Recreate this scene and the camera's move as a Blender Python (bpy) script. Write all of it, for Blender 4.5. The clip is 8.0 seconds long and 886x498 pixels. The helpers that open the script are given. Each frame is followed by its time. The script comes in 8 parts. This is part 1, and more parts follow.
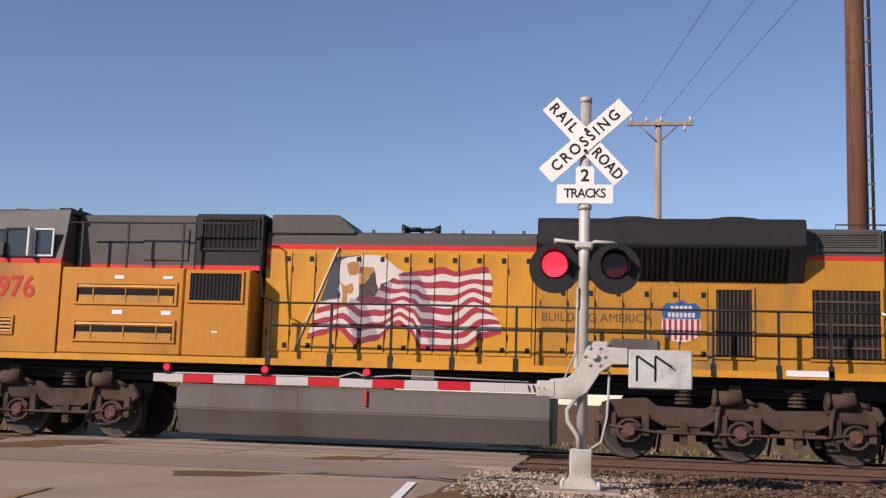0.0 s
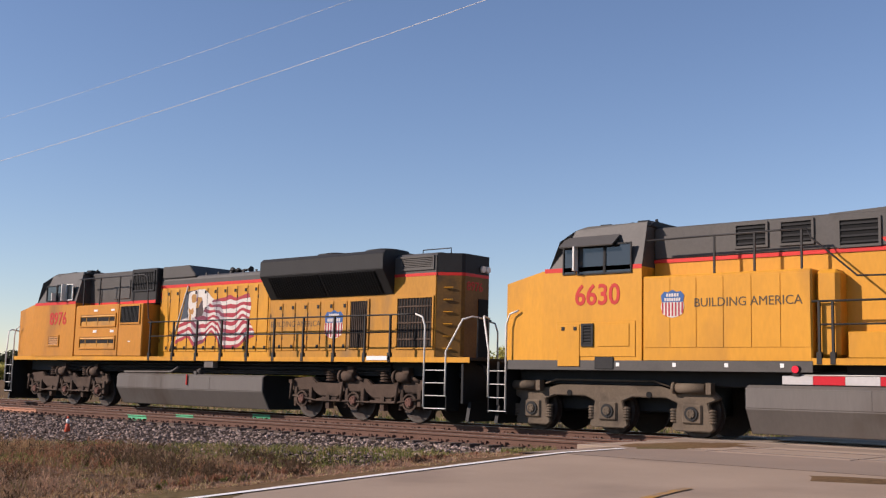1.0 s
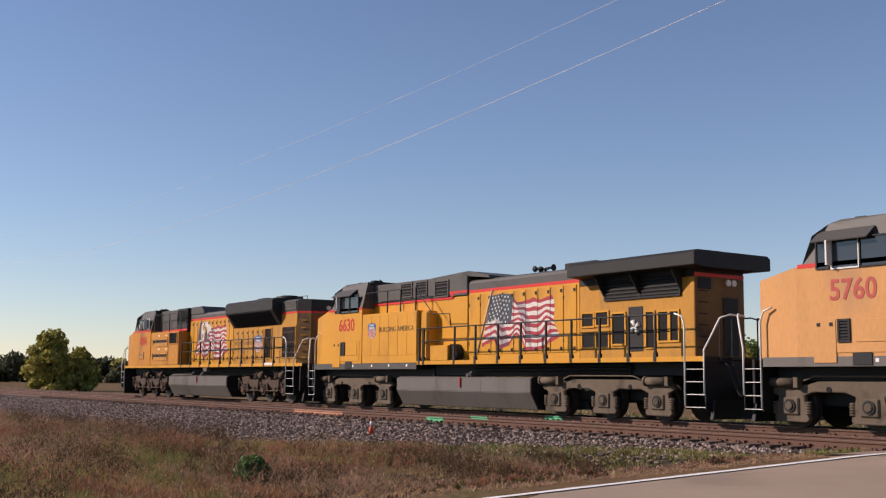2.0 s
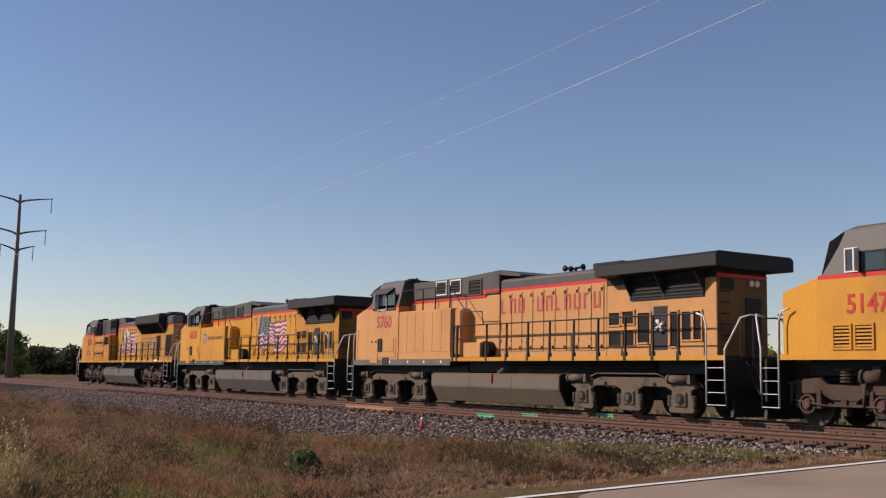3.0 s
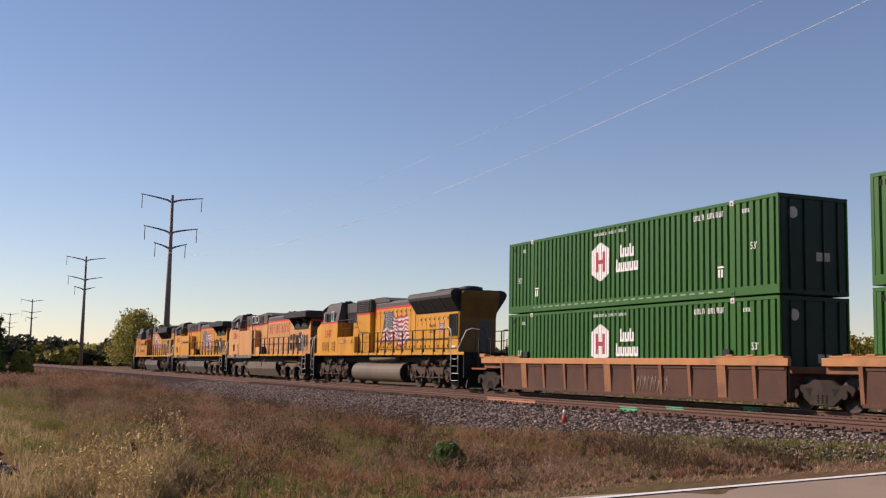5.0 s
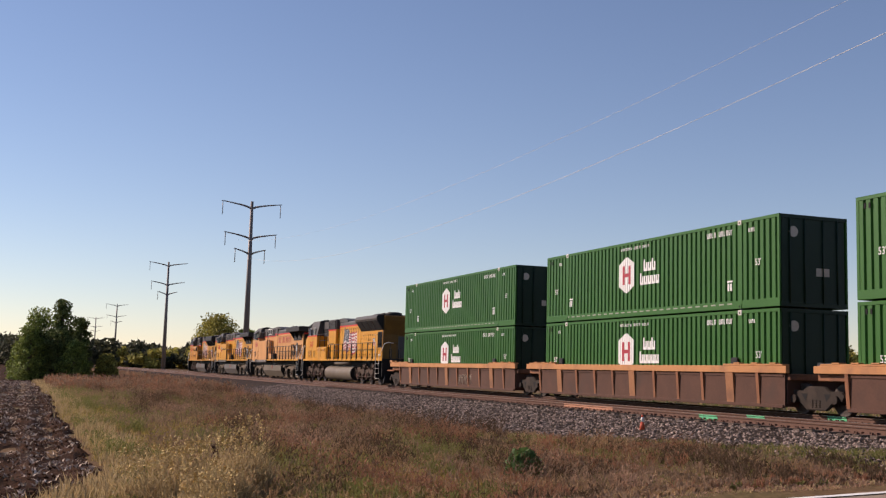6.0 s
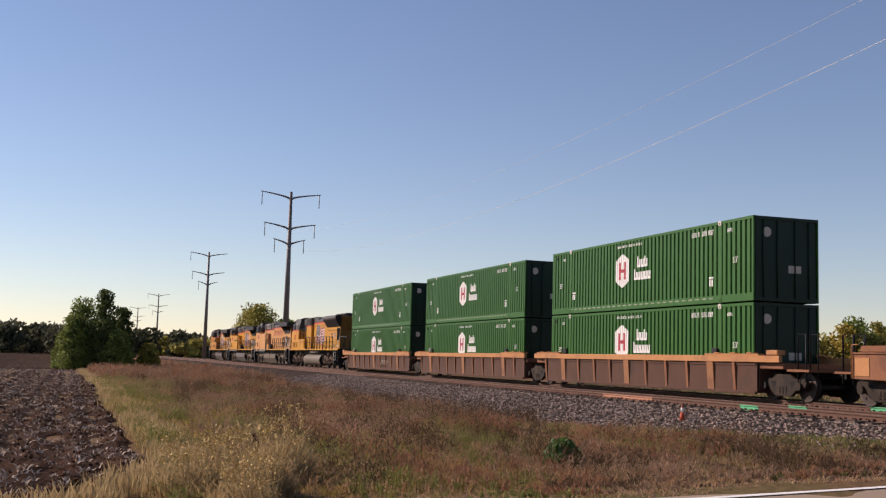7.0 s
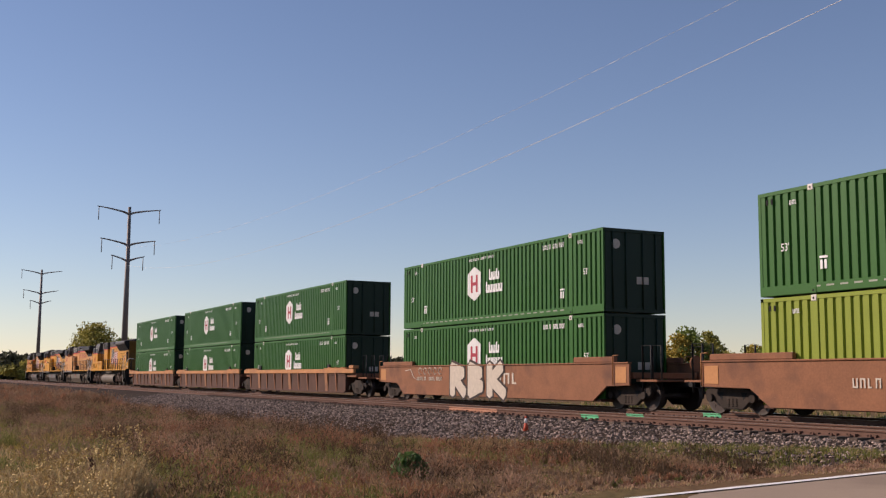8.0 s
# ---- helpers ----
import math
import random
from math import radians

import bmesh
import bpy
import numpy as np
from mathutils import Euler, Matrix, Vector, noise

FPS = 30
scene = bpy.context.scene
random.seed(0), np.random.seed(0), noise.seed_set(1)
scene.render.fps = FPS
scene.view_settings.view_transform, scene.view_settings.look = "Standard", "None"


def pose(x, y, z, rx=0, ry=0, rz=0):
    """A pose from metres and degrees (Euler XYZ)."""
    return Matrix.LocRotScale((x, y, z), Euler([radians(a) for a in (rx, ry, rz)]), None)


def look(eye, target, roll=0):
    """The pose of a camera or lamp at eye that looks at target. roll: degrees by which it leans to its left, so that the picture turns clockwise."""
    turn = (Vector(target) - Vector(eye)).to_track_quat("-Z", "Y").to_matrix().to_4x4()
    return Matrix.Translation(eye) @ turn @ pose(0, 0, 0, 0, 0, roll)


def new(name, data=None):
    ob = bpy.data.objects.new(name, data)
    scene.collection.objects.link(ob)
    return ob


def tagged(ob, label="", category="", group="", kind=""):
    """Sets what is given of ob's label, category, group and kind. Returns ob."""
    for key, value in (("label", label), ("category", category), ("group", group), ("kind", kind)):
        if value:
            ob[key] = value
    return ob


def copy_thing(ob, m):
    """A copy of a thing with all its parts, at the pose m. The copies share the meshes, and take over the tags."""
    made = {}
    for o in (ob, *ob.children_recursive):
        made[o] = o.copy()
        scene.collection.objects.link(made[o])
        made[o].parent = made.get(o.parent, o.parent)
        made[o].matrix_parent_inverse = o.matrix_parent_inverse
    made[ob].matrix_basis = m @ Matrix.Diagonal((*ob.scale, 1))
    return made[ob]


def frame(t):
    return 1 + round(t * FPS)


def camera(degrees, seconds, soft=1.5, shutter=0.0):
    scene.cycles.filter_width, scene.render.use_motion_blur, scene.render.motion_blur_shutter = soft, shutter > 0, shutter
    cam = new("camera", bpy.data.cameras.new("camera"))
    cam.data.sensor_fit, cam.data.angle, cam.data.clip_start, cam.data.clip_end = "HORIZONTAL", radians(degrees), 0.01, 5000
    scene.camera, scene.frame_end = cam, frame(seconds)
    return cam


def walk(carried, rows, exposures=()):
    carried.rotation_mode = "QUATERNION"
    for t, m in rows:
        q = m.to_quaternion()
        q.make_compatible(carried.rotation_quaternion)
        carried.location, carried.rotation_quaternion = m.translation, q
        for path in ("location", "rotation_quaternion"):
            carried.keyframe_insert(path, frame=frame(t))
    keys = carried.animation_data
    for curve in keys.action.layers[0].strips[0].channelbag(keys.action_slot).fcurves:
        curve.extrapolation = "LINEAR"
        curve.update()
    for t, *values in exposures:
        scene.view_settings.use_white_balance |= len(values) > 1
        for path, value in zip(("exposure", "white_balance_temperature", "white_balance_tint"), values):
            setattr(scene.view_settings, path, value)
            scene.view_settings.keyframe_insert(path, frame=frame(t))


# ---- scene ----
cam = camera(44.0, 8.0, soft=1.25)
EYE = (0.0, 0.0, 0.99)
# seconds, yaw to the left from +y, pitch up, lean: one stand, panned by hand
PATH = [
    (0.0, 8.87, 7.83, 1.82),
    (0.2, 17.16, 8.05, 1.53),
    (0.5, 26.99, 7.59, 1.3),
    (0.7, 33.07, 7.29, 1.41),
    (1.0, 40.59, 7.1, 1.41),
    (1.2, 44.62, 7.01, 0.73),
    (2.5, 57.91, 6.73, 1.15),
    (3.0, 58.15, 6.67, 1.14),
    (3.5, 57.88, 6.82, 0.95),
    (4.0, 58.88, 6.82, 0.52),
    (4.5, 61.32, 6.22, 0.7),
    (5.0, 65.46, 6.16, 1.07),
    (6.5, 70.49, 6.14, 1.58),
    (7.0, 71.47, 5.78, 1.59),
    (7.5, 71.14, 6.08, 1.48),
    (8.0, 63.38, 6.7, 0.34),
]


def gaze(yaw, pitch, lean):
    a, b = radians(yaw), radians(pitch)
    ahead = Vector((-math.sin(a) * math.cos(b), math.cos(a) * math.cos(b), math.sin(b)))
    return look(EYE, Vector(EYE) + ahead, lean)


walk(cam, [(t, gaze(y, p, r)) for t, y, p, r in PATH], [
    (0.0, 0.03, 6180, 23), (0.5, 0.08, 6210, 23), (1.0, 0.23, 6260, 22), (2.5, 0.01, 6420, 23), (3.0, -0.06, 6430, 23), (3.5, -0.06, 6450, 23),
    (4.5, 0.05, 6560, 26), (5.0, 0.11, 6590, 26), (6.5, 0.14, 6680, 26), (7.5, 0.1, 6680, 26), (8.0, 0.01, 6630, 26)])

# ---- world and sun ----
SUN_FROM = Vector((-1.29, -1.5, 1.12)).normalized()
SUN_EL = math.asin(SUN_FROM.z)
SUN_ROT = math.atan2(SUN_FROM.x, SUN_FROM.y)
world = bpy.data.worlds.new("world")
scene.world = world
world.use_nodes = True
wn = world.node_tree
sky = wn.nodes.new("ShaderNodeTexSky")
sky.sky_type = "NISHITA"
sky.sun_disc = False
sky.sun_elevation, sky.sun_rotation = SUN_EL, SUN_ROT
sky.air_density, sky.dust_density, sky.ozone_density = 1.0, 0.0, 2.3
back = wn.nodes["Background"]
back.inputs["Strength"].default_value = 0.097
wn.links.new(sky.outputs[0], back.inputs["Color"])
sun_data = bpy.data.lights.new("sun", "SUN")
sun_data.energy, sun_data.angle, sun_data.color = 4.7, radians(0.53), (1.0, 0.875, 0.71)
sun = new("sun", sun_data)
sun.matrix_world = look(SUN_FROM * 100, (0, 0, 0))

# ---- materials ----
def material(name, color, rough=0.6, metal=0.0, tint=0.12, scale=3.0, fine=40.0, bump=0.0, dirt=None, dirt_amount=0.0, spec=0.3, stretch=(1, 1, 1), piece=0.0):
    """A surface with grain at two scales; dirt is a second colour that gathers in its own patches."""
    m = bpy.data.materials.new(name)
    m.use_nodes = True
    nt = m.node_tree
    n, l = nt.nodes, nt.links
    b = n["Principled BSDF"]
    b.inputs["Roughness"].default_value, b.inputs["Metallic"].default_value = rough, metal
    b.inputs["Specular IOR Level"].default_value = spec
    co = n.new("ShaderNodeTexCoord")
    mp = n.new("ShaderNodeMapping")
    mp.inputs["Scale"].default_value = stretch
    l.new(co.outputs["Object"], mp.inputs["Vector"])
    big = n.new("ShaderNodeTexNoise")
    big.inputs["Scale"].default_value, big.inputs["Detail"].default_value = scale, 6
    small = n.new("ShaderNodeTexNoise")
    small.inputs["Scale"].default_value, small.inputs["Detail"].default_value = fine, 4
    for x in (big, small):
        l.new(mp.outputs[0], x.inputs["Vector"])
    add = n.new("ShaderNodeMath")
    add.operation = "ADD"
    l.new(big.outputs["Fac"], add.inputs[0])
    l.new(small.outputs["Fac"], add.inputs[1])
    rng = n.new("ShaderNodeMapRange")
    rng.inputs["From Min"].default_value, rng.inputs["From Max"].default_value = 0.6, 1.4
    rng.inputs["To Min"].default_value, rng.inputs["To Max"].default_value = 1 - tint, 1 + tint
    l.new(add.outputs[0], rng.inputs["Value"])
    value = rng.outputs[0]
    if piece:
        info = n.new("ShaderNodeObjectInfo")
        pr = n.new("ShaderNodeMapRange")
        pr.inputs["To Min"].default_value, pr.inputs["To Max"].default_value = 1 - piece, 1 + piece
        l.new(info.outputs["Random"], pr.inputs["Value"])
        mu = n.new("ShaderNodeMath")
        mu.operation = "MULTIPLY"
        l.new(value, mu.inputs[0])
        l.new(pr.outputs[0], mu.inputs[1])
        value = mu.outputs[0]
    mul = n.new("ShaderNodeVectorMath")
    mul.operation = "SCALE"
    mul.inputs[0].default_value = color
    l.new(value, mul.inputs["Scale"])
    out = mul.outputs[0]
    if dirt:
        dn = n.new("ShaderNodeTexNoise")
        dn.inputs["Scale"].default_value, dn.inputs["Detail"].default_value = scale * 0.6, 8
        off = n.new("ShaderNodeMapping")
        off.inputs["Location"].default_value = (7, 3, 5)
        l.new(mp.outputs[0], off.inputs["Vector"])
        l.new(off.outputs[0], dn.inputs["Vector"])
        dr = n.new("ShaderNodeMapRange")
        dr.inputs["From Min"].default_value, dr.inputs["From Max"].default_value = 0.62 - 0.3 * dirt_amount, 0.78 - 0.2 * dirt_amount
        dr.inputs["To Max"].default_value = min(1.0, 0.5 + dirt_amount)
        l.new(dn.outputs["Fac"], dr.inputs["Value"])
        mx = n.new("ShaderNodeMix")
        mx.data_type = "RGBA"
        l.new(dr.outputs[0], mx.inputs["Factor"])
        l.new(out, mx.inputs["A"])
        mx.inputs["B"].default_value = (*dirt, 1)
        out = mx.outputs["Result"]
    l.new(out, b.inputs["Base Color"])
    if bump:
        bp = n.new("ShaderNodeBump")
        bp.inputs["Strength"].default_value, bp.inputs["Distance"].default_value = 0.6, bump
        l.new(add.outputs[0], bp.inputs["Height"])
        l.new(bp.outputs[0], b.inputs["Normal"])
    return m


def glowing(name, color, strength):
    m = material(name, color, 0.3)
    b = m.node_tree.nodes["Principled BSDF"]
    b.inputs["Emission Color"].default_value, b.inputs["Emission Strength"].default_value = (*color, 1), strength
    return m


# ---- mesh helpers ----
def link(name, bm, mat):
    me = bpy.data.meshes.new(name)
    bm.normal_update()
    bm.to_mesh(me)
    bm.free()
    for m in mat if isinstance(mat, (list, tuple)) else [mat]:
        me.materials.append(m)
    return new(name, me)


def part(name, bm, mat, parent, label=""):
    ob = link(name, bm, mat)
    ob.parent = parent
    return tagged(ob, label)


def empty(name, label, category, group="", kind=""):
    ob = new(name)
    ob.empty_display_size = 0.2
    return tagged(ob, label, category, group, kind)


def boxes(*items, bevel=0.0):
    """A bmesh of boxes, each (x0, x1, y0, y1, z0, z1)."""
    bm = bmesh.new()
    for x0, x1, y0, y1, z0, z1 in items:
        add_box(bm, x0, x1, y0, y1, z0, z1)
    if bevel:
        bmesh.ops.bevel(bm, geom=bm.edges[:], offset=bevel, segments=1, affect="EDGES", clamp_overlap=True)
    return bm


def add_box(bm, x0, x1, y0, y1, z0, z1, mi=0):
    v = [bm.verts.new(c) for c in ((x0, y0, z0), (x1, y0, z0), (x1, y1, z0), (x0, y1, z0), (x0, y0, z1), (x1, y0, z1), (x1, y1, z1), (x0, y1, z1))]
    for f in ((3, 2, 1, 0), (4, 5, 6, 7), (0, 1, 5, 4), (1, 2, 6, 5), (2, 3, 7, 6), (3, 0, 4, 7)):
        bm.faces.new([v[i] for i in f]).material_index = mi


def add_prism(bm, profile, a, b, axis="x", mi=0):
    """A closed outline swept from a to b. axis x: outline in (y, z); y: in (x, z); z: in (x, y)."""
    def at(p, k):
        return {"x": (k, p[0], p[1]), "y": (p[0], k, p[1]), "z": (p[0], p[1], k)}[axis]
    lo, hi = [bm.verts.new(at(p, a)) for p in profile], [bm.verts.new(at(p, b)) for p in profile]
    n = len(profile)
    fs = [bm.faces.new(lo[::-1]), bm.faces.new(hi)]
    fs += [bm.faces.new((lo[i], lo[(i + 1) % n], hi[(i + 1) % n], hi[i])) for i in range(n)]
    for f in fs:
        f.material_index = mi
    bmesh.ops.recalc_face_normals(bm, faces=fs)


def prism(profile, a, b, axis="x", bevel=0.0):
    bm = bmesh.new()
    add_prism(bm, profile, a, b, axis)
    if bevel:
        bmesh.ops.bevel(bm, geom=bm.edges[:], offset=bevel, segments=2, affect="EDGES", clamp_overlap=True)
    return bm


def add_rod(bm, p, q, r, seg=8, r2=None, cap=True, mi=0):
    p, q = Vector(p), Vector(q)
    w = (q - p).normalized()
    u = w.orthogonal().normalized()
    v = w.cross(u)
    r2 = r if r2 is None else r2
    lo, hi = [], []
    for i in range(seg):
        a = 2 * math.pi * i / seg
        d = u * math.cos(a) + v * math.sin(a)
        lo.append(bm.verts.new(p + d * r))
        hi.append(bm.verts.new(q + d * r2))
    for i in range(seg):
        f = bm.faces.new((lo[i], lo[(i + 1) % seg], hi[(i + 1) % seg], hi[i]))
        f.smooth, f.material_index = seg > 6, mi
    if cap:
        bm.faces.new(lo[::-1]).material_index = mi
        bm.faces.new(hi).material_index = mi


def add_pipe(bm, pts, r, seg=6, mi=0):
    """A tube bent along the points, in one piece."""
    pts = [Vector(p) for p in pts]
    u, rings = None, []
    for i, p in enumerate(pts):
        w = (pts[min(i + 1, len(pts) - 1)] - pts[max(i - 1, 0)]).normalized()
        u = w.orthogonal().normalized() if u is None else (u - w * u.dot(w)).normalized()
        v = w.cross(u)
        rings.append([bm.verts.new(p + (u * math.cos(6.28319 * k / seg) + v * math.sin(6.28319 * k / seg)) * r) for k in range(seg)])
    for a, b in zip(rings, rings[1:]):
        for k in range(seg):
            f = bm.faces.new((a[k], a[(k + 1) % seg], b[(k + 1) % seg], b[k]))
            f.smooth, f.material_index = True, mi
    bm.faces.new(rings[0][::-1]).material_index = mi
    bm.faces.new(rings[-1]).material_index = mi


def rod(p, q, r, seg=10, r2=None):
    bm = bmesh.new()
    add_rod(bm, p, q, r, seg, r2)
    return bm


def pipe(pts, r, seg=6):
    bm = bmesh.new()
    add_pipe(bm, pts, r, seg)
    return bm


def ring_profile(cx, cz, r, n, a0=0.0, a1=2 * math.pi):
    full = abs(a1 - a0) > 6.28
    k = n if full else n - 1
    return [(cx + r * math.cos(a0 + (a1 - a0) * i / k), cz + r * math.sin(a0 + (a1 - a0) * i / k)) for i in range(n)]


def writing(name, text, size, m, mat, parent, label="", stretch=1.0, depth=0.004, align="CENTER", bold=0.0, span=0.0):
    """Letters as thin solid mesh, at the pose m, as a part of parent."""
    c = bpy.data.curves.new(name, "FONT")
    c.body, c.size, c.extrude, c.align_x, c.align_y, c.resolution_u = text, size, depth, align, "CENTER", 3
    c.offset = bold
    tmp = new("tmp", c)
    me = bpy.data.meshes.new_from_object(tmp.evaluated_get(bpy.context.evaluated_depsgraph_get()))
    if span:
        xs = [v.co.x for v in me.vertices]
        c.space_character = 1.0 + (span / stretch - (max(xs) - min(xs))) / (size * 0.62 * (len(text) - 1))
        bpy.context.view_layer.update()
        me = bpy.data.meshes.new_from_object(tmp.evaluated_get(bpy.context.evaluated_depsgraph_get()))
        xs = [v.co.x for v in me.vertices]
        me.transform(Matrix.Translation((-(max(xs) + min(xs)) / 2, 0, 0)))
    bpy.data.objects.remove(tmp)
    bpy.data.curves.remove(c)
    me.transform(m @ Matrix.Diagonal((stretch, 1, 1, 1)))
    me.materials.clear()
    me.materials.append(mat)
    me.name = name
    ob = new(name, me)
    ob.parent = parent
    return tagged(ob, label)


def facing(x, y, z):
    """The pose of writing on a wall that looks to -y."""
    return pose(x, y, z, 90, 0, 0)

YELLOW = material("armour_yellow_paint", (0.6, 0.275, 0.02), 0.42, tint=0.10, scale=0.9, fine=14, dirt=(0.27, 0.13, 0.035), dirt_amount=0.24, stretch=(1, 1, 0.35))
YELLOW_DULL = material("dull_orange_yellow_paint", (0.5, 0.205, 0.018), 0.5, tint=0.12, scale=1.1, fine=14, dirt=(0.2, 0.09, 0.027), dirt_amount=0.3, stretch=(1, 1, 0.4))
YELLOW_OLD = material("dusty_yellow_paint", (0.46, 0.21, 0.02), 0.6, tint=0.16, scale=1.6, fine=18, dirt=(0.2, 0.12, 0.05), dirt_amount=0.3, stretch=(1, 1, 0.35))
YELLOW_FADED = material("faded_peach_paint", (0.55, 0.27, 0.092), 0.65, tint=0.12, scale=1.1, fine=16, dirt=(0.36, 0.2, 0.1), dirt_amount=0.3, stretch=(1, 1, 0.4))
GREY = material("harbour_grey_paint", (0.082, 0.075, 0.067), 0.55, tint=0.14, scale=1.4, fine=20, dirt=(0.035, 0.031, 0.028), dirt_amount=0.2)
SOOT = material("sooty_dark_grey_paint", (0.02, 0.0195, 0.019), 0.65, tint=0.2, scale=2.0, fine=20)
BLACK = material("black_steel", (0.012, 0.012, 0.012), 0.6, tint=0.3, scale=3, fine=30)
DARK = material("dark_opening", (0.006, 0.006, 0.006), 0.8)
RED = material("red_stripe_paint", (0.6, 0.03, 0.02), 0.45, tint=0.12, scale=3)
FLAG_RED = material("flag_red_film", (0.36, 0.035, 0.05), 0.5, tint=0.15, scale=4)
FLAG_WHITE = material("flag_white_film", (0.62, 0.57, 0.51), 0.5, tint=0.14, scale=4, dirt=(0.4, 0.33, 0.25), dirt_amount=0.1)
FLAG_BLUE = material("flag_blue_film", (0.05, 0.062, 0.08), 0.5, tint=0.2, scale=4)
BLUE = material("emblem_blue", (0.03, 0.10, 0.28), 0.45)
EAGLE = material("eagle_brown_film", (0.4, 0.2, 0.05), 0.5, tint=0.35, scale=6)
WHITE = material("white_paint", (0.76, 0.75, 0.72), 0.45, tint=0.06, scale=5)
RAILING = material("sunlit_white_grab_iron", (0.7, 0.68, 0.62), 0.45, tint=0.08)
RAIL_DARK = material("dark_handrail_paint", (0.022, 0.02, 0.018), 0.5, tint=0.2)
TRUCK = material("dusty_truck_steel", (0.078, 0.052, 0.037), 0.9, tint=0.32, scale=3, fine=30, bump=0.004, dirt=(0.025, 0.017, 0.013), dirt_amount=0.35)
TRUCK_GREY = material("grey_truck_steel", (0.125, 0.095, 0.066), 0.85, tint=0.22, scale=3, fine=30, bump=0.004, dirt=(0.05, 0.038, 0.028), dirt_amount=0.32)
TANK = material("grey_fuel_tank_paint", (0.135, 0.12, 0.107), 0.5, tint=0.10, scale=1.2, fine=12, dirt=(0.08, 0.058, 0.043), dirt_amount=0.36, stretch=(1.4, 1, 0.25))
TANK_TAN = material("dusty_tan_fuel_tank_paint", (0.145, 0.116, 0.083), 0.6, tint=0.10, scale=1.2, fine=12, dirt=(0.11, 0.08, 0.055), dirt_amount=0.34, stretch=(1.4, 1, 0.25))
TRUCK_DARK = material("oily_dark_truck_steel", (0.034, 0.025, 0.019), 0.9, tint=0.35, scale=3, fine=30, dirt=(0.065, 0.045, 0.033), dirt_amount=0.2)
WHEEL = material("worn_wheel_steel", (0.06, 0.045, 0.038), 0.6, 0.4, tint=0.25, scale=6)
GLASS = material("cab_glass", (0.03, 0.035, 0.04), 0.06, tint=0.05, spec=0.8)
NUMBER_RED = material("number_red", (0.5, 0.03, 0.02), 0.5, tint=0.15, scale=6)
LETTER_DARK = material("lettering_dark_brown", (0.09, 0.06, 0.03), 0.5)
LETTER_RED = material("faded_lettering_red", (0.42, 0.07, 0.055), 0.55, tint=0.25, scale=7)
GREEN = material("container_green_paint", (0.024, 0.112, 0.013), 0.45, tint=0.10, scale=1.2, fine=25)
# far below GREEN: the shade on the container ends is put into this colour
GREEN_SHADED = material("container_end_shaded_green", (0.006, 0.023, 0.01), 0.55, tint=0.15, scale=1.5)
LIME = material("container_faded_lime_paint", (0.21, 0.26, 0.022), 0.5, tint=0.10, scale=1.2, fine=25)
RUST = material("rusty_brown_car_steel", (0.235, 0.098, 0.046), 0.75, tint=0.2, scale=1.6, fine=18, dirt=(0.11, 0.05, 0.032), dirt_amount=0.3, bump=0.003)
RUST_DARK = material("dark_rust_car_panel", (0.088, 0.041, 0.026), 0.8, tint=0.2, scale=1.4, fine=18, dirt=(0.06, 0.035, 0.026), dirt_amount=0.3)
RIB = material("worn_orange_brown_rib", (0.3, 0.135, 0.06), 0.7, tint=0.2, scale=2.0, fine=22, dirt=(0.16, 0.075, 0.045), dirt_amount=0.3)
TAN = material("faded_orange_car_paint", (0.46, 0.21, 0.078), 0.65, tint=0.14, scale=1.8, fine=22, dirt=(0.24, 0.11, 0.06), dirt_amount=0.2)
# rear-end yellow: soot stains, plus shade of the unlit side put into the colour
SHADED_SOOTY_YELLOW = material("shaded_sooty_yellow_paint", (0.17, 0.085, 0.016), 0.6, tint=0.3, scale=1.5, fine=18, dirt=(0.04, 0.03, 0.02), dirt_amount=0.35)
BEARING = material("rusty_bearing_cap", (0.13, 0.062, 0.046), 0.85, tint=0.3, scale=8)
RIM = material("scuffed_wheel_rim", (0.075, 0.062, 0.052), 0.6, 0.2, tint=0.4, scale=5)
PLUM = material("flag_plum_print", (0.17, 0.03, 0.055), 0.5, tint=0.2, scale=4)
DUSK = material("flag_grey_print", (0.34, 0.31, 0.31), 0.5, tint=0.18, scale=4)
FEATHER = material("dark_feather_print", (0.07, 0.045, 0.04), 0.5, tint=0.4, scale=6)
TAPE = material("dull_reflective_tape", (0.3, 0.32, 0.25), 0.6)
CHALK = material("pale_spray_paint", (0.52, 0.45, 0.36), 0.7, tint=0.2, scale=6)
SPRAY_DARK = material("dark_spray_outline", (0.05, 0.035, 0.03), 0.7)


# ---- the train: local x along the track, y across it (minus: the lit side), z above the rail ----
TRACK, TRACK2 = 22.67, 18.40
SPEED, SLOW = 23.99, 0.1491
rolling, turning = [], []


def run(t):
    return -SPEED * t + SLOW * t * t / 2


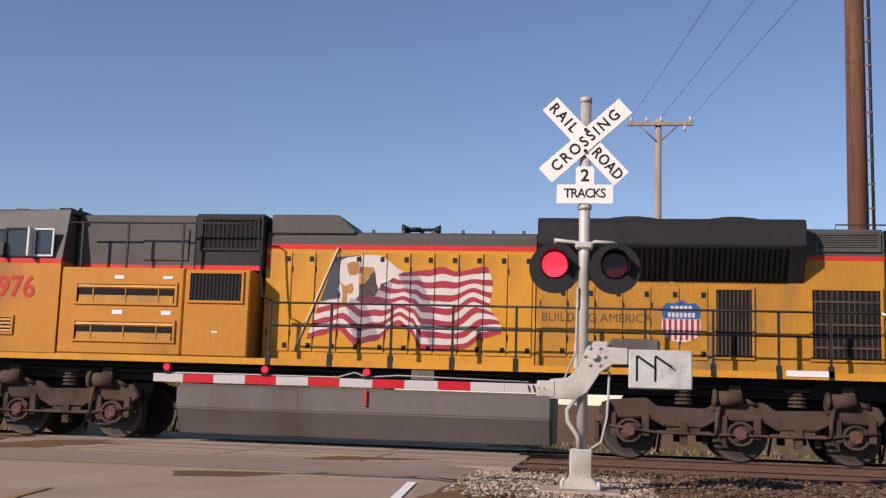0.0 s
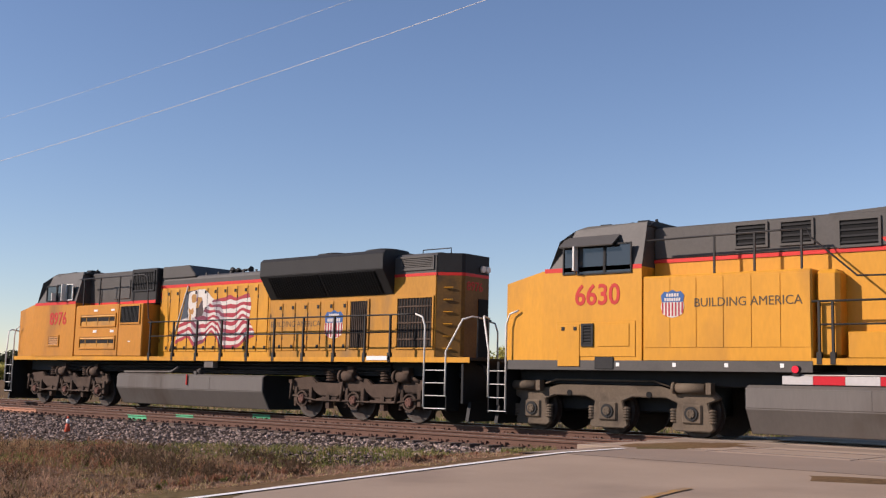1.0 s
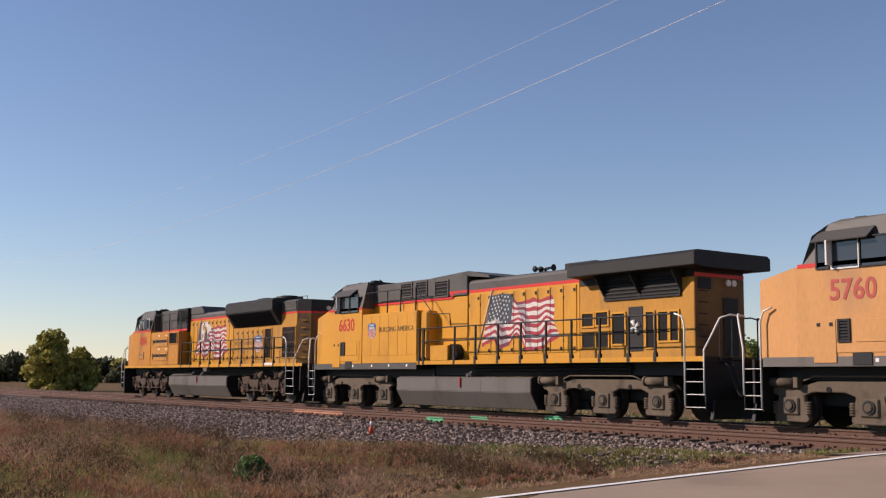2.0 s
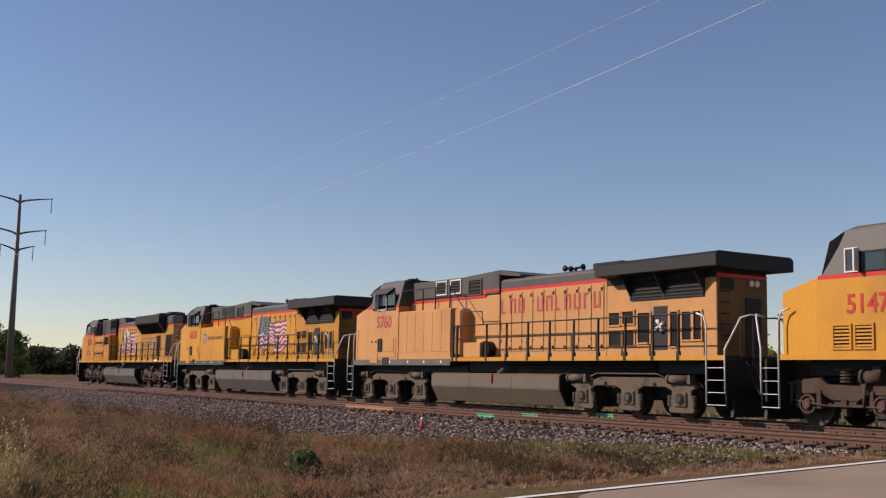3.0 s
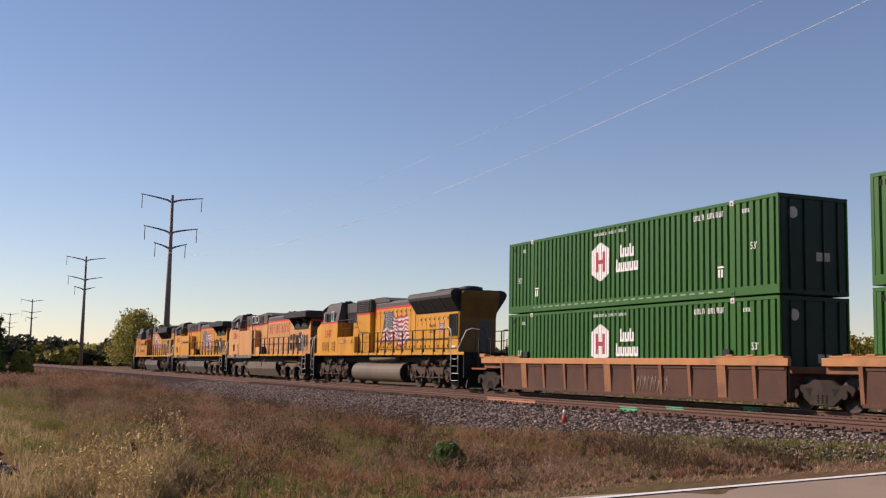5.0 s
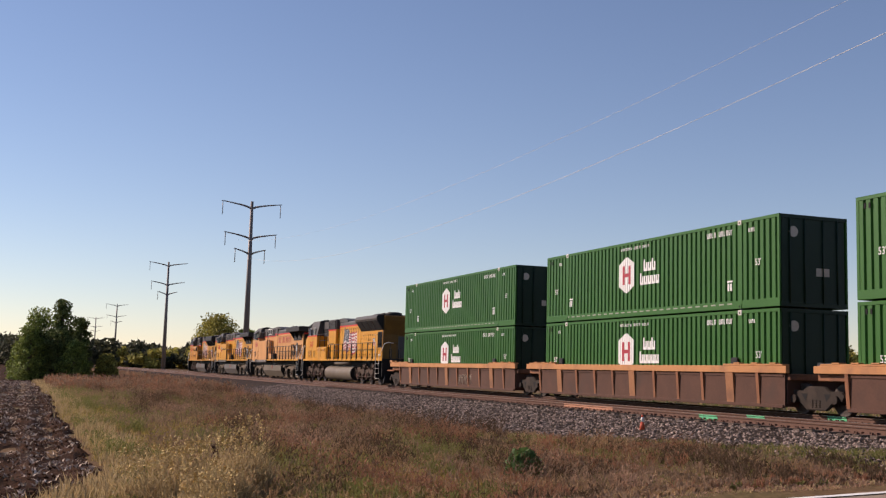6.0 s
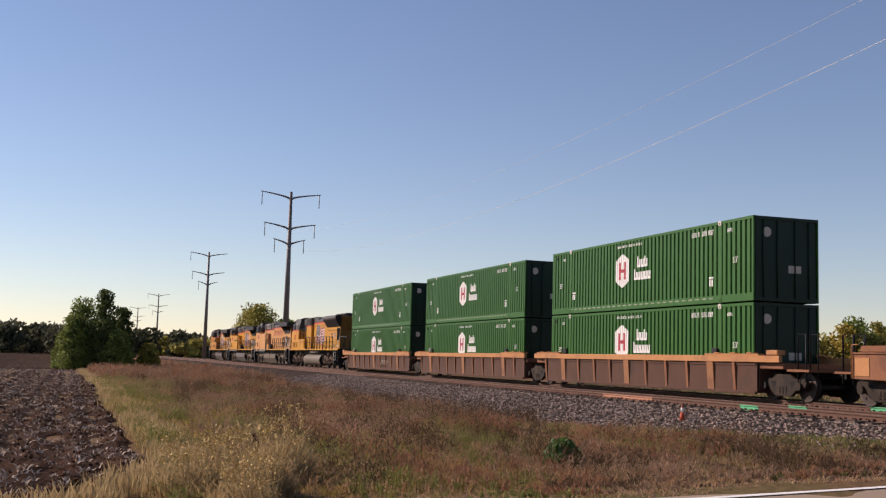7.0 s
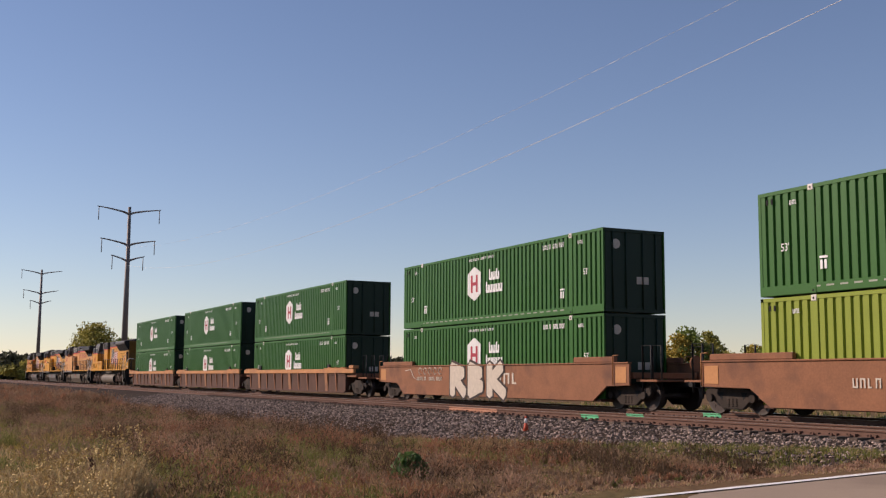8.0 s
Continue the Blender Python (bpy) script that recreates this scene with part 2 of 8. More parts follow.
def wheel_mesh(r):
    bm = bmesh.new()
    for s in (-1, 1):
        add_prism(bm, ring_profile(0, 0, r, 24), s * 0.72, s * 0.84, "y")
        add_prism(bm, ring_profile(0, 0, r + 0.028, 24), s * 0.68, s * 0.72, "y")
        add_prism(bm, ring_profile(0, 0, r * 0.32, 12), s * 0.84, s * 0.90, "y")
        for k in range(3):
            a = k * 2.094
            add_prism(bm, ring_profile(r * 0.62 * math.cos(a), r * 0.62 * math.sin(a), r * 0.1, 8), s * 0.84, s * 0.855, "y")
        a, b = ring_profile(0, 0, r * 0.985, 24), ring_profile(0, 0, r * 0.86, 24)
        outer, inner = [bm.verts.new((x, s * 0.843, z)) for x, z in a], [bm.verts.new((x, s * 0.843, z)) for x, z in b]
        for i in range(24):
            f = bm.faces.new((outer[i], outer[(i + 1) % 24], inner[(i + 1) % 24], inner[i]))
            f.material_index = 1
    add_rod(bm, (0, -0.72, 0), (0, 0.72, 0), 0.09, 10)
    me = bpy.data.meshes.new("wheelset")
    bm.normal_update()
    bm.to_mesh(me)
    bm.free()
    me.materials.append(WHEEL)
    me.materials.append(RIM)
    return me


WHEEL_BIG, WHEEL_SMALL = wheel_mesh(0.53), wheel_mesh(0.46)


def wheelset(parent, x, r):
    ob = new("wheelset", WHEEL_BIG if r > 0.5 else WHEEL_SMALL)
    ob.parent = parent
    ob.matrix_basis = pose(x, 0, r)
    turning.append((ob, x, r))


def coil(x, y, z0, z1, r, n=4, seg=10):
    """A coil spring as one turned piece with deep grooves."""
    bm = bmesh.new()
    h = (z1 - z0) / n
    line = []
    for i in range(n):
        line += [(r * 0.72, z0 + h * i), (r, z0 + h * (i + 0.2)), (r, z0 + h * (i + 0.6)), (r * 0.72, z0 + h * (i + 0.8))]
    line.append((r * 0.72, z1))
    rings = [[bm.verts.new((x + q * math.cos(6.28319 * k / seg), y + q * math.sin(6.28319 * k / seg), z)) for k in range(seg)] for q, z in line]
    for a, b in zip(rings, rings[1:]):
        for k in range(seg):
            bm.faces.new((a[k], a[(k + 1) % seg], b[(k + 1) % seg], b[k]))
    bm.faces.new(rings[0][::-1]), bm.faces.new(rings[-1])
    return bm


def truck_emd(parent, cx, mat):
    """Three-axle truck with a deep cast frame, open journal boxes and coil stacks."""
    t = part("truck", boxes((cx - 2.2, cx + 2.2, -0.64, 0.64, 0.5, 1.2), bevel=0.04), BLACK, parent, "dusty brown three-axle truck")
    frame_line = [(-2.62, 1.0), (-2.5, 1.1), (-1.75, 1.16), (-1.55, 1.0), (-0.62, 0.98), (-0.45, 1.12), (0.45, 1.12), (0.62, 0.98), (1.55, 1.0), (1.75, 1.16), (2.5, 1.1), (2.62, 0.86), (2.5, 0.74),
                  (1.72, 0.78), (1.4, 0.62), (0.7, 0.6), (0.42, 0.76), (-0.42, 0.76), (-0.7, 0.6), (-1.4, 0.62), (-1.72, 0.78), (-2.5, 0.74), (-2.68, 0.86)]
    for s in (-1, 1):
        y0, y1 = s * 0.98, s * 1.14
        part("side_frame", prism([(cx + x, z) for x, z in frame_line], y0, y1, "y", 0.025), mat, t)
        for k, ax in enumerate((-2.07, 0, 2.07)):
            bm = boxes((cx + ax - 0.2, cx + ax + 0.2, min(s * 0.95, s * 1.17), max(s * 0.95, s * 1.17), 0.36, 0.70), bevel=0.03)
            cap = rod((cx + ax, s * 1.15, 0.53), (cx + ax, s * 1.26, 0.53), 0.13, 12, 0.11)
            for i in range(5):
                a = i * 1.2566
                add_rod(cap, (cx + ax + 0.08 * math.cos(a), s * 1.24, 0.53 + 0.08 * math.sin(a)), (cx + ax + 0.08 * math.cos(a), s * 1.275, 0.53 + 0.08 * math.sin(a)), 0.017, 6)
            part("journal_box", bm, mat, t)
            part("bearing_cap", cap, BEARING, t, "rust-red bearing cap")
            for d in (-0.31, 0.31):
                part("pedestal", boxes((cx + ax + d - 0.07, cx + ax + d + 0.07, min(s * 1.0, s * 1.18), max(s * 1.0, s * 1.18), 0.42, 0.86), bevel=0.015), mat, t)
        for ax in (-1.05, 1.05):
            part("coil_spring", coil(cx + ax, s * 1.02, 1.04, 1.34, 0.17), mat, t)
            part("spring_cap", boxes((cx + ax - 0.24, cx + ax + 0.24, min(s * 0.8, s * 1.2), max(s * 0.8, s * 1.2), 1.33, 1.37)), mat, t)
            bm = boxes((cx + ax - 0.32, cx + ax + 0.32, min(s * 1.0, s * 1.13), max(s * 1.0, s * 1.13), 0.5, 0.6), bevel=0.02)
            add_rod(bm, (cx + ax - 0.5, s * 1.1, 0.52), (cx + ax + 0.5, s * 1.1, 0.52), 0.03, 6)
            add_box(bm, cx + ax - 0.07, cx + ax + 0.07, min(s * 0.98, s * 1.17), max(s * 0.98, s * 1.17), 0.28, 0.66)
            part("brake_hanger", bm, mat, t)
        part("traction_rod", pipe([(cx - 2.5, s * 1.2, 0.62), (cx - 1.5, s * 1.21, 0.5), (cx + 1.5, s * 1.21, 0.5), (cx + 2.5, s * 1.2, 0.62)], 0.026, 6), mat, t)
        for ax in (-2.07, 0, 2.07):
            ring = bmesh.new()
            add_prism(ring, [(cx + ax + 0.25 * math.cos(a), 0.53 + 0.23 * math.sin(a)) for a in [0.35 + 5.6 * i / 17 for i in range(18)]] + [(cx + ax + 0.2 * math.cos(a), 0.53 + 0.185 * math.sin(a)) for a in [0.35 + 5.6 * i / 17 for i in range(17, -1, -1)]], s * 1.17, s * 1.21, "y")
            part("bearing_adapter", ring, mat, t)
            bm = rod((cx + ax - 0.42, s * 1.22, 1.0), (cx + ax - 0.46, s * 1.24, 0.5), 0.05, 8, 0.035)
            add_box(bm, cx + ax - 0.52, cx + ax - 0.38, min(s * 1.12, s * 1.26), max(s * 1.12, s * 1.26), 0.96, 1.06)
            part("damper", bm, mat, t)
            part("brake_shoe", boxes((cx + ax - 0.68, cx + ax - 0.56, min(s * 0.72, s * 0.9), max(s * 0.72, s * 0.9), 0.3, 0.66), bevel=0.02), mat, t)
            part("sand_pipe", pipe([(cx + ax + 0.52, s * 0.9, 1.0), (cx + ax + 0.6, s * 0.86, 0.5), (cx + ax + 0.54, s * 0.8, 0.12)], 0.025, 6), BLACK, t)
        for ax in (-0.1, 1.95):
            bm = bmesh.new()
            add_rod(bm, (cx + ax - 0.34, s * 1.16, 1.18), (cx + ax + 0.12, s * 1.16, 1.18), 0.15, 12)
            add_rod(bm, (cx + ax - 0.42, s * 1.16, 1.18), (cx + ax - 0.34, s * 1.16, 1.18), 0.19, 12)
            add_rod(bm, (cx + ax + 0.12, s * 1.16, 1.18), (cx + ax + 0.4, s * 1.12, 1.06), 0.05, 8)
            add_box(bm, cx + ax - 0.12, cx + ax + 0.1, min(s * 1.08, s * 1.24), max(s * 1.08, s * 1.24), 1.28, 1.44)
            part("brake_cylinder", bm, mat, t)
    for ax in (-2.07, 0, 2.07):
        wheelset(t, cx + ax, 0.53)


def truck_ge(parent, cx, mat):
    """Three-axle truck with a fabricated frame and hanging axle pedestals."""
    t = part("truck", boxes((cx - 2.2, cx + 2.2, -0.64, 0.64, 0.5, 1.2), bevel=0.04), BLACK, parent, "grey-brown three-axle truck with hanging pedestals")
    top = [(-2.75, 0.86), (-2.6, 1.0), (-1.6, 1.02), (-1.3, 1.1), (1.3, 1.1), (1.6, 1.02), (2.6, 1.0), (2.75, 0.86)]
    low = []
    for ax in (2.1, 0.0, -2.1):
        low += [(ax + 0.62, 0.84), (ax + 0.36, 0.74), (ax + 0.5, 0.2), (ax + 0.42, 0.14), (ax - 0.42, 0.14), (ax - 0.5, 0.2), (ax - 0.36, 0.74), (ax - 0.62, 0.84)]
    for s in (-1, 1):
        part("side_frame", prism([(cx + x, z) for x, z in top + low], s * 0.98, s * 1.12, "y", 0.02), mat, t)
        for ax in (-2.1, 0, 2.1):
            bm = boxes((cx + ax - 0.24, cx + ax + 0.24, min(s * 1.1, s * 1.17), max(s * 1.1, s * 1.17), 0.3, 0.72), bevel=0.04)
            part("journal_box", bm, mat, t)
            part("bearing_cap", rod((cx + ax, s * 1.165, 0.52), (cx + ax, s * 1.2, 0.52), 0.155, 16), BLACK, t)
            hub = rod((cx + ax, s * 1.2, 0.52), (cx + ax, s * 1.225, 0.52), 0.095, 12)
            for i in range(5):
                a = i * 1.2566
                add_rod(hub, (cx + ax + 0.06 * math.cos(a), s * 1.22, 0.52 + 0.06 * math.sin(a)), (cx + ax + 0.06 * math.cos(a), s * 1.24, 0.52 + 0.06 * math.sin(a)), 0.016, 6)
            part("bearing_hub", hub, mat, t)
            for d in (-0.46, 0.46):
                part("coil_spring", coil(cx + ax + d, s * 1.08, 0.32, 0.62, 0.085, 5), mat, t)
        for d in (-2.2, 2.2):
            bm = bmesh.new()
            add_rod(bm, (cx + d - 0.45, s * 1.18, 1.06), (cx + d + 0.25, s * 1.18, 1.06), 0.11, 14)
            add_rod(bm, (cx + d - 0.52, s * 1.18, 1.06), (cx + d - 0.45, s * 1.18, 1.06), 0.135, 14)
            add_box(bm, cx + d + 0.3, cx + d + 0.42, min(s * 1.1, s * 1.3), max(s * 1.1, s * 1.3), 0.94, 1.18)
            part("brake_cylinder", bm, mat, t)
        part("brake_pipe", pipe([(cx - 1.7, s * 1.17, 1.1), (cx - 1.4, s * 1.17, 1.2), (cx + 1.2, s * 1.17, 1.2), (cx + 1.6, s * 1.17, 1.08)], 0.022), mat, t)
        for d in (-1.05, 1.05):
            part("frame_hole", rod((cx + d, s * 1.11, 0.9), (cx + d, s * 1.135, 0.9), 0.07, 12), DARK, t)
    for ax in (-2.1, 0, 2.1):
        wheelset(t, cx + ax, 0.53)


def fuel_tank(parent, x0, x1, mat, round_side=False):
    if round_side:
        p = [(-1.38 + 0.46 - 0.46 * math.sin(a), 0.68 + 0.5 * math.cos(a)) for a in [math.pi * i / 10 for i in range(11)]]
    else:
        p = [(-1.3, 1.16), (-1.42, 1.1), (-1.42, 0.68), (-1.12, 0.16)]
    p += [(-y, z) for y, z in p[::-1]]
    tank = part("fuel_tank", prism(p, x0, x1, "x", 0.02), mat, parent, "grey fuel tank streaked with dust")
    for x, d in ((x0, -1), (x1, 1)):
        part("end_plate", prism([(y * 0.985, 0.67 + (z - 0.67) * 0.985) for y, z in p], x, x + d * 0.012, "x"), BLACK, tank)
    if round_side:
        for s in (-1, 1):
            part("tank_lip", boxes((x0, x1, min(s * 0.9, s * 0.96), max(s * 0.9, s * 0.96), 1.165, 1.19)), RAILING, tank)
        return tank
    seams = bmesh.new()
    for k in range(1, 3):
        x = x0 + (x1 - x0) * k / 3
        for s in (-1, 1):
            add_box(seams, x - 0.012, x + 0.012, min(s * 1.42, s * 1.426), max(s * 1.42, s * 1.426), 0.7, 1.09)
    part("weld_seam", seams, mat, tank)
    xm = x0 + (x1 - x0) * 0.52
    bm = boxes((xm - 0.03, xm + 0.03, -1.47, -1.43, 0.82, 1.14), bevel=0.01)
    part("fuel_gauge", bm, NUMBER_RED, tank, "red fuel sight gauge")
    bm = rod((xm + 0.45, -1.2, 1.12), (xm + 0.45, -1.35, 1.3), 0.07, 10)
    add_box(bm, xm + 0.2, xm + 0.34, -1.35, -1.2, 1.12, 1.26)
    part("filler_neck", bm, GREY, tank)
    return tank


def railings(parent, xs, x_end, y=1.5, z0=1.7, top=2.82, mid=2.36):
    """Walkway posts with two rails on both sides; the last stretch bends down, painted white."""
    for s in (-1, 1):
        for x in xs:
            bm = boxes((x - 0.022, x + 0.022, s * y - 0.03, s * y + 0.03, z0 - 0.12, top))
            add_box(bm, x - 0.05, x + 0.05, s * y - 0.045, s * y + 0.045, z0 - 0.12, z0 + 0.12)
            part("handrail_post", bm, RAIL_DARK, parent)
        part("handrail", pipe([(xs[0] - 0.15, s * y, top), (xs[-1] + 0.4, s * y, top), (x_end - 0.2, s * y, top)], 0.022, 8), RAIL_DARK, parent)
        part("mid_rail", pipe([(xs[0], s * y, mid), (x_end - 0.4, s * y, mid)], 0.02, 6), RAIL_DARK, parent)


def step_well(parent, x0, x1, front):
    """The corner steps with white grab irons, at both sides."""
    for s in (-1, 1):
        out, inn = s * 1.5, s * 1.0
        lo, hi = min(out, inn), max(out, inn)
        well = part("step_well", boxes((x0 - 0.02, x0 + 0.0, lo, hi, 0.36, 1.62), (x1, x1 + 0.02, lo, hi, 0.36, 1.62), (x0, x1, min(inn, inn - s * 0.03), max(inn, inn - s * 0.03), 0.36, 1.62)), BLACK, parent)
        for z in (0.42, 0.74, 1.06, 1.38):
            part("step_tread", boxes((x0, x1, lo, hi, z - 0.02, z), bevel=0.006), BLACK, well)
            part("step_edge", boxes((x0, x1, min(out, out + s * 0.014), max(out, out + s * 0.01), z - 0.014, z + 0.004)), RAILING, well)
        e = x0 if not front else x1
        d = 1 if not front else -1
        part("grab_iron", pipe([(e, s * 1.53, 0.45), (e, s * 1.53, 2.5), (e - d * 0.1, s * 1.53, 2.74), (e - d * 0.35, s * 1.52, 2.82)], 0.024, 8), RAILING, parent, "white-painted grab iron")
        e2 = x1 if not front else x0
        part("grab_iron", pipe([(e2, s * 1.53, 0.75), (e2, s * 1.53, 1.85), (e2 + d * 0.34, s * 1.3, 2.66), (e2 + d * 0.5, s * 1.1, 2.74), (e2 + d * 0.6, s * 0.75, 2.7)], 0.024, 8), RAILING, parent, "white-painted grab iron")


def coupler(parent, x, d):
    bm = boxes((min(x, x - d * 0.7), max(x, x - d * 0.7), -0.14, 0.14, 0.7, 0.98), bevel=0.03)
    add_box(bm, min(x, x - d * 0.16), max(x, x - d * 0.16), -0.26, 0.2, 0.66, 1.04)
    part("coupler", bm, BLACK, parent)
    for y in (-0.55, 0.55):
        part("air_hose", pipe([(x - d * 0.55, y, 1.0), (x - d * 0.25, y, 0.72), (x - d * 0.05, y * 0.8, 0.42), (x, y * 0.5, 0.5)], 0.028, 6), BLACK, parent)
    for k, y in enumerate((-0.95, -0.72, 0.7, 0.95)):
        part("control_cable", pipe([(x - d * 0.6, y, 1.55), (x - d * 0.42, y, 1.5), (x - d * 0.22, y * 0.98, 1.0 - 0.12 * k), (x - d * 0.05, y * 0.95, 0.72 - 0.1 * k), (x + d * 0.05, y * 0.93, 0.7 - 0.1 * k)], 0.032, 6), BLACK, parent)
    part("end_plate", boxes((min(x - d * 0.62, x - d * 0.7), max(x - d * 0.62, x - d * 0.7), -1.48, 1.48, 0.55, 1.6), bevel=0.01), BLACK, parent)
    plow = prism([(-1.4, 0.12), (1.4, 0.12), (1.3, 0.6), (-1.3, 0.6)], min(x - d * 0.6, x - d * 0.5), max(x - d * 0.6, x - d * 0.5), "x")
    part("pilot_plow", plow, BLACK, parent)
    for y in (-0.95, -0.5, 0.5, 0.95):
        part("end_rail_post", rod((x - d * 0.62, y, 1.6), (x - d * 0.62, y, 2.72), 0.02, 6), RAIL_DARK, parent)
    for y in (-0.725, 0.725):
        part("end_rail", rod((x - d * 0.62, y - 0.23, 2.72), (x - d * 0.62, y + 0.23, 2.72), 0.02, 6), RAIL_DARK, parent)


def doors(parent, x0, x1, n, z0, z1, y, mat):
    """A row of engine doors, each proud of the hood with its own gaps and latches."""
    w = (x1 - x0) / n
    bm = boxes((-w / 2 + 0.02, w / 2 - 0.02, -0.024, 0.0, z0, z1), bevel=0.006)
    me = bpy.data.meshes.new("hood_door")
    bm.normal_update()
    bm.to_mesh(me)
    bm.free()
    me.materials.append(mat)
    fittings = []
    for name, box in ([("door_latch", (w / 2 - 0.14, w / 2 - 0.06, -0.04, -0.024, z - 0.05, z + 0.05)) for z in (z0 + 0.12, z1 - 0.14)]
                      + [("door_hinge", (-w / 2 - 0.01, -w / 2 + 0.012, -0.03, 0, z, z + 0.12)) for z in (z0 + 0.3, z1 - 0.42)]):
        bm = bmesh.new()
        add_box(bm, *box)
        bm.normal_update()
        la = bpy.data.meshes.new(name)
        bm.to_mesh(la)
        bm.free()
        la.materials.append(BLACK)
        fittings.append((name, la))
    for s in (-1, 1):
        for i in range(n):
            d = new("hood_door", me)
            d.parent = parent
            d.matrix_basis = pose(x0 + w * (i + 0.5), s * y, 0, 0, 0, 0 if s < 0 else 180)
            for name, la in fittings:
                k = new(name, la)
                k.parent = d


def grille(parent, x0, x1, z0, z1, y, slats=0, bars=0, mat=None, frame_mat=None, name="grille"):
    """A dark opening in a frame with standing bars or lying slats, on the lit side and its mirror."""
    for s in (-1, 1):
        lo = lambda a, b: (min(s * a, s * b), max(s * a, s * b))
        g = part(name, boxes((x0, x1, *lo(y - 0.01, y + 0.004), z0, z1)), DARK, parent)
        f = bmesh.new()
        for q in ((x0 - 0.05, x1 + 0.05, z1, z1 + 0.05), (x0 - 0.05, x1 + 0.05, z0 - 0.05, z0), (x0 - 0.05, x0, z0, z1), (x1, x1 + 0.05, z0, z1)):
            add_box(f, q[0], q[1], *lo(y, y + 0.035), q[2], q[3])
        part("grille_frame", f, frame_mat or BLACK, g)
        for i in range(slats):
            z = z0 + (z1 - z0) * (i + 0.5) / slats
            b = bmesh.new()
            add_prism(b, [(s * (y + 0.004), z + 0.02), (s * (y + 0.03), z - 0.015), (s * (y + 0.03), z - 0.025), (s * (y + 0.004), z + 0.01)], x0, x1, "x")
            part("slat", b, mat or BLACK, g)
        for i in range(bars):
            x = x0 + (x1 - x0) * (i + 0.5) / bars
            part("bar", boxes((x - 0.012, x + 0.012, *lo(y + 0.004, y + 0.02), z0, z1)), mat or BLACK, g)


FLAG_TOP = ((280, 130), (400, 122), (480, 130), (580, 190), (680, 180), (740, 166), (800, 184), (932, 162))
FLAG_LOW = ((165, 470), (230, 452), (300, 430), (380, 487), (460, 470), (560, 400), (610, 430), (660, 505), (740, 505), (830, 495), (920, 450), (990, 432))


def bend(line, x):
    """Height on a line of points, eased from one to the next."""
    for (x0, z0), (x1, z1) in zip(line, line[1:]):
        if x <= x1:
            k = min(1.0, max(0.0, (x - x0) / (x1 - x0)))
            return z0 + (z1 - z0) * k * k * (3 - 2 * k)
    return line[-1][1]


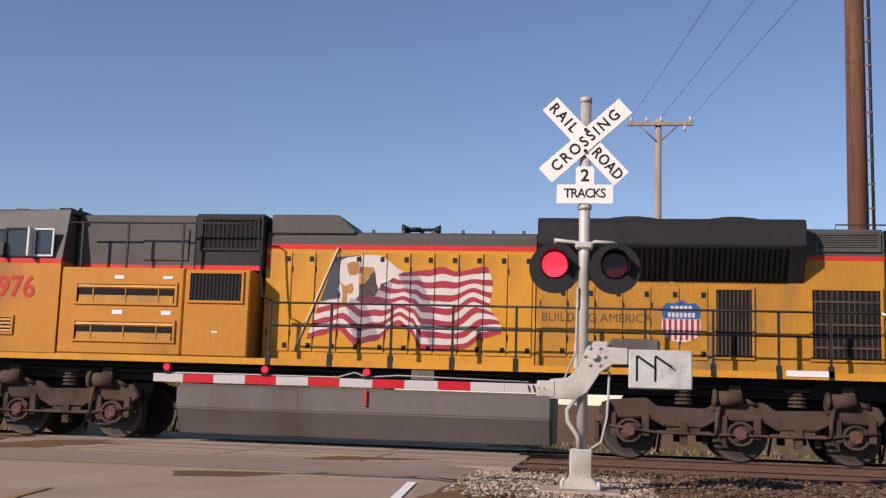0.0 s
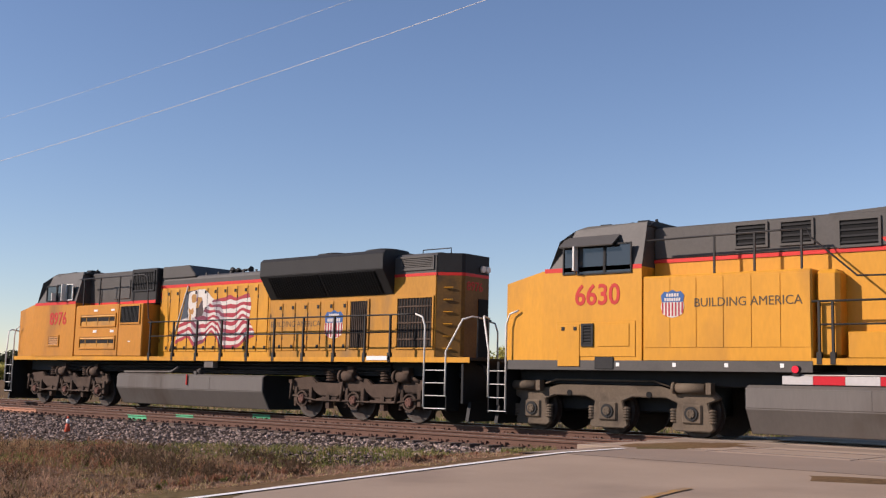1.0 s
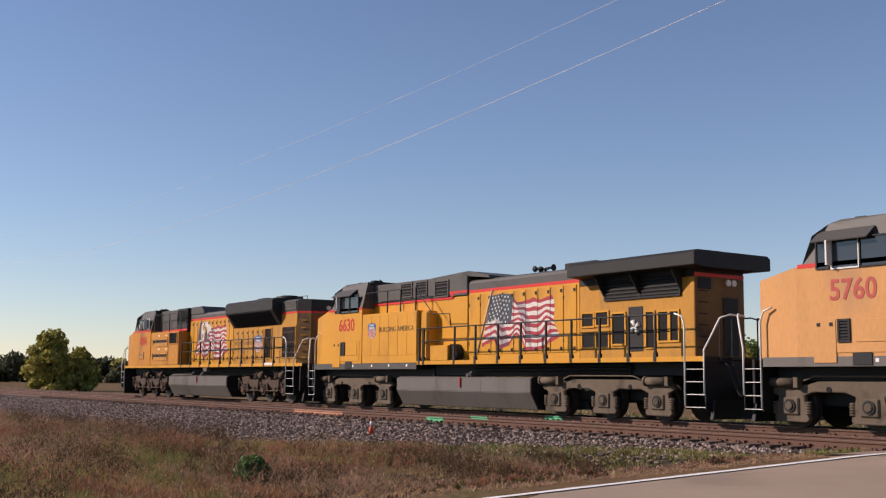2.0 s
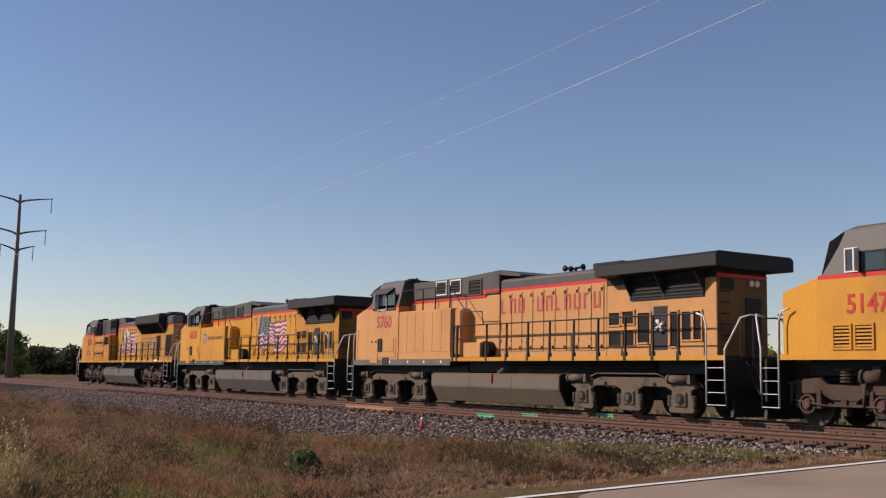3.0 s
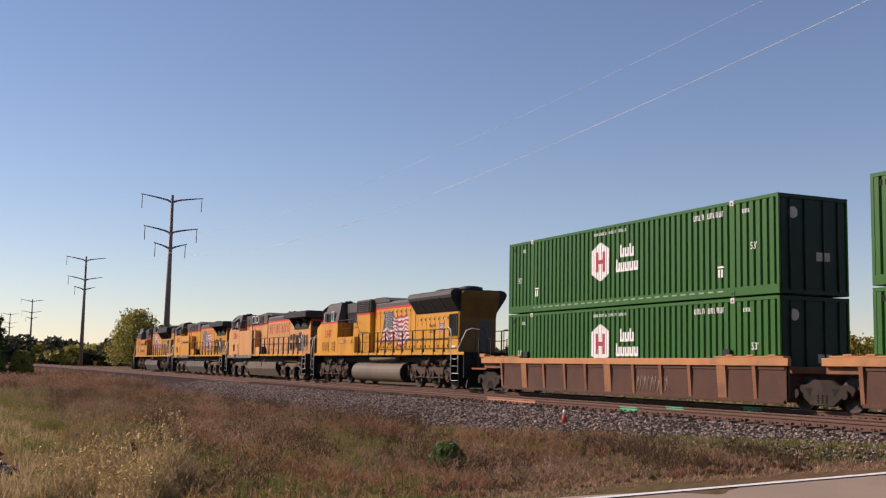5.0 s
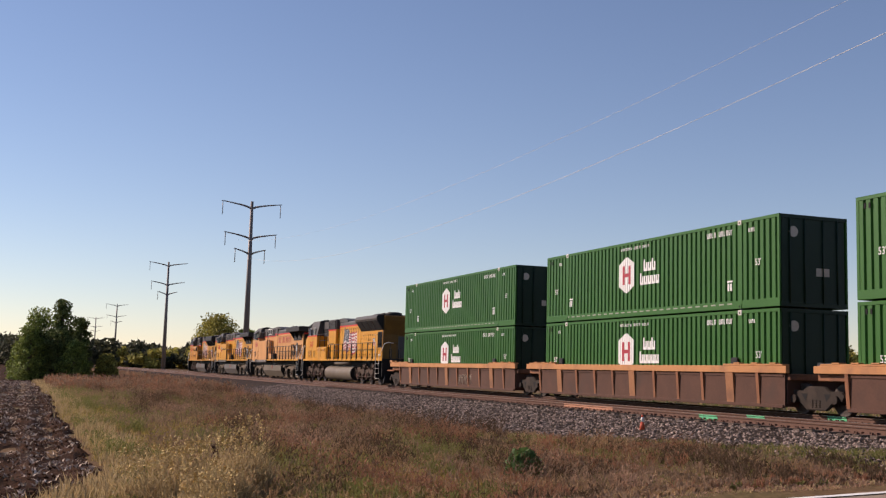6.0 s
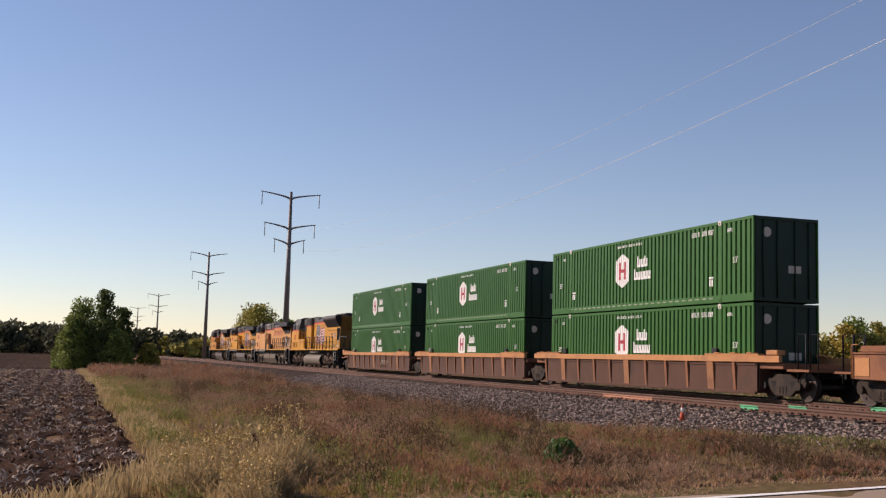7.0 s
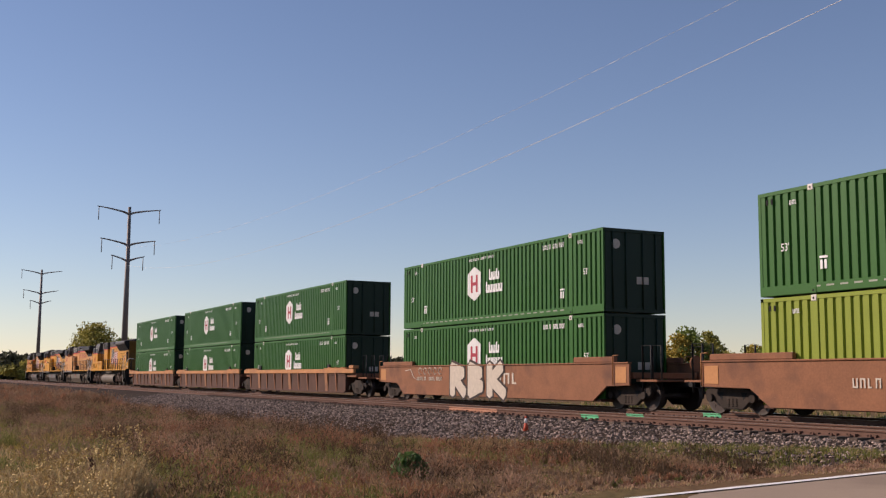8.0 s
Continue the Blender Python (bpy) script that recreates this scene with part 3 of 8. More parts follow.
def flag_mural(parent, x0, z0, y, k=1.0, eagle=False, seam=(0.0, 1.0)):
    """A waving striped flag on its pole, laid as film over the hood doors. Its plan is in half centimetres from the red line."""
    n, cols, sub = 13, 90, 5
    bm = bmesh.new()
    mx, mz = k / 209, k / 200

    def on(px, pz, lift=0.0):
        return (x0 + (px - 275) * mx, y - lift, z0 - (pz - 95) * mz)

    def at(u, v):
        xt, xb = 280 + 652 * u, 165 + 825 * u
        zt, zb = bend(FLAG_TOP, xt), bend(FLAG_LOW, xb)
        right = max(0.0, (u - 0.5) * 2)
        wave = 26 * math.sin(v * math.pi) * right * math.sin(u * 21 - v * 2.0)
        return on(xt + (xb - xt) * v + 14 * right * math.sin(v * 9), zt + (zb - zt) * v + wave)
    grid = [[bm.verts.new(at(c / cols, r / (n * sub))) for c in range(cols + 1)] for r in range(n * sub + 1)]
    for r in range(n * sub):
        for c in range(cols):
            f = bm.faces.new((grid[r][c], grid[r + 1][c], grid[r + 1][c + 1], grid[r][c + 1]))
            u, v = c / cols, r / (n * sub)
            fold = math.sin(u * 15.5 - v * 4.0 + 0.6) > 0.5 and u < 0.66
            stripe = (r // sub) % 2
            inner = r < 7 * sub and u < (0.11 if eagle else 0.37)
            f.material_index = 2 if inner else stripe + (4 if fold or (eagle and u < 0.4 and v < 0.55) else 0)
    if not eagle:
        for r in range(7):
            for c in range(6):
                a = Vector(at((c + 0.6 + 0.5 * (r % 2)) / 19, (r + 0.7) / n)) + Vector((0, -0.003, 0))
                pts = []
                for i in range(10):
                    q = (0.05 if i % 2 == 0 else 0.022)
                    pts.append(bm.verts.new(a + Vector((q * math.sin(i * 0.6283), 0, q * math.cos(i * 0.6283)))))
                bm.faces.new(pts[::-1]).material_index = 1
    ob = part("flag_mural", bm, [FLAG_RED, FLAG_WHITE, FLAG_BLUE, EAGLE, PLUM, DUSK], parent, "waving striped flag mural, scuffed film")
    if eagle:
        shapes = (("feather_print", FEATHER, 0.002, ((388, 236), (412, 236), (452, 186), (540, 205), (472, 262), (455, 290), (388, 300))),
                  ("head_print", FLAG_WHITE, 0.003, ((292, 150), (330, 132), (385, 125), (386, 290), (372, 302), (350, 300), (345, 322), (308, 320), (306, 280), (292, 262), (298, 215))),
                  ("wing_print", FLAG_WHITE, 0.004, ((388, 120), (470, 122), (497, 135), (520, 150), (545, 172), (578, 188), (545, 205), (505, 232), (482, 238), (472, 262), (462, 240), (456, 200), (448, 172), (420, 176), (402, 168))),
                  ("body_print", EAGLE, 0.005, ((402, 170), (446, 172), (450, 188), (420, 215), (412, 240), (386, 240), (386, 212), (396, 196))),
                  ("brow_print", EAGLE, 0.005, ((330, 160), (352, 148), (383, 152), (385, 196), (368, 204), (344, 206), (334, 186))),
                  ("beak_print", FEATHER, 0.006, ((292, 150), (302, 146), (298, 200), (302, 240), (292, 262))),
                  ("claw_print", EAGLE, 0.005, ((304, 236), (330, 250), (356, 236), (364, 262), (352, 284), (338, 276), (336, 318), (314, 322), (316, 280))))
        for name, mat, lift, line in shapes:
            p = bmesh.new()
            add_prism(p, [(q[0], q[2]) for q in (on(px, pz) for px, pz in line)], y - lift, y - lift + 0.001, "y")
            part(name, p, mat, ob)
    gaps = bmesh.new()
    i = 0
    while seam[0] + i * seam[1] < x0 + 3.45 * k:
        x = seam[0] + i * seam[1]
        if x > x0 - 0.4:
            add_box(gaps, x - 0.007, x + 0.007, y - 0.008, y - 0.006, z0 - 2.05, z0 - 0.1)
        i += 1
    part("door_seam", gaps, BLACK, ob)
    part("flag_pole", pipe([on(290, 92, 0.01), on(115, 515, 0.01)], 0.022, 6), FLAG_WHITE, ob)
    return ob


def emblem(parent, x, z, w, y):
    """Railway emblem as plain shapes: blue head with white bars over red and white stripes."""
    h = w * 1.08
    full = [(-0.5, 0.3), (-0.36, 0.44), (-0.18, 0.42), (0, 0.5), (0.18, 0.42), (0.36, 0.44), (0.5, 0.3), (0.46, 0.1), (0.5, -0.12), (0.42, -0.36), (0.2, -0.46), (0, -0.5), (-0.2, -0.46), (-0.42, -0.36), (-0.5, -0.12), (-0.46, 0.1)]
    ob = part("emblem", prism([(x + a * w, z + b * h) for a, b in full], y - 0.004, y, "y"), FLAG_WHITE, parent, "blue, red and white shield emblem")
    head = [(-0.46, 0.06)] + [(-0.46, 0.1)] + [p for p in full[:7]] + [(0.46, 0.1), (0.46, 0.06)]
    part("emblem_head", prism([(x + a * w, z + b * h) for a, b in head], y - 0.007, y - 0.004, "y"), BLUE, ob)
    bm = bmesh.new()
    for zz, ww in ((0.31, 0.56), (0.15, 0.7)):
        n = 5 if zz > 0.2 else 7
        for i in range(n):
            a = x + w * ww * ((i + 0.5) / n - 0.5)
            add_box(bm, a - w * ww / n * 0.36, a + w * ww / n * 0.36, y - 0.010, y - 0.007, z + (zz - 0.055) * h, z + (zz + 0.055) * h)
    part("emblem_bars", bm, FLAG_WHITE, ob)
    bm = bmesh.new()
    for i in range(7):
        a = x + w * (-0.42 + 0.14 * i)
        add_box(bm, a - w * 0.035, a + w * 0.035, y - 0.007, y - 0.004, z - (0.34 if i in (0, 6) else 0.44) * h, z + 0.05 * h)
    part("emblem_stripes", bm, FLAG_RED, ob)


def word_bars(parent, name, x0, x1, z, h, y, mat, words, label=""):
    """Unread writing as upright bars, one a letter."""
    n = sum(words) + len(words) - 1
    w = (x1 - x0) / n
    bm, i = bmesh.new(), 0
    for k in words:
        for j in range(k):
            x = x0 + (i + j) * w
            t = w * 0.2
            add_box(bm, x + w * 0.08, x + w * 0.08 + t, y - 0.004, y, z - h / 2, z + h / 2)
            if j % 3 != 2:
                add_box(bm, x + w * 0.78 - t, x + w * 0.78, y - 0.004, y, z - h / 2, z + h / 2)
            add_box(bm, x + w * 0.08 + t, x + w * 0.78 - t, y - 0.004, y, z + (h * 0.34 if j % 2 else -h * 0.5), z + (h * 0.5 if j % 2 else -h * 0.34))
        i += k + 1
    return part(name, bm, mat, parent, label)


def horn(parent, x, z):
    bm = boxes((x - 0.2, x + 0.2, -0.12, 0.12, z - 0.12, z - 0.06))
    add_rod(bm, (x, 0, z - 0.1), (x, 0, z + 0.02), 0.05, 8)
    for d, y in ((-1, -0.12), (1, 0.0), (-1, 0.12)):
        add_rod(bm, (x, y, z + 0.05), (x + d * 0.26, y, z + 0.05), 0.035, 8)
        add_rod(bm, (x + d * 0.26, y, z + 0.05), (x + d * 0.4, y, z + 0.05), 0.04, 10, 0.11)
    part("air_horn", bm, BLACK, parent, "black air horn cluster")


def hood_body(parent, x0, x1, half, z0, zs, zt, mat, mat_top):
    """Long hood: painted sides up to a red line at zs, grey shoulder and rounded roof above."""
    part("hood_side", prism([(-half, z0), (half, z0), (half, zs), (-half, zs)], x0, x1, "x", 0.008), mat, parent)
    top = [(-half, zs), (-half, zt - 0.14), (-half + 0.05, zt - 0.05), (-half + 0.16, zt), (half - 0.16, zt), (half - 0.05, zt - 0.05), (half, zt - 0.14), (half, zs)]
    part("hood_roof", prism(top, x0, x1, "x"), mat_top, parent)
    for s in (-1, 1):
        part("red_stripe", boxes((x0, x1, min(s * half, s * (half + 0.004)), max(s * half, s * (half + 0.004)), zs - 0.02, zs + 0.08)), RED, parent)


def fans(parent, xs, z, r):
    for x in xs:
        bm = rod((x, 0, z), (x, 0, z + 0.18), r, 24)
        add_rod(bm, (x, 0, z + 0.18), (x, 0, z + 0.23), r * 0.94, 24, r * 0.6)
        part("roof_fan", bm, SOOT, parent)


def radiator(parent, x0, x1, half, wing, z_low, z_mid, z_top, body, panels, slant_rear=0.0, face=None, core=None):
    """Flared radiator wing: dark cores lean out under a deep hood."""
    face, core = face or SOOT, core or DARK
    p = [(-half, z_low), (-wing, z_mid), (-wing, z_top - 0.1), (-wing + 0.12, z_top), (wing - 0.12, z_top), (wing, z_top - 0.1), (wing, z_mid), (half, z_low)]
    r = part("radiator", prism(p, x0, x1, "x", 0.012), face, parent, "soot-dark flared radiator wing")
    for s in (-1, 1):
        n = Vector((0, s * (z_mid - z_low), -(wing - half))).normalized()
        for k in range(panels):
            a, b = x0 + 0.3 + (x1 - x0 - 0.6) * k / panels + 0.04, x0 + 0.3 + (x1 - x0 - 0.6) * (k + 1) / panels - 0.04
            y0, y1 = half + 0.03, wing - 0.03
            zz = lambda y: z_low + (y - half) / (wing - half) * (z_mid - z_low)
            bm = bmesh.new()
            q = [Vector((x, s * y, zz(y))) for x, y in ((a, y0), (b, y0), (b, y1), (a, y1))]
            lo = [bm.verts.new(v) for v in q]
            hi = [bm.verts.new(v + n * 0.02) for v in q]
            bm.faces.new(lo), bm.faces.new(hi[::-1])
            for i in range(4):
                bm.faces.new((lo[i], lo[(i + 1) % 4], hi[(i + 1) % 4], hi[i]))
            bmesh.ops.recalc_face_normals(bm, faces=bm.faces[:])
            c = part("radiator_core", bm, core, r)
            fins = bmesh.new()
            m = max(6, int((b - a) / 0.1))
            for i in range(m):
                x = a + (b - a) * (i + 0.5) / m
                add_rod(fins, Vector((x, s * y0, zz(y0))) + n * 0.03, Vector((x, s * y1, zz(y1))) + n * 0.03, 0.012, 4)
            tagged(part("radiator_fins", fins, BLACK, c), kind="stuff")
    return r


def deck(parent, x0, x1, mat, edge, y=1.52, z=1.7):
    part("walkway", boxes((x0, x1, -y, y, z - 0.08, z), bevel=0.008), mat, parent)
    for s in (-1, 1):
        part("sill_edge", boxes((x0, x1, min(s * y, s * (y + 0.012)), max(s * y, s * (y + 0.012)), z - 0.13, z + 0.0)), edge, parent)
    part("underframe", boxes((x0 + 0.5, x1 - 0.5, -1.05, 1.05, 1.2, z - 0.08), bevel=0.02), BLACK, parent)
    for s in (-1, 1):
        for z_, r in ((1.5, 0.035), (1.4, 0.05), (1.3, 0.03)):
            part("air_pipe", rod((x0 + 3, s * 1.12, z_), (x1 - 3, s * 1.12, z_), r, 6), BLACK, parent)


def window(parent, x0, x1, z0, z1, y, trim=None):
    for s in (-1, 1):
        lo = lambda a, b: (min(s * a, s * b), max(s * a, s * b))
        w = part("cab_window", boxes((x0, x1, *lo(y - 0.005, y + 0.004), z0, z1)), GLASS, parent)
        f = bmesh.new()
        for q in ((x0 - 0.035, x1 + 0.035, z1, z1 + 0.035), (x0 - 0.035, x1 + 0.035, z0 - 0.035, z0), (x0 - 0.035, x0, z0, z1), (x1, x1 + 0.035, z0, z1)):
            add_box(f, q[0], q[1], *lo(y, y + 0.03), q[2], q[3])
        part("window_frame", f, trim or BLACK, w)


def mirror_box(parent, x, z0, z1, y):
    for s in (-1, 1):
        bm = bmesh.new()
        lo = (min(s * y, s * (y + 0.2)), max(s * y, s * (y + 0.2)))
        add_box(bm, x - 0.02, x + 0.02, *lo, z0, z1)
        part("wind_deflector", bm, RAILING, parent, "silver-framed wind deflector")


def cab(parent, xf, xn, zn, xw, xr, z0, zs, zt, half, mat, nose_half, zf, zr=None):
    """Nose, cab and roof. xf nose front, xn/zn top of the nose, xw foot of the windscreen, xr cab rear, zs the red line, zt roof."""
    nose = [(xf, z0), (xf, zf), (xn, zn), (xn, z0)]
    bm = prism(nose, -half, half, "y")
    for v in bm.verts:
        if abs(v.co.x - xf) < 0.01:
            v.co.y *= nose_half / half
    part("nose", bm, mat, parent)
    part("cab_lower", boxes((xn, xr, -half, half, z0, zn)), mat, parent)
    up = [(xn + (xw - xn) * 0.35, zn), (xw, zt - 0.34), (xw + 0.28, zt - 0.07), (xw + 0.6, zt), (xr, zt), (xr, zn)]
    bm = prism(up, -half, half, "y")
    for v in bm.verts:
        if v.co.z > zt - 0.2:
            v.co.y *= 0.84
    part("cab_upper", bm, GREY, parent)
    part("cab_roof", prism([(-half * 0.86, zt - 0.1), (-half * 0.7, zt + 0.03), (half * 0.7, zt + 0.03), (half * 0.86, zt - 0.1)], xw + 0.5, xr + 0.1, "x", 0.02), SOOT, parent)
    for s in (-1, 1):
        part("red_stripe", boxes((xn + 0.05, xr, min(s * half, s * (half + 0.004)), max(s * half, s * (half + 0.004)), zn - 0.05, zn + 0.05)), RED, parent)
    # windscreens on the raked front
    fx = xn + (xw - xn) * 0.35
    for y0, y1 in ((-half + 0.15, -0.1), (0.1, half - 0.15)):
        bm = bmesh.new()
        q = [(fx + 0.02, y0, zn + 0.12), (fx + 0.02, y1, zn + 0.12), (xw - 0.02, y1 * 0.97, zt - 0.4), (xw - 0.02, y0 * 0.97, zt - 0.4)]
        lo = [bm.verts.new(Vector(c) + Vector((0.02, 0, -0.01))) for c in q]
        hi = [bm.verts.new(Vector(c) + Vector((-0.035, 0, 0.012))) for c in q]
        bm.faces.new(lo), bm.faces.new(hi[::-1])
        for i in range(4):
            bm.faces.new((lo[i], lo[(i + 1) % 4], hi[(i + 1) % 4], hi[i]))
        bmesh.ops.recalc_face_normals(bm, faces=bm.faces[:])
        part("windscreen", bm, GLASS, parent)
    # roof gear
    part("roof_aerial", rod((xr - 0.9, -0.4, zt + 0.02), (xr - 0.9, -0.4, zt + 0.16), 0.05, 8), BLACK, parent)
    part("roof_box", boxes((xr - 0.5, xr - 0.2, -0.9, -0.5, zt - 0.02, zt + 0.11), bevel=0.02), BLACK, parent)
    part("roof_vent", boxes((xr - 1.5, xr - 1.2, -0.9, -0.6, zt - 0.02, zt + 0.09), bevel=0.02), BLACK, parent)
    part("roof_beacon", rod((xr - 0.1, -0.7, zt + 0.0), (xr - 0.1, -0.7, zt + 0.14), 0.06, 10, 0.03), SOOT, parent)


def small_plates(parent, items, y):
    """White notice plates: (x, z, width, height)."""
    for x, z, w, h in items:
        w, h = w * 0.7, h * 0.7
        part("notice_plate", boxes((x - w / 2, x + w / 2, y - 0.006, y, z - h / 2, z + h / 2)), WHITE, parent)


def number_on(parent, text, x, z, size, y, mat=None):
    writing("road_number", text, size, facing(x, y, z), mat or NUMBER_RED, parent, stretch=0.92, bold=0.012)


def loco_lead():
    """Lead engine: boxed lower louvres behind the cab, wide soot-dark radiator at the rear. O is its middle along the train."""
    O = -4.85
    e = empty("locomotive", "yellow and grey diesel locomotive with eagle and flag mural", "locomotive", "locomotives of the train")
    X = lambda s: s - O
    deck(e, X(-15.4), X(6.75), SOOT, YELLOW)
    cab(e, X(-15.45), X(-14.1), 3.6, X(-13.6), X(-11.3), 1.7, 3.6, 4.72, 1.55, YELLOW_DULL, 1.35, 3.4)
    window(e, X(-13.25), X(-12.62), 3.72, 4.22, 1.55)
    window(e, X(-12.55), X(-12.05), 3.7, 4.25, 1.55)
    window(e, X(-11.9), X(-11.52), 3.72, 4.24, 1.56, RAILING)
    mirror_box(e, X(-11.97), 3.68, 4.28, 1.55)
    mirror_box(e, X(-12.62), 3.7, 3.98, 1.55)
    number_on(e, "8976", X(-12.4), 3.03, 0.62, -1.555)
    grille(e, X(-12.95), X(-12.3), 2.1, 2.4, 1.55, slats=4, mat=YELLOW_FADED, frame_mat=YELLOW_DULL, name="nose_louvre")
    # lower equipment boxes
    part("equipment_box", boxes((X(-11.28), X(-8.6), -1.53, 1.53, 1.7, 3.48), bevel=0.03), YELLOW_DULL, e)
    part("blower_box", boxes((X(-8.585), X(-7.2), -1.53, 1.53, 1.7, 3.46), bevel=0.03), YELLOW_DULL, e)
    for z0, z1 in ((2.76, 3.13), (2.0, 2.36)):
        grille(e, X(-10.9), X(-8.78), z0, z1, 1.53, slats=0, bars=3, mat=YELLOW_OLD, frame_mat=YELLOW_DULL, name="filter_louvre")
        for s in (-1, 1):
            part("louvre_hood", prism([(s * 1.53, z1 + 0.02), (s * 1.56, z1 - 0.06), (s * 1.53, z1 - 0.09)], X(-10.9), X(-8.78), "x"), YELLOW, e)
            part("louvre_tray", prism([(s * 1.53, z0 + 0.2), (s * 1.545, z0), (s * 1.53, z0)], X(-10.86), X(-8.82), "x"), YELLOW_OLD, e)
    grille(e, X(-8.46), X(-7.38), 2.83, 3.38, 1.53, bars=14, frame_mat=YELLOW_DULL, name="inlet_grille")
    small_plates(e, [(X(-10.0), 3.28, 0.3, 0.1), (X(-8.95), 3.28, 0.3, 0.09), (X(-10.0), 2.56, 0.32, 0.12), (X(-8.95), 2.56, 0.3, 0.12), (X(-7.9), 2.2, 0.18, 0.05)], -1.535)
    # recessed upper body
    part("upper_body", boxes((X(-11.25), X(-8.6), -1.02, 1.02, 3.49, 4.66), bevel=0.03), GREY, e)
    part("inlet_housing", boxes((X(-8.58), X(-7.1), -1.12, 1.12, 3.47, 4.68), bevel=0.03), SOOT, e)
    grille(e, X(-8.42), X(-7.25), 3.96, 4.55, 1.12, bars=12, mat=SOOT, name="inlet_grille")
    for s in (-1, 1):
        part("red_stripe", boxes((X(-11.2), X(-8.62), min(s * 1.02, s * 1.026), max(s * 1.02, s * 1.026), 3.5, 3.6)), RED, e)
        part("red_stripe", boxes((X(-8.55), X(-7.12), min(s * 1.12, s * 1.126), max(s * 1.12, s * 1.126), 3.5, 3.6)), RED, e)
        for x in (-10.9, -9.9, -8.7):
            part("handrail_post", boxes((X(x) - 0.02, X(x) + 0.02, s * 1.48 - 0.02, s * 1.48 + 0.02, 3.48, 4.42)), RAIL_DARK, e)
        part("handrail", pipe([(X(-11.2), s * 1.48, 4.42), (X(-7.3), s * 1.48, 4.42), (X(-7.1), s * 1.48, 4.3), (X(-7.05), s * 1.48, 3.7), (X(-6.95), s * 1.48, 2.95), (X(-6.7), s * 1.48, 2.82)], 0.02), RAIL_DARK, e)
        part("upper_panel", boxes((X(-9.75), X(-8.75), min(s * 1.02, s * 1.05), max(s * 1.02, s * 1.05), 3.7, 4.35), bevel=0.01), GREY, e)
    # long hood
    hood_body(e, X(-7.08), X(-1.5), 0.95, 1.7, 4.0, 4.36, YELLOW, GREY)
    part("exhaust_bump", prism([(X(-7.0), 4.3), (X(-7.0), 4.7), (X(-5.58), 4.7), (X(-5.22), 4.36), (X(-5.22), 4.3)], -0.97, 0.97, "y", 0.02), GREY, e)
    part("red_flash", prism([(X(-7.06), 3.6), (X(-6.55), 3.6), (X(-6.85), 3.86), (X(-7.06), 3.86)], -0.956, -0.95, "y"), RED, e)
    for i in range(6):
        for sy in (-0.8, 0.8):
            part("lifting_lug", boxes((X(-4.9) + i * 0.62, X(-4.84) + i * 0.62, sy - 0.02, sy + 0.02, 4.34, 4.42)), GREY, e)
    doors(e, X(-7.0), X(-1.55), 11, 1.88, 3.92, 0.95, YELLOW)
    flag_mural(e, X(-5.62), 4.0, -0.978, 1.0, True, (X(-7.0), 5.45 / 11))
    horn(e, X(-4.0), 4.5)
    # radiator end
    part("radiator_body", boxes((X(-1.48), X(5.12), -0.97, 0.97, 1.7, 3.9), bevel=0.015), YELLOW_OLD, e)
    doors(e, X(-1.4), X(1.85), 6, 1.9, 3.3, 0.97, YELLOW_OLD)
    radiator(e, X(-1.45), X(3.62), 0.99, 1.45, 3.42, 4.08, 4.6, SOOT, 2)
    fans(e, (X(0.4), X(2.4)), 4.58, 0.62)
    part("rear_hood", prism([(-0.97, 3.94), (-0.97, 4.38), (-0.8, 4.5), (0.8, 4.5), (0.97, 4.38), (0.97, 3.94)], X(3.62), X(5.12), "x", 0.01), GREY, e)
    for s in (-1, 1):
        part("red_stripe", boxes((X(3.62), X(5.12), min(s * 0.97, s * 0.976), max(s * 0.97, s * 0.976), 3.87, 3.95)), RED, e)
    grille(e, X(3.9), X(5.0), 4.08, 4.36, 0.972, slats=6, mat=GREY, frame_mat=GREY, name="rear_louvre")
    grille(e, X(1.99), X(2.66), 1.98, 3.27, 0.972, bars=9, mat=TRUCK, frame_mat=YELLOW_OLD, name="screen_door")
    grille(e, X(3.78), X(5.02), 1.98, 3.29, 0.972, slats=3, bars=12, mat=TRUCK, frame_mat=YELLOW_OLD, name="screen_door")
    writing("slogan", "BUILDING AMERICA", 0.24, facing(X(-0.3), -0.992, 2.67), LETTER_DARK, e, stretch=1.0)
    emblem(e, X(1.33), 2.64, 0.76, -0.992)
    end_line = [(X(5.13), -0.95), (X(5.66), -0.58), (X(5.72), -0.5), (X(5.72), 0.5), (X(5.66), 0.58), (X(5.13), 0.95)]
    part("rear_end", prism(end_line, 1.72, 3.87, "z"), SHADED_SOOTY_YELLOW, e)
    part("rear_stripe", prism([(x + 0.004, y) for x, y in end_line], 3.87, 3.95, "z"), RED, e)
    part("rear_cap", prism(end_line, 3.95, 4.46, "z"), SOOT, e)
    writing("road_number", "8976", 0.34, pose(X(5.725), -0.1, 3.6, 90, 0, 90), NUMBER_RED, e)
    part("end_door", boxes((X(5.72), X(5.74), 0.05, 0.48, 1.75, 3.3), bevel=0.006), DARK, e)
    for y in (0.2, 0.4):
        part("rear_lamp", rod((X(5.72), y, 4.1), (X(5.79), y, 4.1), 0.09, 12), RAILING, e)
    for i in range(6):
        part("grab_rung", rod((X(5.3), -0.87, 1.95 + 0.32 * i), (X(5.5), -0.73, 1.95 + 0.32 * i), 0.016, 6), YELLOW, e)
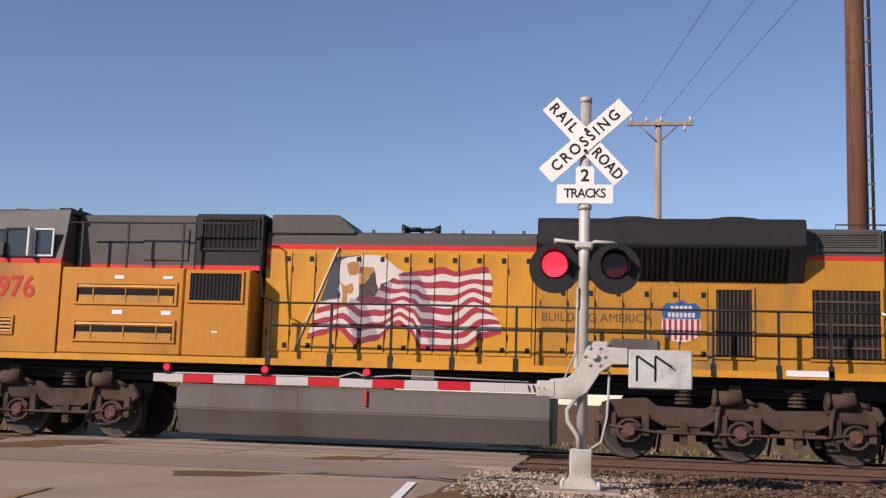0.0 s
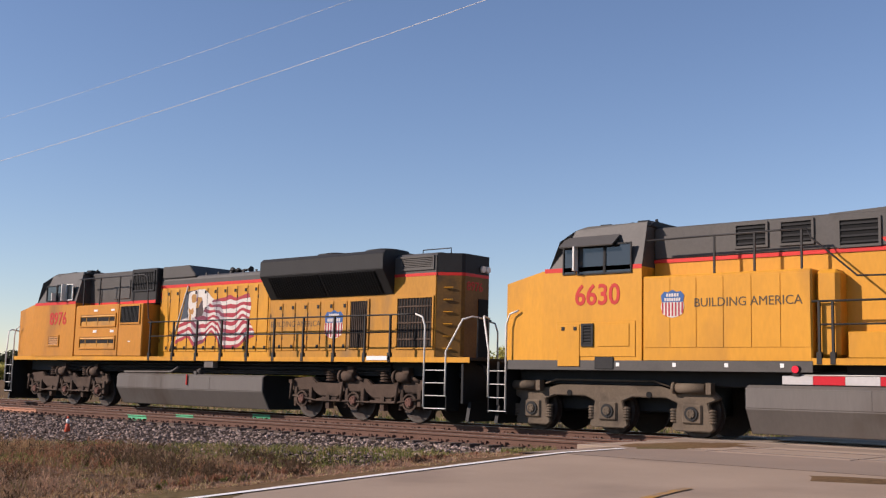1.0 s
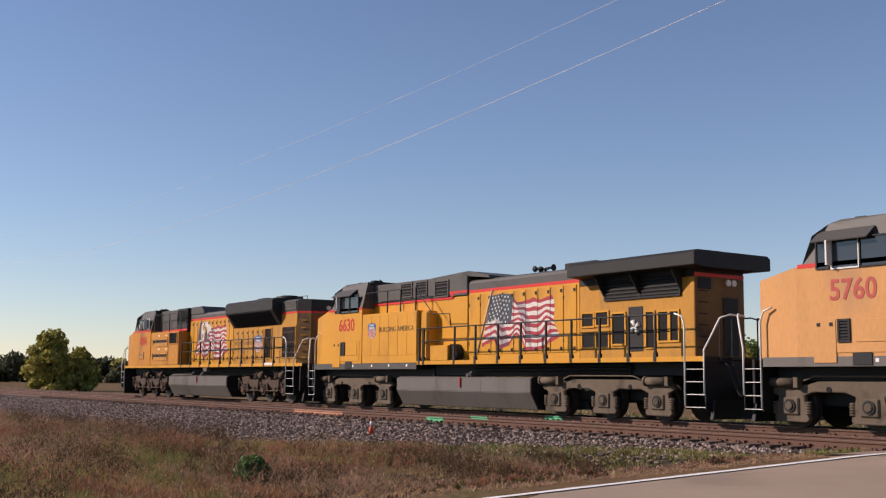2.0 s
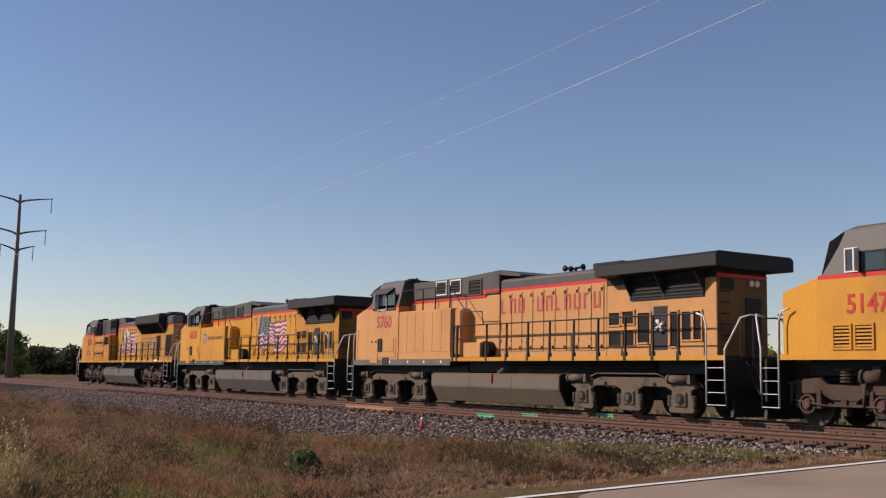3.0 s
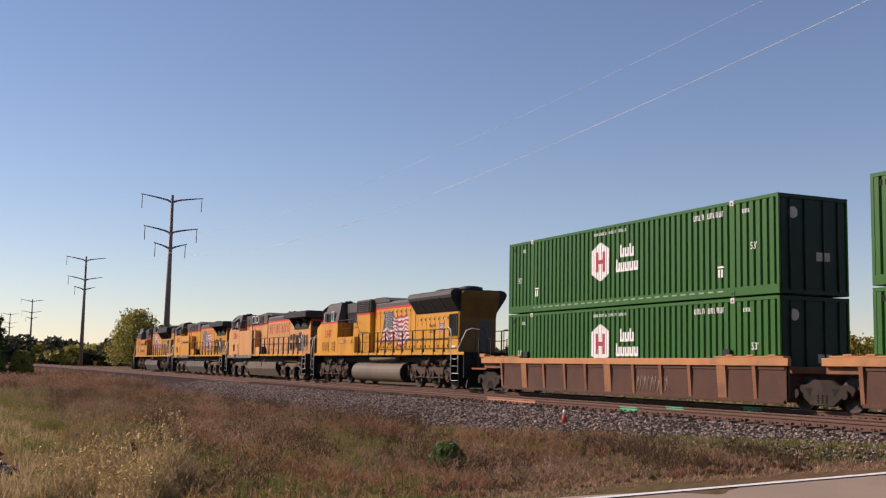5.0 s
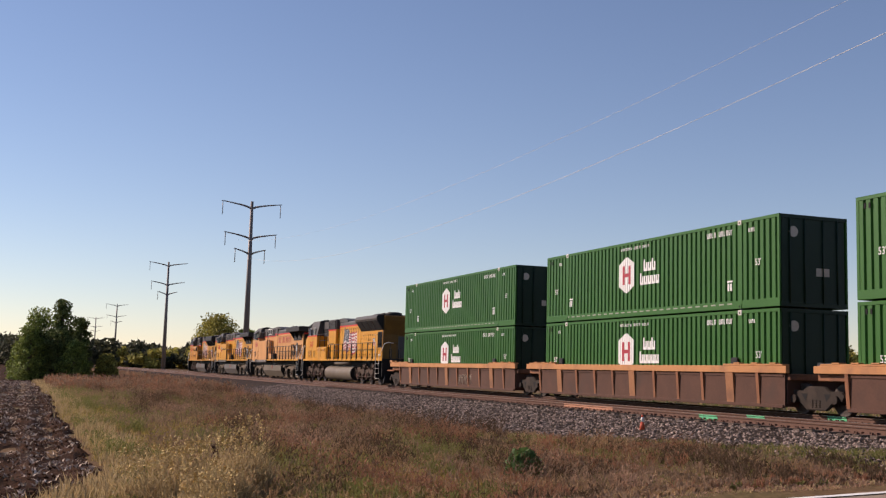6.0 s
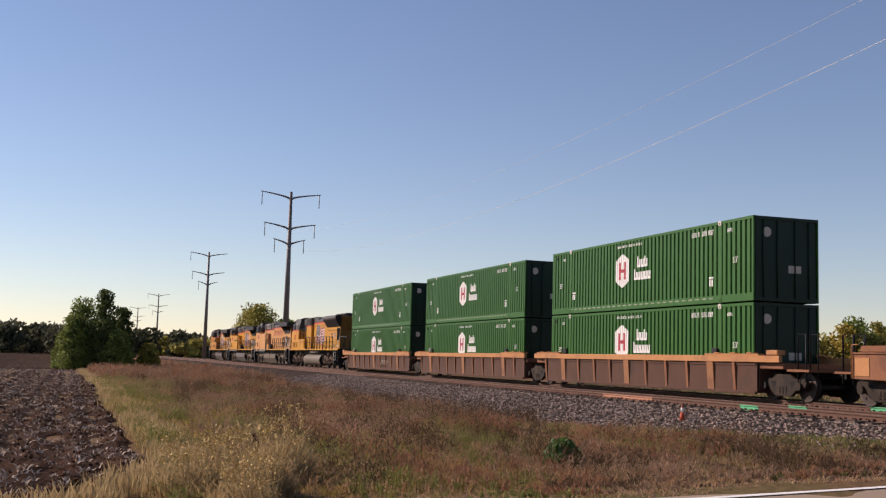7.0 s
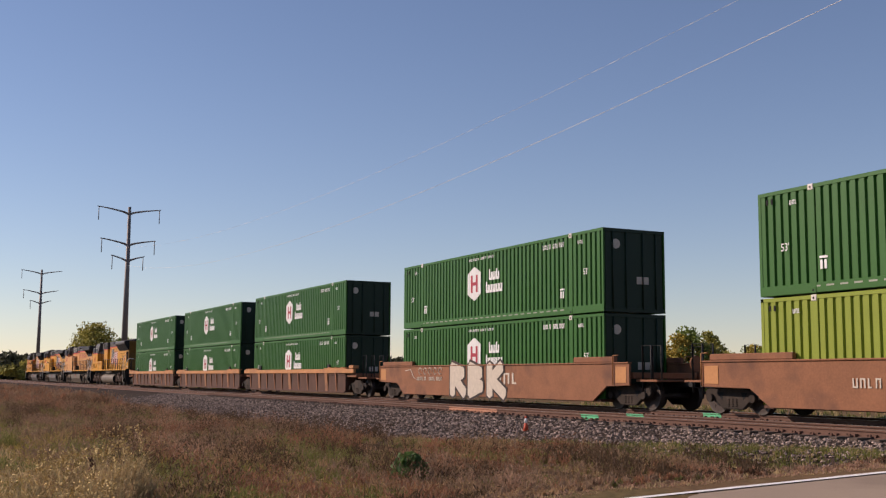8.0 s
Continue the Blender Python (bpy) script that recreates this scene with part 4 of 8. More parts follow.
    part("roof_rail", pipe([(X(4.3), -0.6, 4.5), (X(4.3), -0.6, 4.62), (X(5.3), -0.6, 4.62), (X(5.3), -0.6, 4.45)], 0.015), RAIL_DARK, e)
    part("sill_notice", boxes((X(3.2), X(4.05), -1.545, -1.533, 1.62, 1.73)), WHITE, e)
    part("speaker_box", boxes((X(-3.85), X(-3.4), -1.5, -1.3, 1.36, 1.58), bevel=0.01), TANK, e)
    railings(e, [X(x) for x in (-6.76, -5.5, -4.28, -3.06, -1.82, -0.62, 0.63, 1.89, 3.08, 4.01)], X(5.24))
    step_well(e, X(5.26), X(5.98), False)
    step_well(e, X(-15.98), X(-15.45), True)
    coupler(e, X(7.15), 1)
    coupler(e, X(-16.4), -1)
    fuel_tank(e, X(-8.66), X(-1.14), TANK)
    part("drain_pipe", pipe([(X(-8.4), -1.3, 1.2), (X(-5.8), -1.3, 1.22), (X(-5.4), -1.3, 1.38)], 0.035), TANK, e)
    truck_emd(e, X(-12.2), TRUCK)
    truck_emd(e, X(2.42), TRUCK)
    rolling.append((e, O))


def loco_ge(O, paint, number, faded, label):
    """Second and third engines: flush cab side, tall lower cabinet, square radiator wing at the rear. O is the nose front."""
    e = empty("locomotive", label, "locomotive", "locomotives of the train")
    X = lambda s: s - 7.86
    edge = YELLOW
    deck(e, X(15.4), X(28.6), SOOT, edge)
    part("cabinet_floor", boxes((X(7.9), X(15.4), -1.5, 1.5, 1.45, 1.62), bevel=0.01), SOOT, e)
    part("front_underframe", boxes((X(8.0), X(15.9), -1.1, 1.1, 1.1, 1.45), bevel=0.02), BLACK, e)
    cab(e, X(7.78), X(8.95), 3.72, X(9.42), X(11.6), 1.62, 3.6, 4.74, 1.54, paint, 1.38, 3.48)
    window(e, X(9.55), X(9.84), 3.64, 4.2, 1.54)
    window(e, X(9.95), X(10.62), 3.62, 4.24, 1.54, RAILING if faded else None)
    window(e, X(10.68), X(11.32), 3.62, 4.24, 1.54)
    mirror_box(e, X(9.92), 3.68, 4.24, 1.54)
    for s in (-1, 1):
        part("window_visor", prism([(s * 1.38, 4.5), (s * 1.72, 4.24), (s * 1.71, 4.215), (s * 1.38, 4.45)], X(9.5), X(10.95), "x"), GREY, e)
        part("grey_skirt", boxes((X(7.95), X(15.42), min(s * 1.54, s * 1.548), max(s * 1.54, s * 1.548), 1.42, 1.64)), GREY if not faded else TANK, e)
    number_on(e, number, X(10.45), 3.1, 0.66, -1.545, NUMBER_RED if not faded else LETTER_RED)
    # cab side hatch
    part("nose_hatch", boxes((X(9.35), X(11.45), -1.556, -1.54, 1.72, 2.52), bevel=0.01), paint, e)
    part("hatch_door", boxes((X(9.4), X(10.0), -1.57, -1.556, 1.5, 2.46), bevel=0.008), paint, e)
    for x in (9.55, 9.88):
        part("hatch_latch", boxes((X(x) - 0.04, X(x) + 0.04, -1.585, -1.57, 2.32, 2.4)), BLACK, e)
    grille(e, X(10.1), X(10.32), 2.0, 2.42, 1.556, slats=6, name="hatch_louvre")
    part("battery_hatch", boxes((X(10.5), X(11.3), -1.572, -1.556, 1.95, 2.46), bevel=0.01), paint, e)
    part("jack_pad", boxes((X(10.4), X(10.9), -1.57, -1.54, 1.44, 1.72), bevel=0.02), SOOT, e)
    small_plates(e, [(X(x), 1.55, 0.12, 0.12) for x in (11.0, 12.4, 13.6, 14.8)], -1.549)
    # tall lower cabinet
    part("equipment_cabinet", boxes((X(11.62), X(15.42), -1.53, 1.53, 1.62, 3.48), bevel=0.03), paint, e)
    w = 0.62
    for i in range(6):
        for s in (-1, 1):
            part("cabinet_panel", boxes((X(11.68) + i * w + 0.008, X(11.68) + (i + 1) * w - 0.008, min(s * 1.53, s * 1.542), max(s * 1.53, s * 1.542), 1.92, 3.4), bevel=0.004), paint, e)
    part("blower_box", boxes((X(15.44), X(15.92), -1.42, 1.42, 1.7, 3.46), bevel=0.08), paint, e)
    for s0 in (-1.42, 0.97):
        part("walkway_box", boxes((X(16.08), X(17.15), s0, s0 + 0.45, 1.7, 2.22), bevel=0.02), paint, e)
    part("blower_scroll", prism(ring_profile(X(17.2), 1.95, 0.32, 14), -1.3, -0.97, "y", 0.02), SOOT, e)
    # upper body with grilles
    part("upper_body", boxes((X(11.62), X(17.7), -1.02, 1.02, 3.9, 4.62), bevel=0.03), GREY, e)
    part("upper_flank", boxes((X(11.62), X(17.7), -1.0, 1.0, 1.7, 3.88), bevel=0.01), paint, e)
    part("roof_step", prism([(X(15.6), 4.6), (X(15.6), 4.63), (X(17.72), 4.72), (X(18.9), 4.5), (X(18.9), 4.42), (X(17.7), 4.55)], -1.0, 1.0, "y"), GREY, e)
    for s in (-1, 1):
        part("red_stripe", boxes((X(11.62), X(16.9), min(s * 1.02, s * 1.026), max(s * 1.02, s * 1.026), 3.82, 3.9)), RED, e)
        part("red_flash", prism([(X(16.9), 3.82), (X(16.6), 4.08), (X(17.7), 4.08), (X(17.7), 4.0), (X(16.9), 4.0)], min(s * 1.02, s * 1.026), max(s * 1.02, s * 1.026), "y"), RED, e)
        for x in (13.3, 14.2, 15.2):
            part("handrail_post", boxes((X(x) - 0.02, X(x) + 0.02, s * 1.46 - 0.02, s * 1.46 + 0.02, 3.48, 4.28)), RAIL_DARK, e)
        part("handrail", pipe([(X(11.7), s * 1.46, 4.28), (X(15.3), s * 1.46, 4.3), (X(15.4), s * 1.46, 4.1), (X(16.3), s * 1.46, 3.3), (X(17.3), s * 1.46, 3.28), (X(17.4), s * 1.46, 2.8)], 0.02), RAIL_DARK, e)
    for a, b, z0, z1 in ((13.6, 14.26, 4.08, 4.52), (14.6, 15.24, 4.08, 4.52), (15.82, 16.58, 3.96, 4.46)):
        grille(e, X(a), X(b), z0, z1, 1.022, slats=4, mat=SOOT, frame_mat=RAILING if faded and a < 15 else GREY, name="inlet_grille")
    # long hood
    hood_body(e, X(17.72), X(23.3), 0.96, 1.7, 3.98, 4.42, paint, GREY)
    doors(e, X(17.8), X(23.2), 9, 1.9, 3.9, 0.96, paint)
    horn(e, X(20.6), 4.6)
    if faded:
        word_bars(e, "company_lettering", X(16.75), X(19.25), 3.44, 0.5, -0.99, LETTER_RED, (5,), "tall faded red letters, peeling")
        word_bars(e, "company_lettering", X(19.8), X(23.15), 3.44, 0.5, -0.99, LETTER_RED, (7,), "tall faded red letters, peeling")
    else:
        flag_mural(e, X(19.0), 3.98, -0.988, 0.98, False, (X(17.8), 0.6))
        emblem(e, X(12.36), 2.86, 0.56, -1.546)
        writing("slogan", "BUILDING AMERICA", 0.27, facing(X(14.05), -1.546, 2.86), LETTER_DARK, e, stretch=0.98)
    # radiator end
    part("radiator_body", boxes((X(23.32), X(27.8), -0.97, 0.97, 1.7, 3.82), bevel=0.015), paint if faded else YELLOW_OLD, e)
    part("upper_band", boxes((X(23.32), X(27.8), -0.965, 0.965, 3.83, 4.06), bevel=0.01), SOOT, e)
    part("muffler_box", boxes((X(22.55), X(23.9), -0.9, 0.9, 4.36, 4.58), bevel=0.03), SOOT, e)
    wing = [(-0.97, 4.02), (-1.5, 4.06), (-1.5, 4.38), (-1.38, 4.46), (1.38, 4.46), (1.5, 4.38), (1.5, 4.06), (0.97, 4.02)]
    part("radiator", prism(wing, X(23.35), X(28.3), "x", 0.012), SOOT, e, "soot-dark square radiator wing")
    for a, b in ((24.45, 25.75), (25.85, 27.3)):
        grille(e, X(a), X(b), 3.38, 3.9, 0.985, slats=5, mat=SOOT, name="radiator_intake")
    for s in (-1, 1):
        for x in (24.4, 25.8, 27.36):
            part("wing_bracket", prism([(s * 0.97, 3.4), (s * 1.4, 4.03), (s * 0.97, 4.03)], X(x) - 0.02, X(x) + 0.02, "x"), SOOT, e)
    for a, b, z0, z1 in ((23.45, 23.92, 2.64, 3.0), (24.05, 24.53, 2.66, 3.02), (23.45, 23.95, 2.02, 2.44), (24.05, 24.55, 2.02, 2.44), (24.72, 25.22, 2.1, 2.95), (26.06, 26.34, 1.98, 2.94), (26.52, 26.86, 2.15, 2.92), (26.96, 27.24, 2.15, 2.92)):
        grille(e, X(a), X(b), z0, z1, 0.972, name="screen_door", frame_mat=paint)
    for s in (-1, 1):
        g = part("compressor_door", boxes((X(25.36), X(25.92), min(s * 0.97, s * 0.985), max(s * 0.97, s * 0.985), 1.88, 3.12), bevel=0.006), SOOT, e)
        bm = bmesh.new()
        for k in range(4):
            a = k * 1.5708 + 0.5
            add_rod(bm, (X(25.64), s * 0.99, 2.55), (X(25.64) + 0.2 * math.cos(a), s * 1.0, 2.55 + 0.2 * math.sin(a)), 0.035, 8, 0.07)
        part("fan_blade", bm, RAILING, g)
    part("rear_panel", boxes((X(27.8), X(27.815), -0.96, 0.96, 1.72, 3.82)), SHADED_SOOTY_YELLOW, e)
    part("rear_stripe", boxes((X(27.8), X(27.82), -0.96, 0.96, 3.83, 3.93)), RED, e)
    part("end_door", boxes((X(27.815), X(27.84), 0.1, 0.7, 1.75, 3.3), bevel=0.006), SOOT, e)
    for i in range(6):
        part("grab_rung", rod((X(27.83), -0.82, 1.95 + 0.3 * i), (X(27.83), -0.5, 1.95 + 0.3 * i), 0.016, 6), SOOT, e)
    part("number_board", boxes((X(27.815), X(27.84), -0.85, -0.35, 3.5, 3.8), bevel=0.006), BLACK, e)
    for y in (0.3, 0.52):
        part("rear_lamp", rod((X(27.81), y, 3.7), (X(27.88), y, 3.7), 0.09, 12), RAILING, e)
    railings(e, [X(x) for x in (15.55, 15.82, 17.67, 18.85, 20.05, 21.2, 22.4, 23.55, 24.75, 25.9, 26.9)], X(27.8))
    step_well(e, X(27.95), X(28.6), False)
    step_well(e, X(7.35), X(7.88), True)
    coupler(e, X(29.25), 1)
    coupler(e, X(6.95), -1)
    fuel_tank(e, X(13.95), X(21.58), TANK if not faded else TANK_TAN)
    truck_ge(e, X(10.5), TRUCK_GREY)
    truck_ge(e, X(24.5), TRUCK_GREY)
    rolling.append((e, O))


def loco_last():
    """Fourth engine: stepped nose, square inlet box behind the cab, rounded radiator flaring over the rear."""
    O = 63.5
    e = empty("locomotive", "yellow and grey diesel locomotive, flag mural, rounded radiator flare", "locomotive", "locomotives of the train")
    X = lambda s: s - O
    deck(e, X(52.9), X(74.2), SOOT, YELLOW)
    cab(e, X(52.86), X(54.0), 3.5, X(54.4), X(57.07), 1.66, 3.5, 4.66, 1.5, YELLOW, 1.35, 3.22)
    window(e, X(54.85), X(55.15), 3.6, 4.1, 1.5, RAILING)
    window(e, X(55.25), X(55.9), 3.6, 4.0, 1.5)
    window(e, X(56.05), X(56.42), 3.6, 4.12, 1.5, RAILING)
    mirror_box(e, X(55.2), 3.58, 4.1, 1.5)
    number_on(e, "5147", X(55.4), 2.82, 0.62, -1.505)
    for x in (54.7, 55.3, 56.4):
        grille(e, X(x) - 0.22, X(x) + 0.22, 1.85, 2.35, 1.5, slats=6, mat=YELLOW, frame_mat=YELLOW, name="nose_louvre")
    # walkway boxes behind the cab
    part("equipment_box", boxes((X(57.09), X(60.0), -1.5, 1.5, 1.66, 2.62), bevel=0.03), YELLOW, e)
    for x in (57.9, 59.2):
        part("box_lid", boxes((X(x) - 0.6, X(x) + 0.6, -1.512, -1.5, 1.8, 2.55), bevel=0.005), YELLOW, e)
        grille(e, X(x) - 0.4, X(x) + 0.4, 2.3, 2.44, 1.514, slats=3, mat=YELLOW_FADED, frame_mat=YELLOW, name="box_louvre")
    part("upper_flank", boxes((X(58.35), X(59.5), -0.98, 0.98, 2.62, 3.52), bevel=0.01), YELLOW, e)
    # recess set deep and coloured near-black, standing in for the cab's shadow
    part("shaded_bulkhead", boxes((X(57.09), X(58.34), -0.6, 0.6, 2.62, 3.52), bevel=0.01), SOOT, e)
    part("upper_body", boxes((X(57.09), X(59.5), -0.98, 0.98, 3.52, 4.58), bevel=0.03), GREY, e)
    part("roof_hatch", boxes((X(57.6), X(59.4), -0.7, 0.7, 4.58, 4.64), bevel=0.02), SOOT, e)
    grille(e, X(57.25), X(59.3), 3.5, 4.0, 0.982, name="inlet_opening")
    part("inlet_housing", boxes((X(59.5), X(61.62), -1.2, 1.2, 1.7, 4.64), bevel=0.03), YELLOW, e)
    part("inlet_cap", boxes((X(59.49), X(61.63), -1.21, 1.21, 3.9, 4.65), bevel=0.03), GREY, e)
    grille(e, X(59.65), X(61.45), 3.98, 4.5, 1.212, slats=5, mat=SOOT, name="inlet_grille")
    for s in (-1, 1):
        part("red_stripe", boxes((X(59.5), X(61.62), min(s * 1.21, s * 1.216), max(s * 1.21, s * 1.216), 3.82, 3.92)), RED, e)
        for x in (57.9, 59.3):
            part("handrail_post", boxes((X(x) - 0.02, X(x) + 0.02, s * 1.46 - 0.02, s * 1.46 + 0.02, 2.62, 3.62)), RAIL_DARK, e)
        part("handrail", pipe([(X(57.1), s * 1.46, 3.58), (X(60.0), s * 1.46, 3.62), (X(60.25), s * 1.46, 3.4), (X(60.7), s * 1.46, 2.82), (X(62.0), s * 1.46, 2.82)], 0.02), RAIL_DARK, e)
        part("mid_rail", pipe([(X(57.8), s * 1.46, 3.1), (X(60.4), s * 1.46, 3.1)], 0.018), RAIL_DARK, e)
    # long hood
    hood_body(e, X(61.64), X(67.6), 0.95, 1.7, 4.06, 4.46, YELLOW, GREY)
    part("exhaust_bump", prism([(X(61.66), 4.4), (X(61.66), 4.7), (X(62.9), 4.7), (X(63.9), 4.5), (X(63.9), 4.4)], -0.97, 0.97, "y", 0.02), GREY, e)
    part("red_flash", prism([(X(61.7), 3.7), (X(62.3), 3.7), (X(61.9), 4.06), (X(61.7), 4.06)], -0.956, -0.95, "y"), RED, e)
    doors(e, X(62.0), X(67.4), 9, 1.88, 3.98, 0.95, YELLOW)
    flag_mural(e, X(63.35), 4.0, -0.98, 0.97, False, (X(62.0), 0.6))
    horn(e, X(65.9), 4.62)
    # radiator end
    part("radiator_body", boxes((X(67.6), X(72.35), -0.95, 0.95, 1.7, 3.62), bevel=0.015), YELLOW, e)
    doors(e, X(67.7), X(71.4), 7, 1.88, 3.45, 0.95, YELLOW)
    p = [(-0.97, 3.6), (-1.4, 4.24), (-1.44, 4.34), (-1.42, 4.46), (-1.32, 4.55), (-1.1, 4.6), (1.1, 4.6), (1.32, 4.55), (1.42, 4.46), (1.44, 4.34), (1.4, 4.24), (0.97, 3.6)]
    r = part("radiator", prism(p, X(67.5), X(72.55), "x"), SOOT, e, "rounded dark radiator flare over the rear hood")
    for s in (-1, 1):
        part("radiator_lip", prism([(s * 1.4, 4.22), (s * 1.46, 4.34), (s * 1.44, 4.47), (s * 1.34, 4.57), (s * 1.1, 4.62), (s * 1.1, 4.605), (s * 1.33, 4.55), (s * 1.42, 4.46), (s * 1.44, 4.34)], X(67.5), X(72.55), "x"), GREY, r)
        for k in range(4):
            a = X(67.6) + 1.22 * k
            bm = bmesh.new()
            add_prism(bm, [(s * 0.99, 3.63), (s * 1.395, 4.22), (s * 1.41, 4.21), (s * 1.005, 3.62)], a + 0.04, a + 1.17, "x")
            c = part("radiator_core", bm, DARK, r)
            part("core_rib", rod((a + 1.2, s * 0.985, 3.6), (a + 1.2, s * 1.42, 4.23), 0.03, 6), GREY, c)
    fans(e, (X(69.0), X(70.35), X(71.7)), 4.58, 0.55)
    part("rear_flare", prism([(X(72.35), 1.72), (X(72.35), 4.56), (X(72.85), 4.5), (X(72.8), 4.2), (X(72.5), 3.3), (X(72.5), 1.72)], -0.94, 0.94, "y", 0.02), SHADED_SOOTY_YELLOW, e)
    grille(e, X(71.5), X(72.25), 2.5, 3.44, 0.955, bars=8, name="screen_door")
    part("end_door", boxes((X(72.5), X(72.52), 0.1, 0.7, 1.75, 3.2), bevel=0.006), GREY, e)
    writing("slogan", "BUILDING", 0.2, facing(X(69.55), -0.975, 2.98), LETTER_DARK, e, stretch=0.9)
    writing("slogan", "AMERICA", 0.2, facing(X(69.55), -0.975, 2.7), LETTER_DARK, e, stretch=0.98)
    emblem(e, X(70.6), 2.84, 0.5, -0.975)
    small_plates(e, [(X(71.9), 1.95, 0.7, 0.16), (X(70.9), 3.3, 0.2, 0.06)], -0.975)
    railings(e, [X(x) for x in (60.7, 61.3, 62.4, 63.6, 64.7, 65.85, 67.0, 68.3, 69.6, 70.9, 72.0)], X(72.8), top=2.75, mid=2.28)
    step_well(e, X(72.85), X(73.6), False)
    step_well(e, X(52.3), X(52.86), True)
    coupler(e, X(74.75), 1)
    coupler(e, X(51.75), -1)
    tank = fuel_tank(e, X(59.3), X(66.45), TANK_TAN, True)
    part("air_reservoir", rod((X(62.07), -1.25, 1.4), (X(65.9), -1.25, 1.4), 0.12, 14), TANK_TAN, e)
    part("air_reservoir", rod((X(62.07), 1.25, 1.4), (X(65.9), 1.25, 1.4), 0.12, 14), TANK_TAN, e)
    truck_emd(e, X(55.5), TRUCK)
    truck_emd(e, X(69.8), TRUCK)
    rolling.append((e, O))


# ---- containers ----
def corrugated(length, z0, z1, y, depth=0.055, pitch=0.29):
    """Vertical trapezoid ribs as one pressed sheet with thickness."""
    n = int(length / pitch)
    p = length / n
    verts, faces = [], []
    outline = []
    for i in range(n):
        a = i * p
        outline += [(a, 0.0), (a + p * 0.58, 0.0), (a + p * 0.66, depth), (a + p * 0.92, depth)]
    outline.append((length, 0.0))
    for x, d in outline:
        verts += [(x, y + d, z0), (x, y + d, z1)]
    for i in range(len(outline) - 1):
        faces.append((2 * i, 2 * i + 2, 2 * i + 3, 2 * i + 1))
    me = bpy.data.meshes.new("side_panel")
    me.from_pydata(verts, [], faces)
    return me


def container(paint, name_label):
    """A 53 foot box, 16.15 by 2.59 by 2.89 m: pressed sides, rails, corner and lifting posts, doors and markings."""
    L, W, H = 16.15, 2.59, 2.885
    e = empty("shipping_container", name_label, "container", "stacked containers")
    part("body", boxes((0.06, L - 0.06, -W / 2 + 0.085, W / 2 - 0.085, 0.1, H - 0.04)), paint, e)
    for s in (-1, 1):
        me = corrugated(L - 0.2, 0.28, H - 0.1, -W / 2 + 0.012)
        me.materials.append(paint)
        ob = new("side_panel", me)
        ob.parent = e
        ob.matrix_basis = pose(0.1, 0, 0) if s < 0 else pose(L - 0.1, 0, 0, 0, 0, 180)
        y0, y1 = sorted((s * (W / 2 - 0.06), s * W / 2))
        part("top_rail", boxes((0, L, y0, y1, H - 0.11, H), bevel=0.01), paint, e)
        rail = part("bottom_rail", boxes((0, L, y0, y1, 0.02, 0.29), bevel=0.012), paint, e)
        for i in range(26):
            x = 1.95 + i * 0.46
            part("reflective_tape", boxes((x, x + 0.26, min(s * W / 2, s * (W / 2 + 0.003)), max(s * W / 2, s * (W / 2 + 0.003)), 0.17, 0.215)), TAPE, rail)
        for x in (0.0, L - 0.12):
            part("corner_post", boxes((x, x + 0.12, y0, y1, 0.02, H), bevel=0.01), paint, e)
        for x in (1.85, L - 2.13):
            post = part("lifting_post", boxes((x, x + 0.24, *sorted((s * (W / 2 - 0.05), s * (W / 2 + 0.004))), 0.02, H + 0.004), bevel=0.008), paint, e)
            for z in (H - 0.17, 0.0):
                part("corner_casting", boxes((x + 0.02, x + 0.22, *sorted((s * (W / 2 - 0.05), s * (W / 2 + 0.018))), z + 0.01, z + 0.18), bevel=0.015), FLAG_WHITE if z > 1 else paint, post)
                part("casting_hole", prism(ring_profile(x + 0.12, z + 0.09, 0.035, 10), *sorted((s * (W / 2 + 0.018), s * (W / 2 + 0.021))), "y"), DARK, post)
    part("roof", boxes((0.02, L - 0.02, -W / 2 + 0.05, W / 2 - 0.05, H - 0.05, H - 0.012)), paint, e)
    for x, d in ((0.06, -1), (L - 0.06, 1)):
        part("end_wall", boxes((min(x, x + d * 0.03), max(x, x + d * 0.03), -W / 2 + 0.1, W / 2 - 0.1, 0.05, H - 0.06), bevel=0.008), GREEN_SHADED, e)
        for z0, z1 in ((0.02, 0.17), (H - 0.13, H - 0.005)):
            part("end_sill", boxes((min(x, x + d * 0.06), max(x, x + d * 0.06), -W / 2 + 0.06, W / 2 - 0.06, z0, z1), bevel=0.01), GREEN_SHADED, e)
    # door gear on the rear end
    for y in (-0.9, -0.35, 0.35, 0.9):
        part("lock_rod", rod((L - 0.005, y, 0.12), (L - 0.005, y, H - 0.1), 0.022, 8), GREEN_SHADED, e)
    bm = boxes((L - 0.03, L - 0.022, 0.1, 0.6, 1.0, 1.25))
    part("door_placard", bm, CHALK, e)
    part("door_mark", prism(ring_profile(-0.75, 2.35, 0.17, 16), L - 0.03, L - 0.02, "x"), CHALK, e)
    # markings on the lit side
    y = -W / 2 - 0.006
    xc, zc = 6.95, 1.62
    bm = bmesh.new()
    for i in range(7):
        a = -0.58 + 1.16 * i / 7
        b = a + 1.16 / 7 * 0.8
        top = lambda u: 0.42 + 0.3 * (1 - abs(u) / 0.58)
        add_prism(bm, [(xc + a, zc - top(a)), (xc + b, zc - top(b)), (xc + b, zc + top(b)), (xc + a, zc + top(a))], y, y + 0.02, "y")
    logo = part("logo_hexagon", bm, WHITE, e, "white hexagon logo with a red mark")
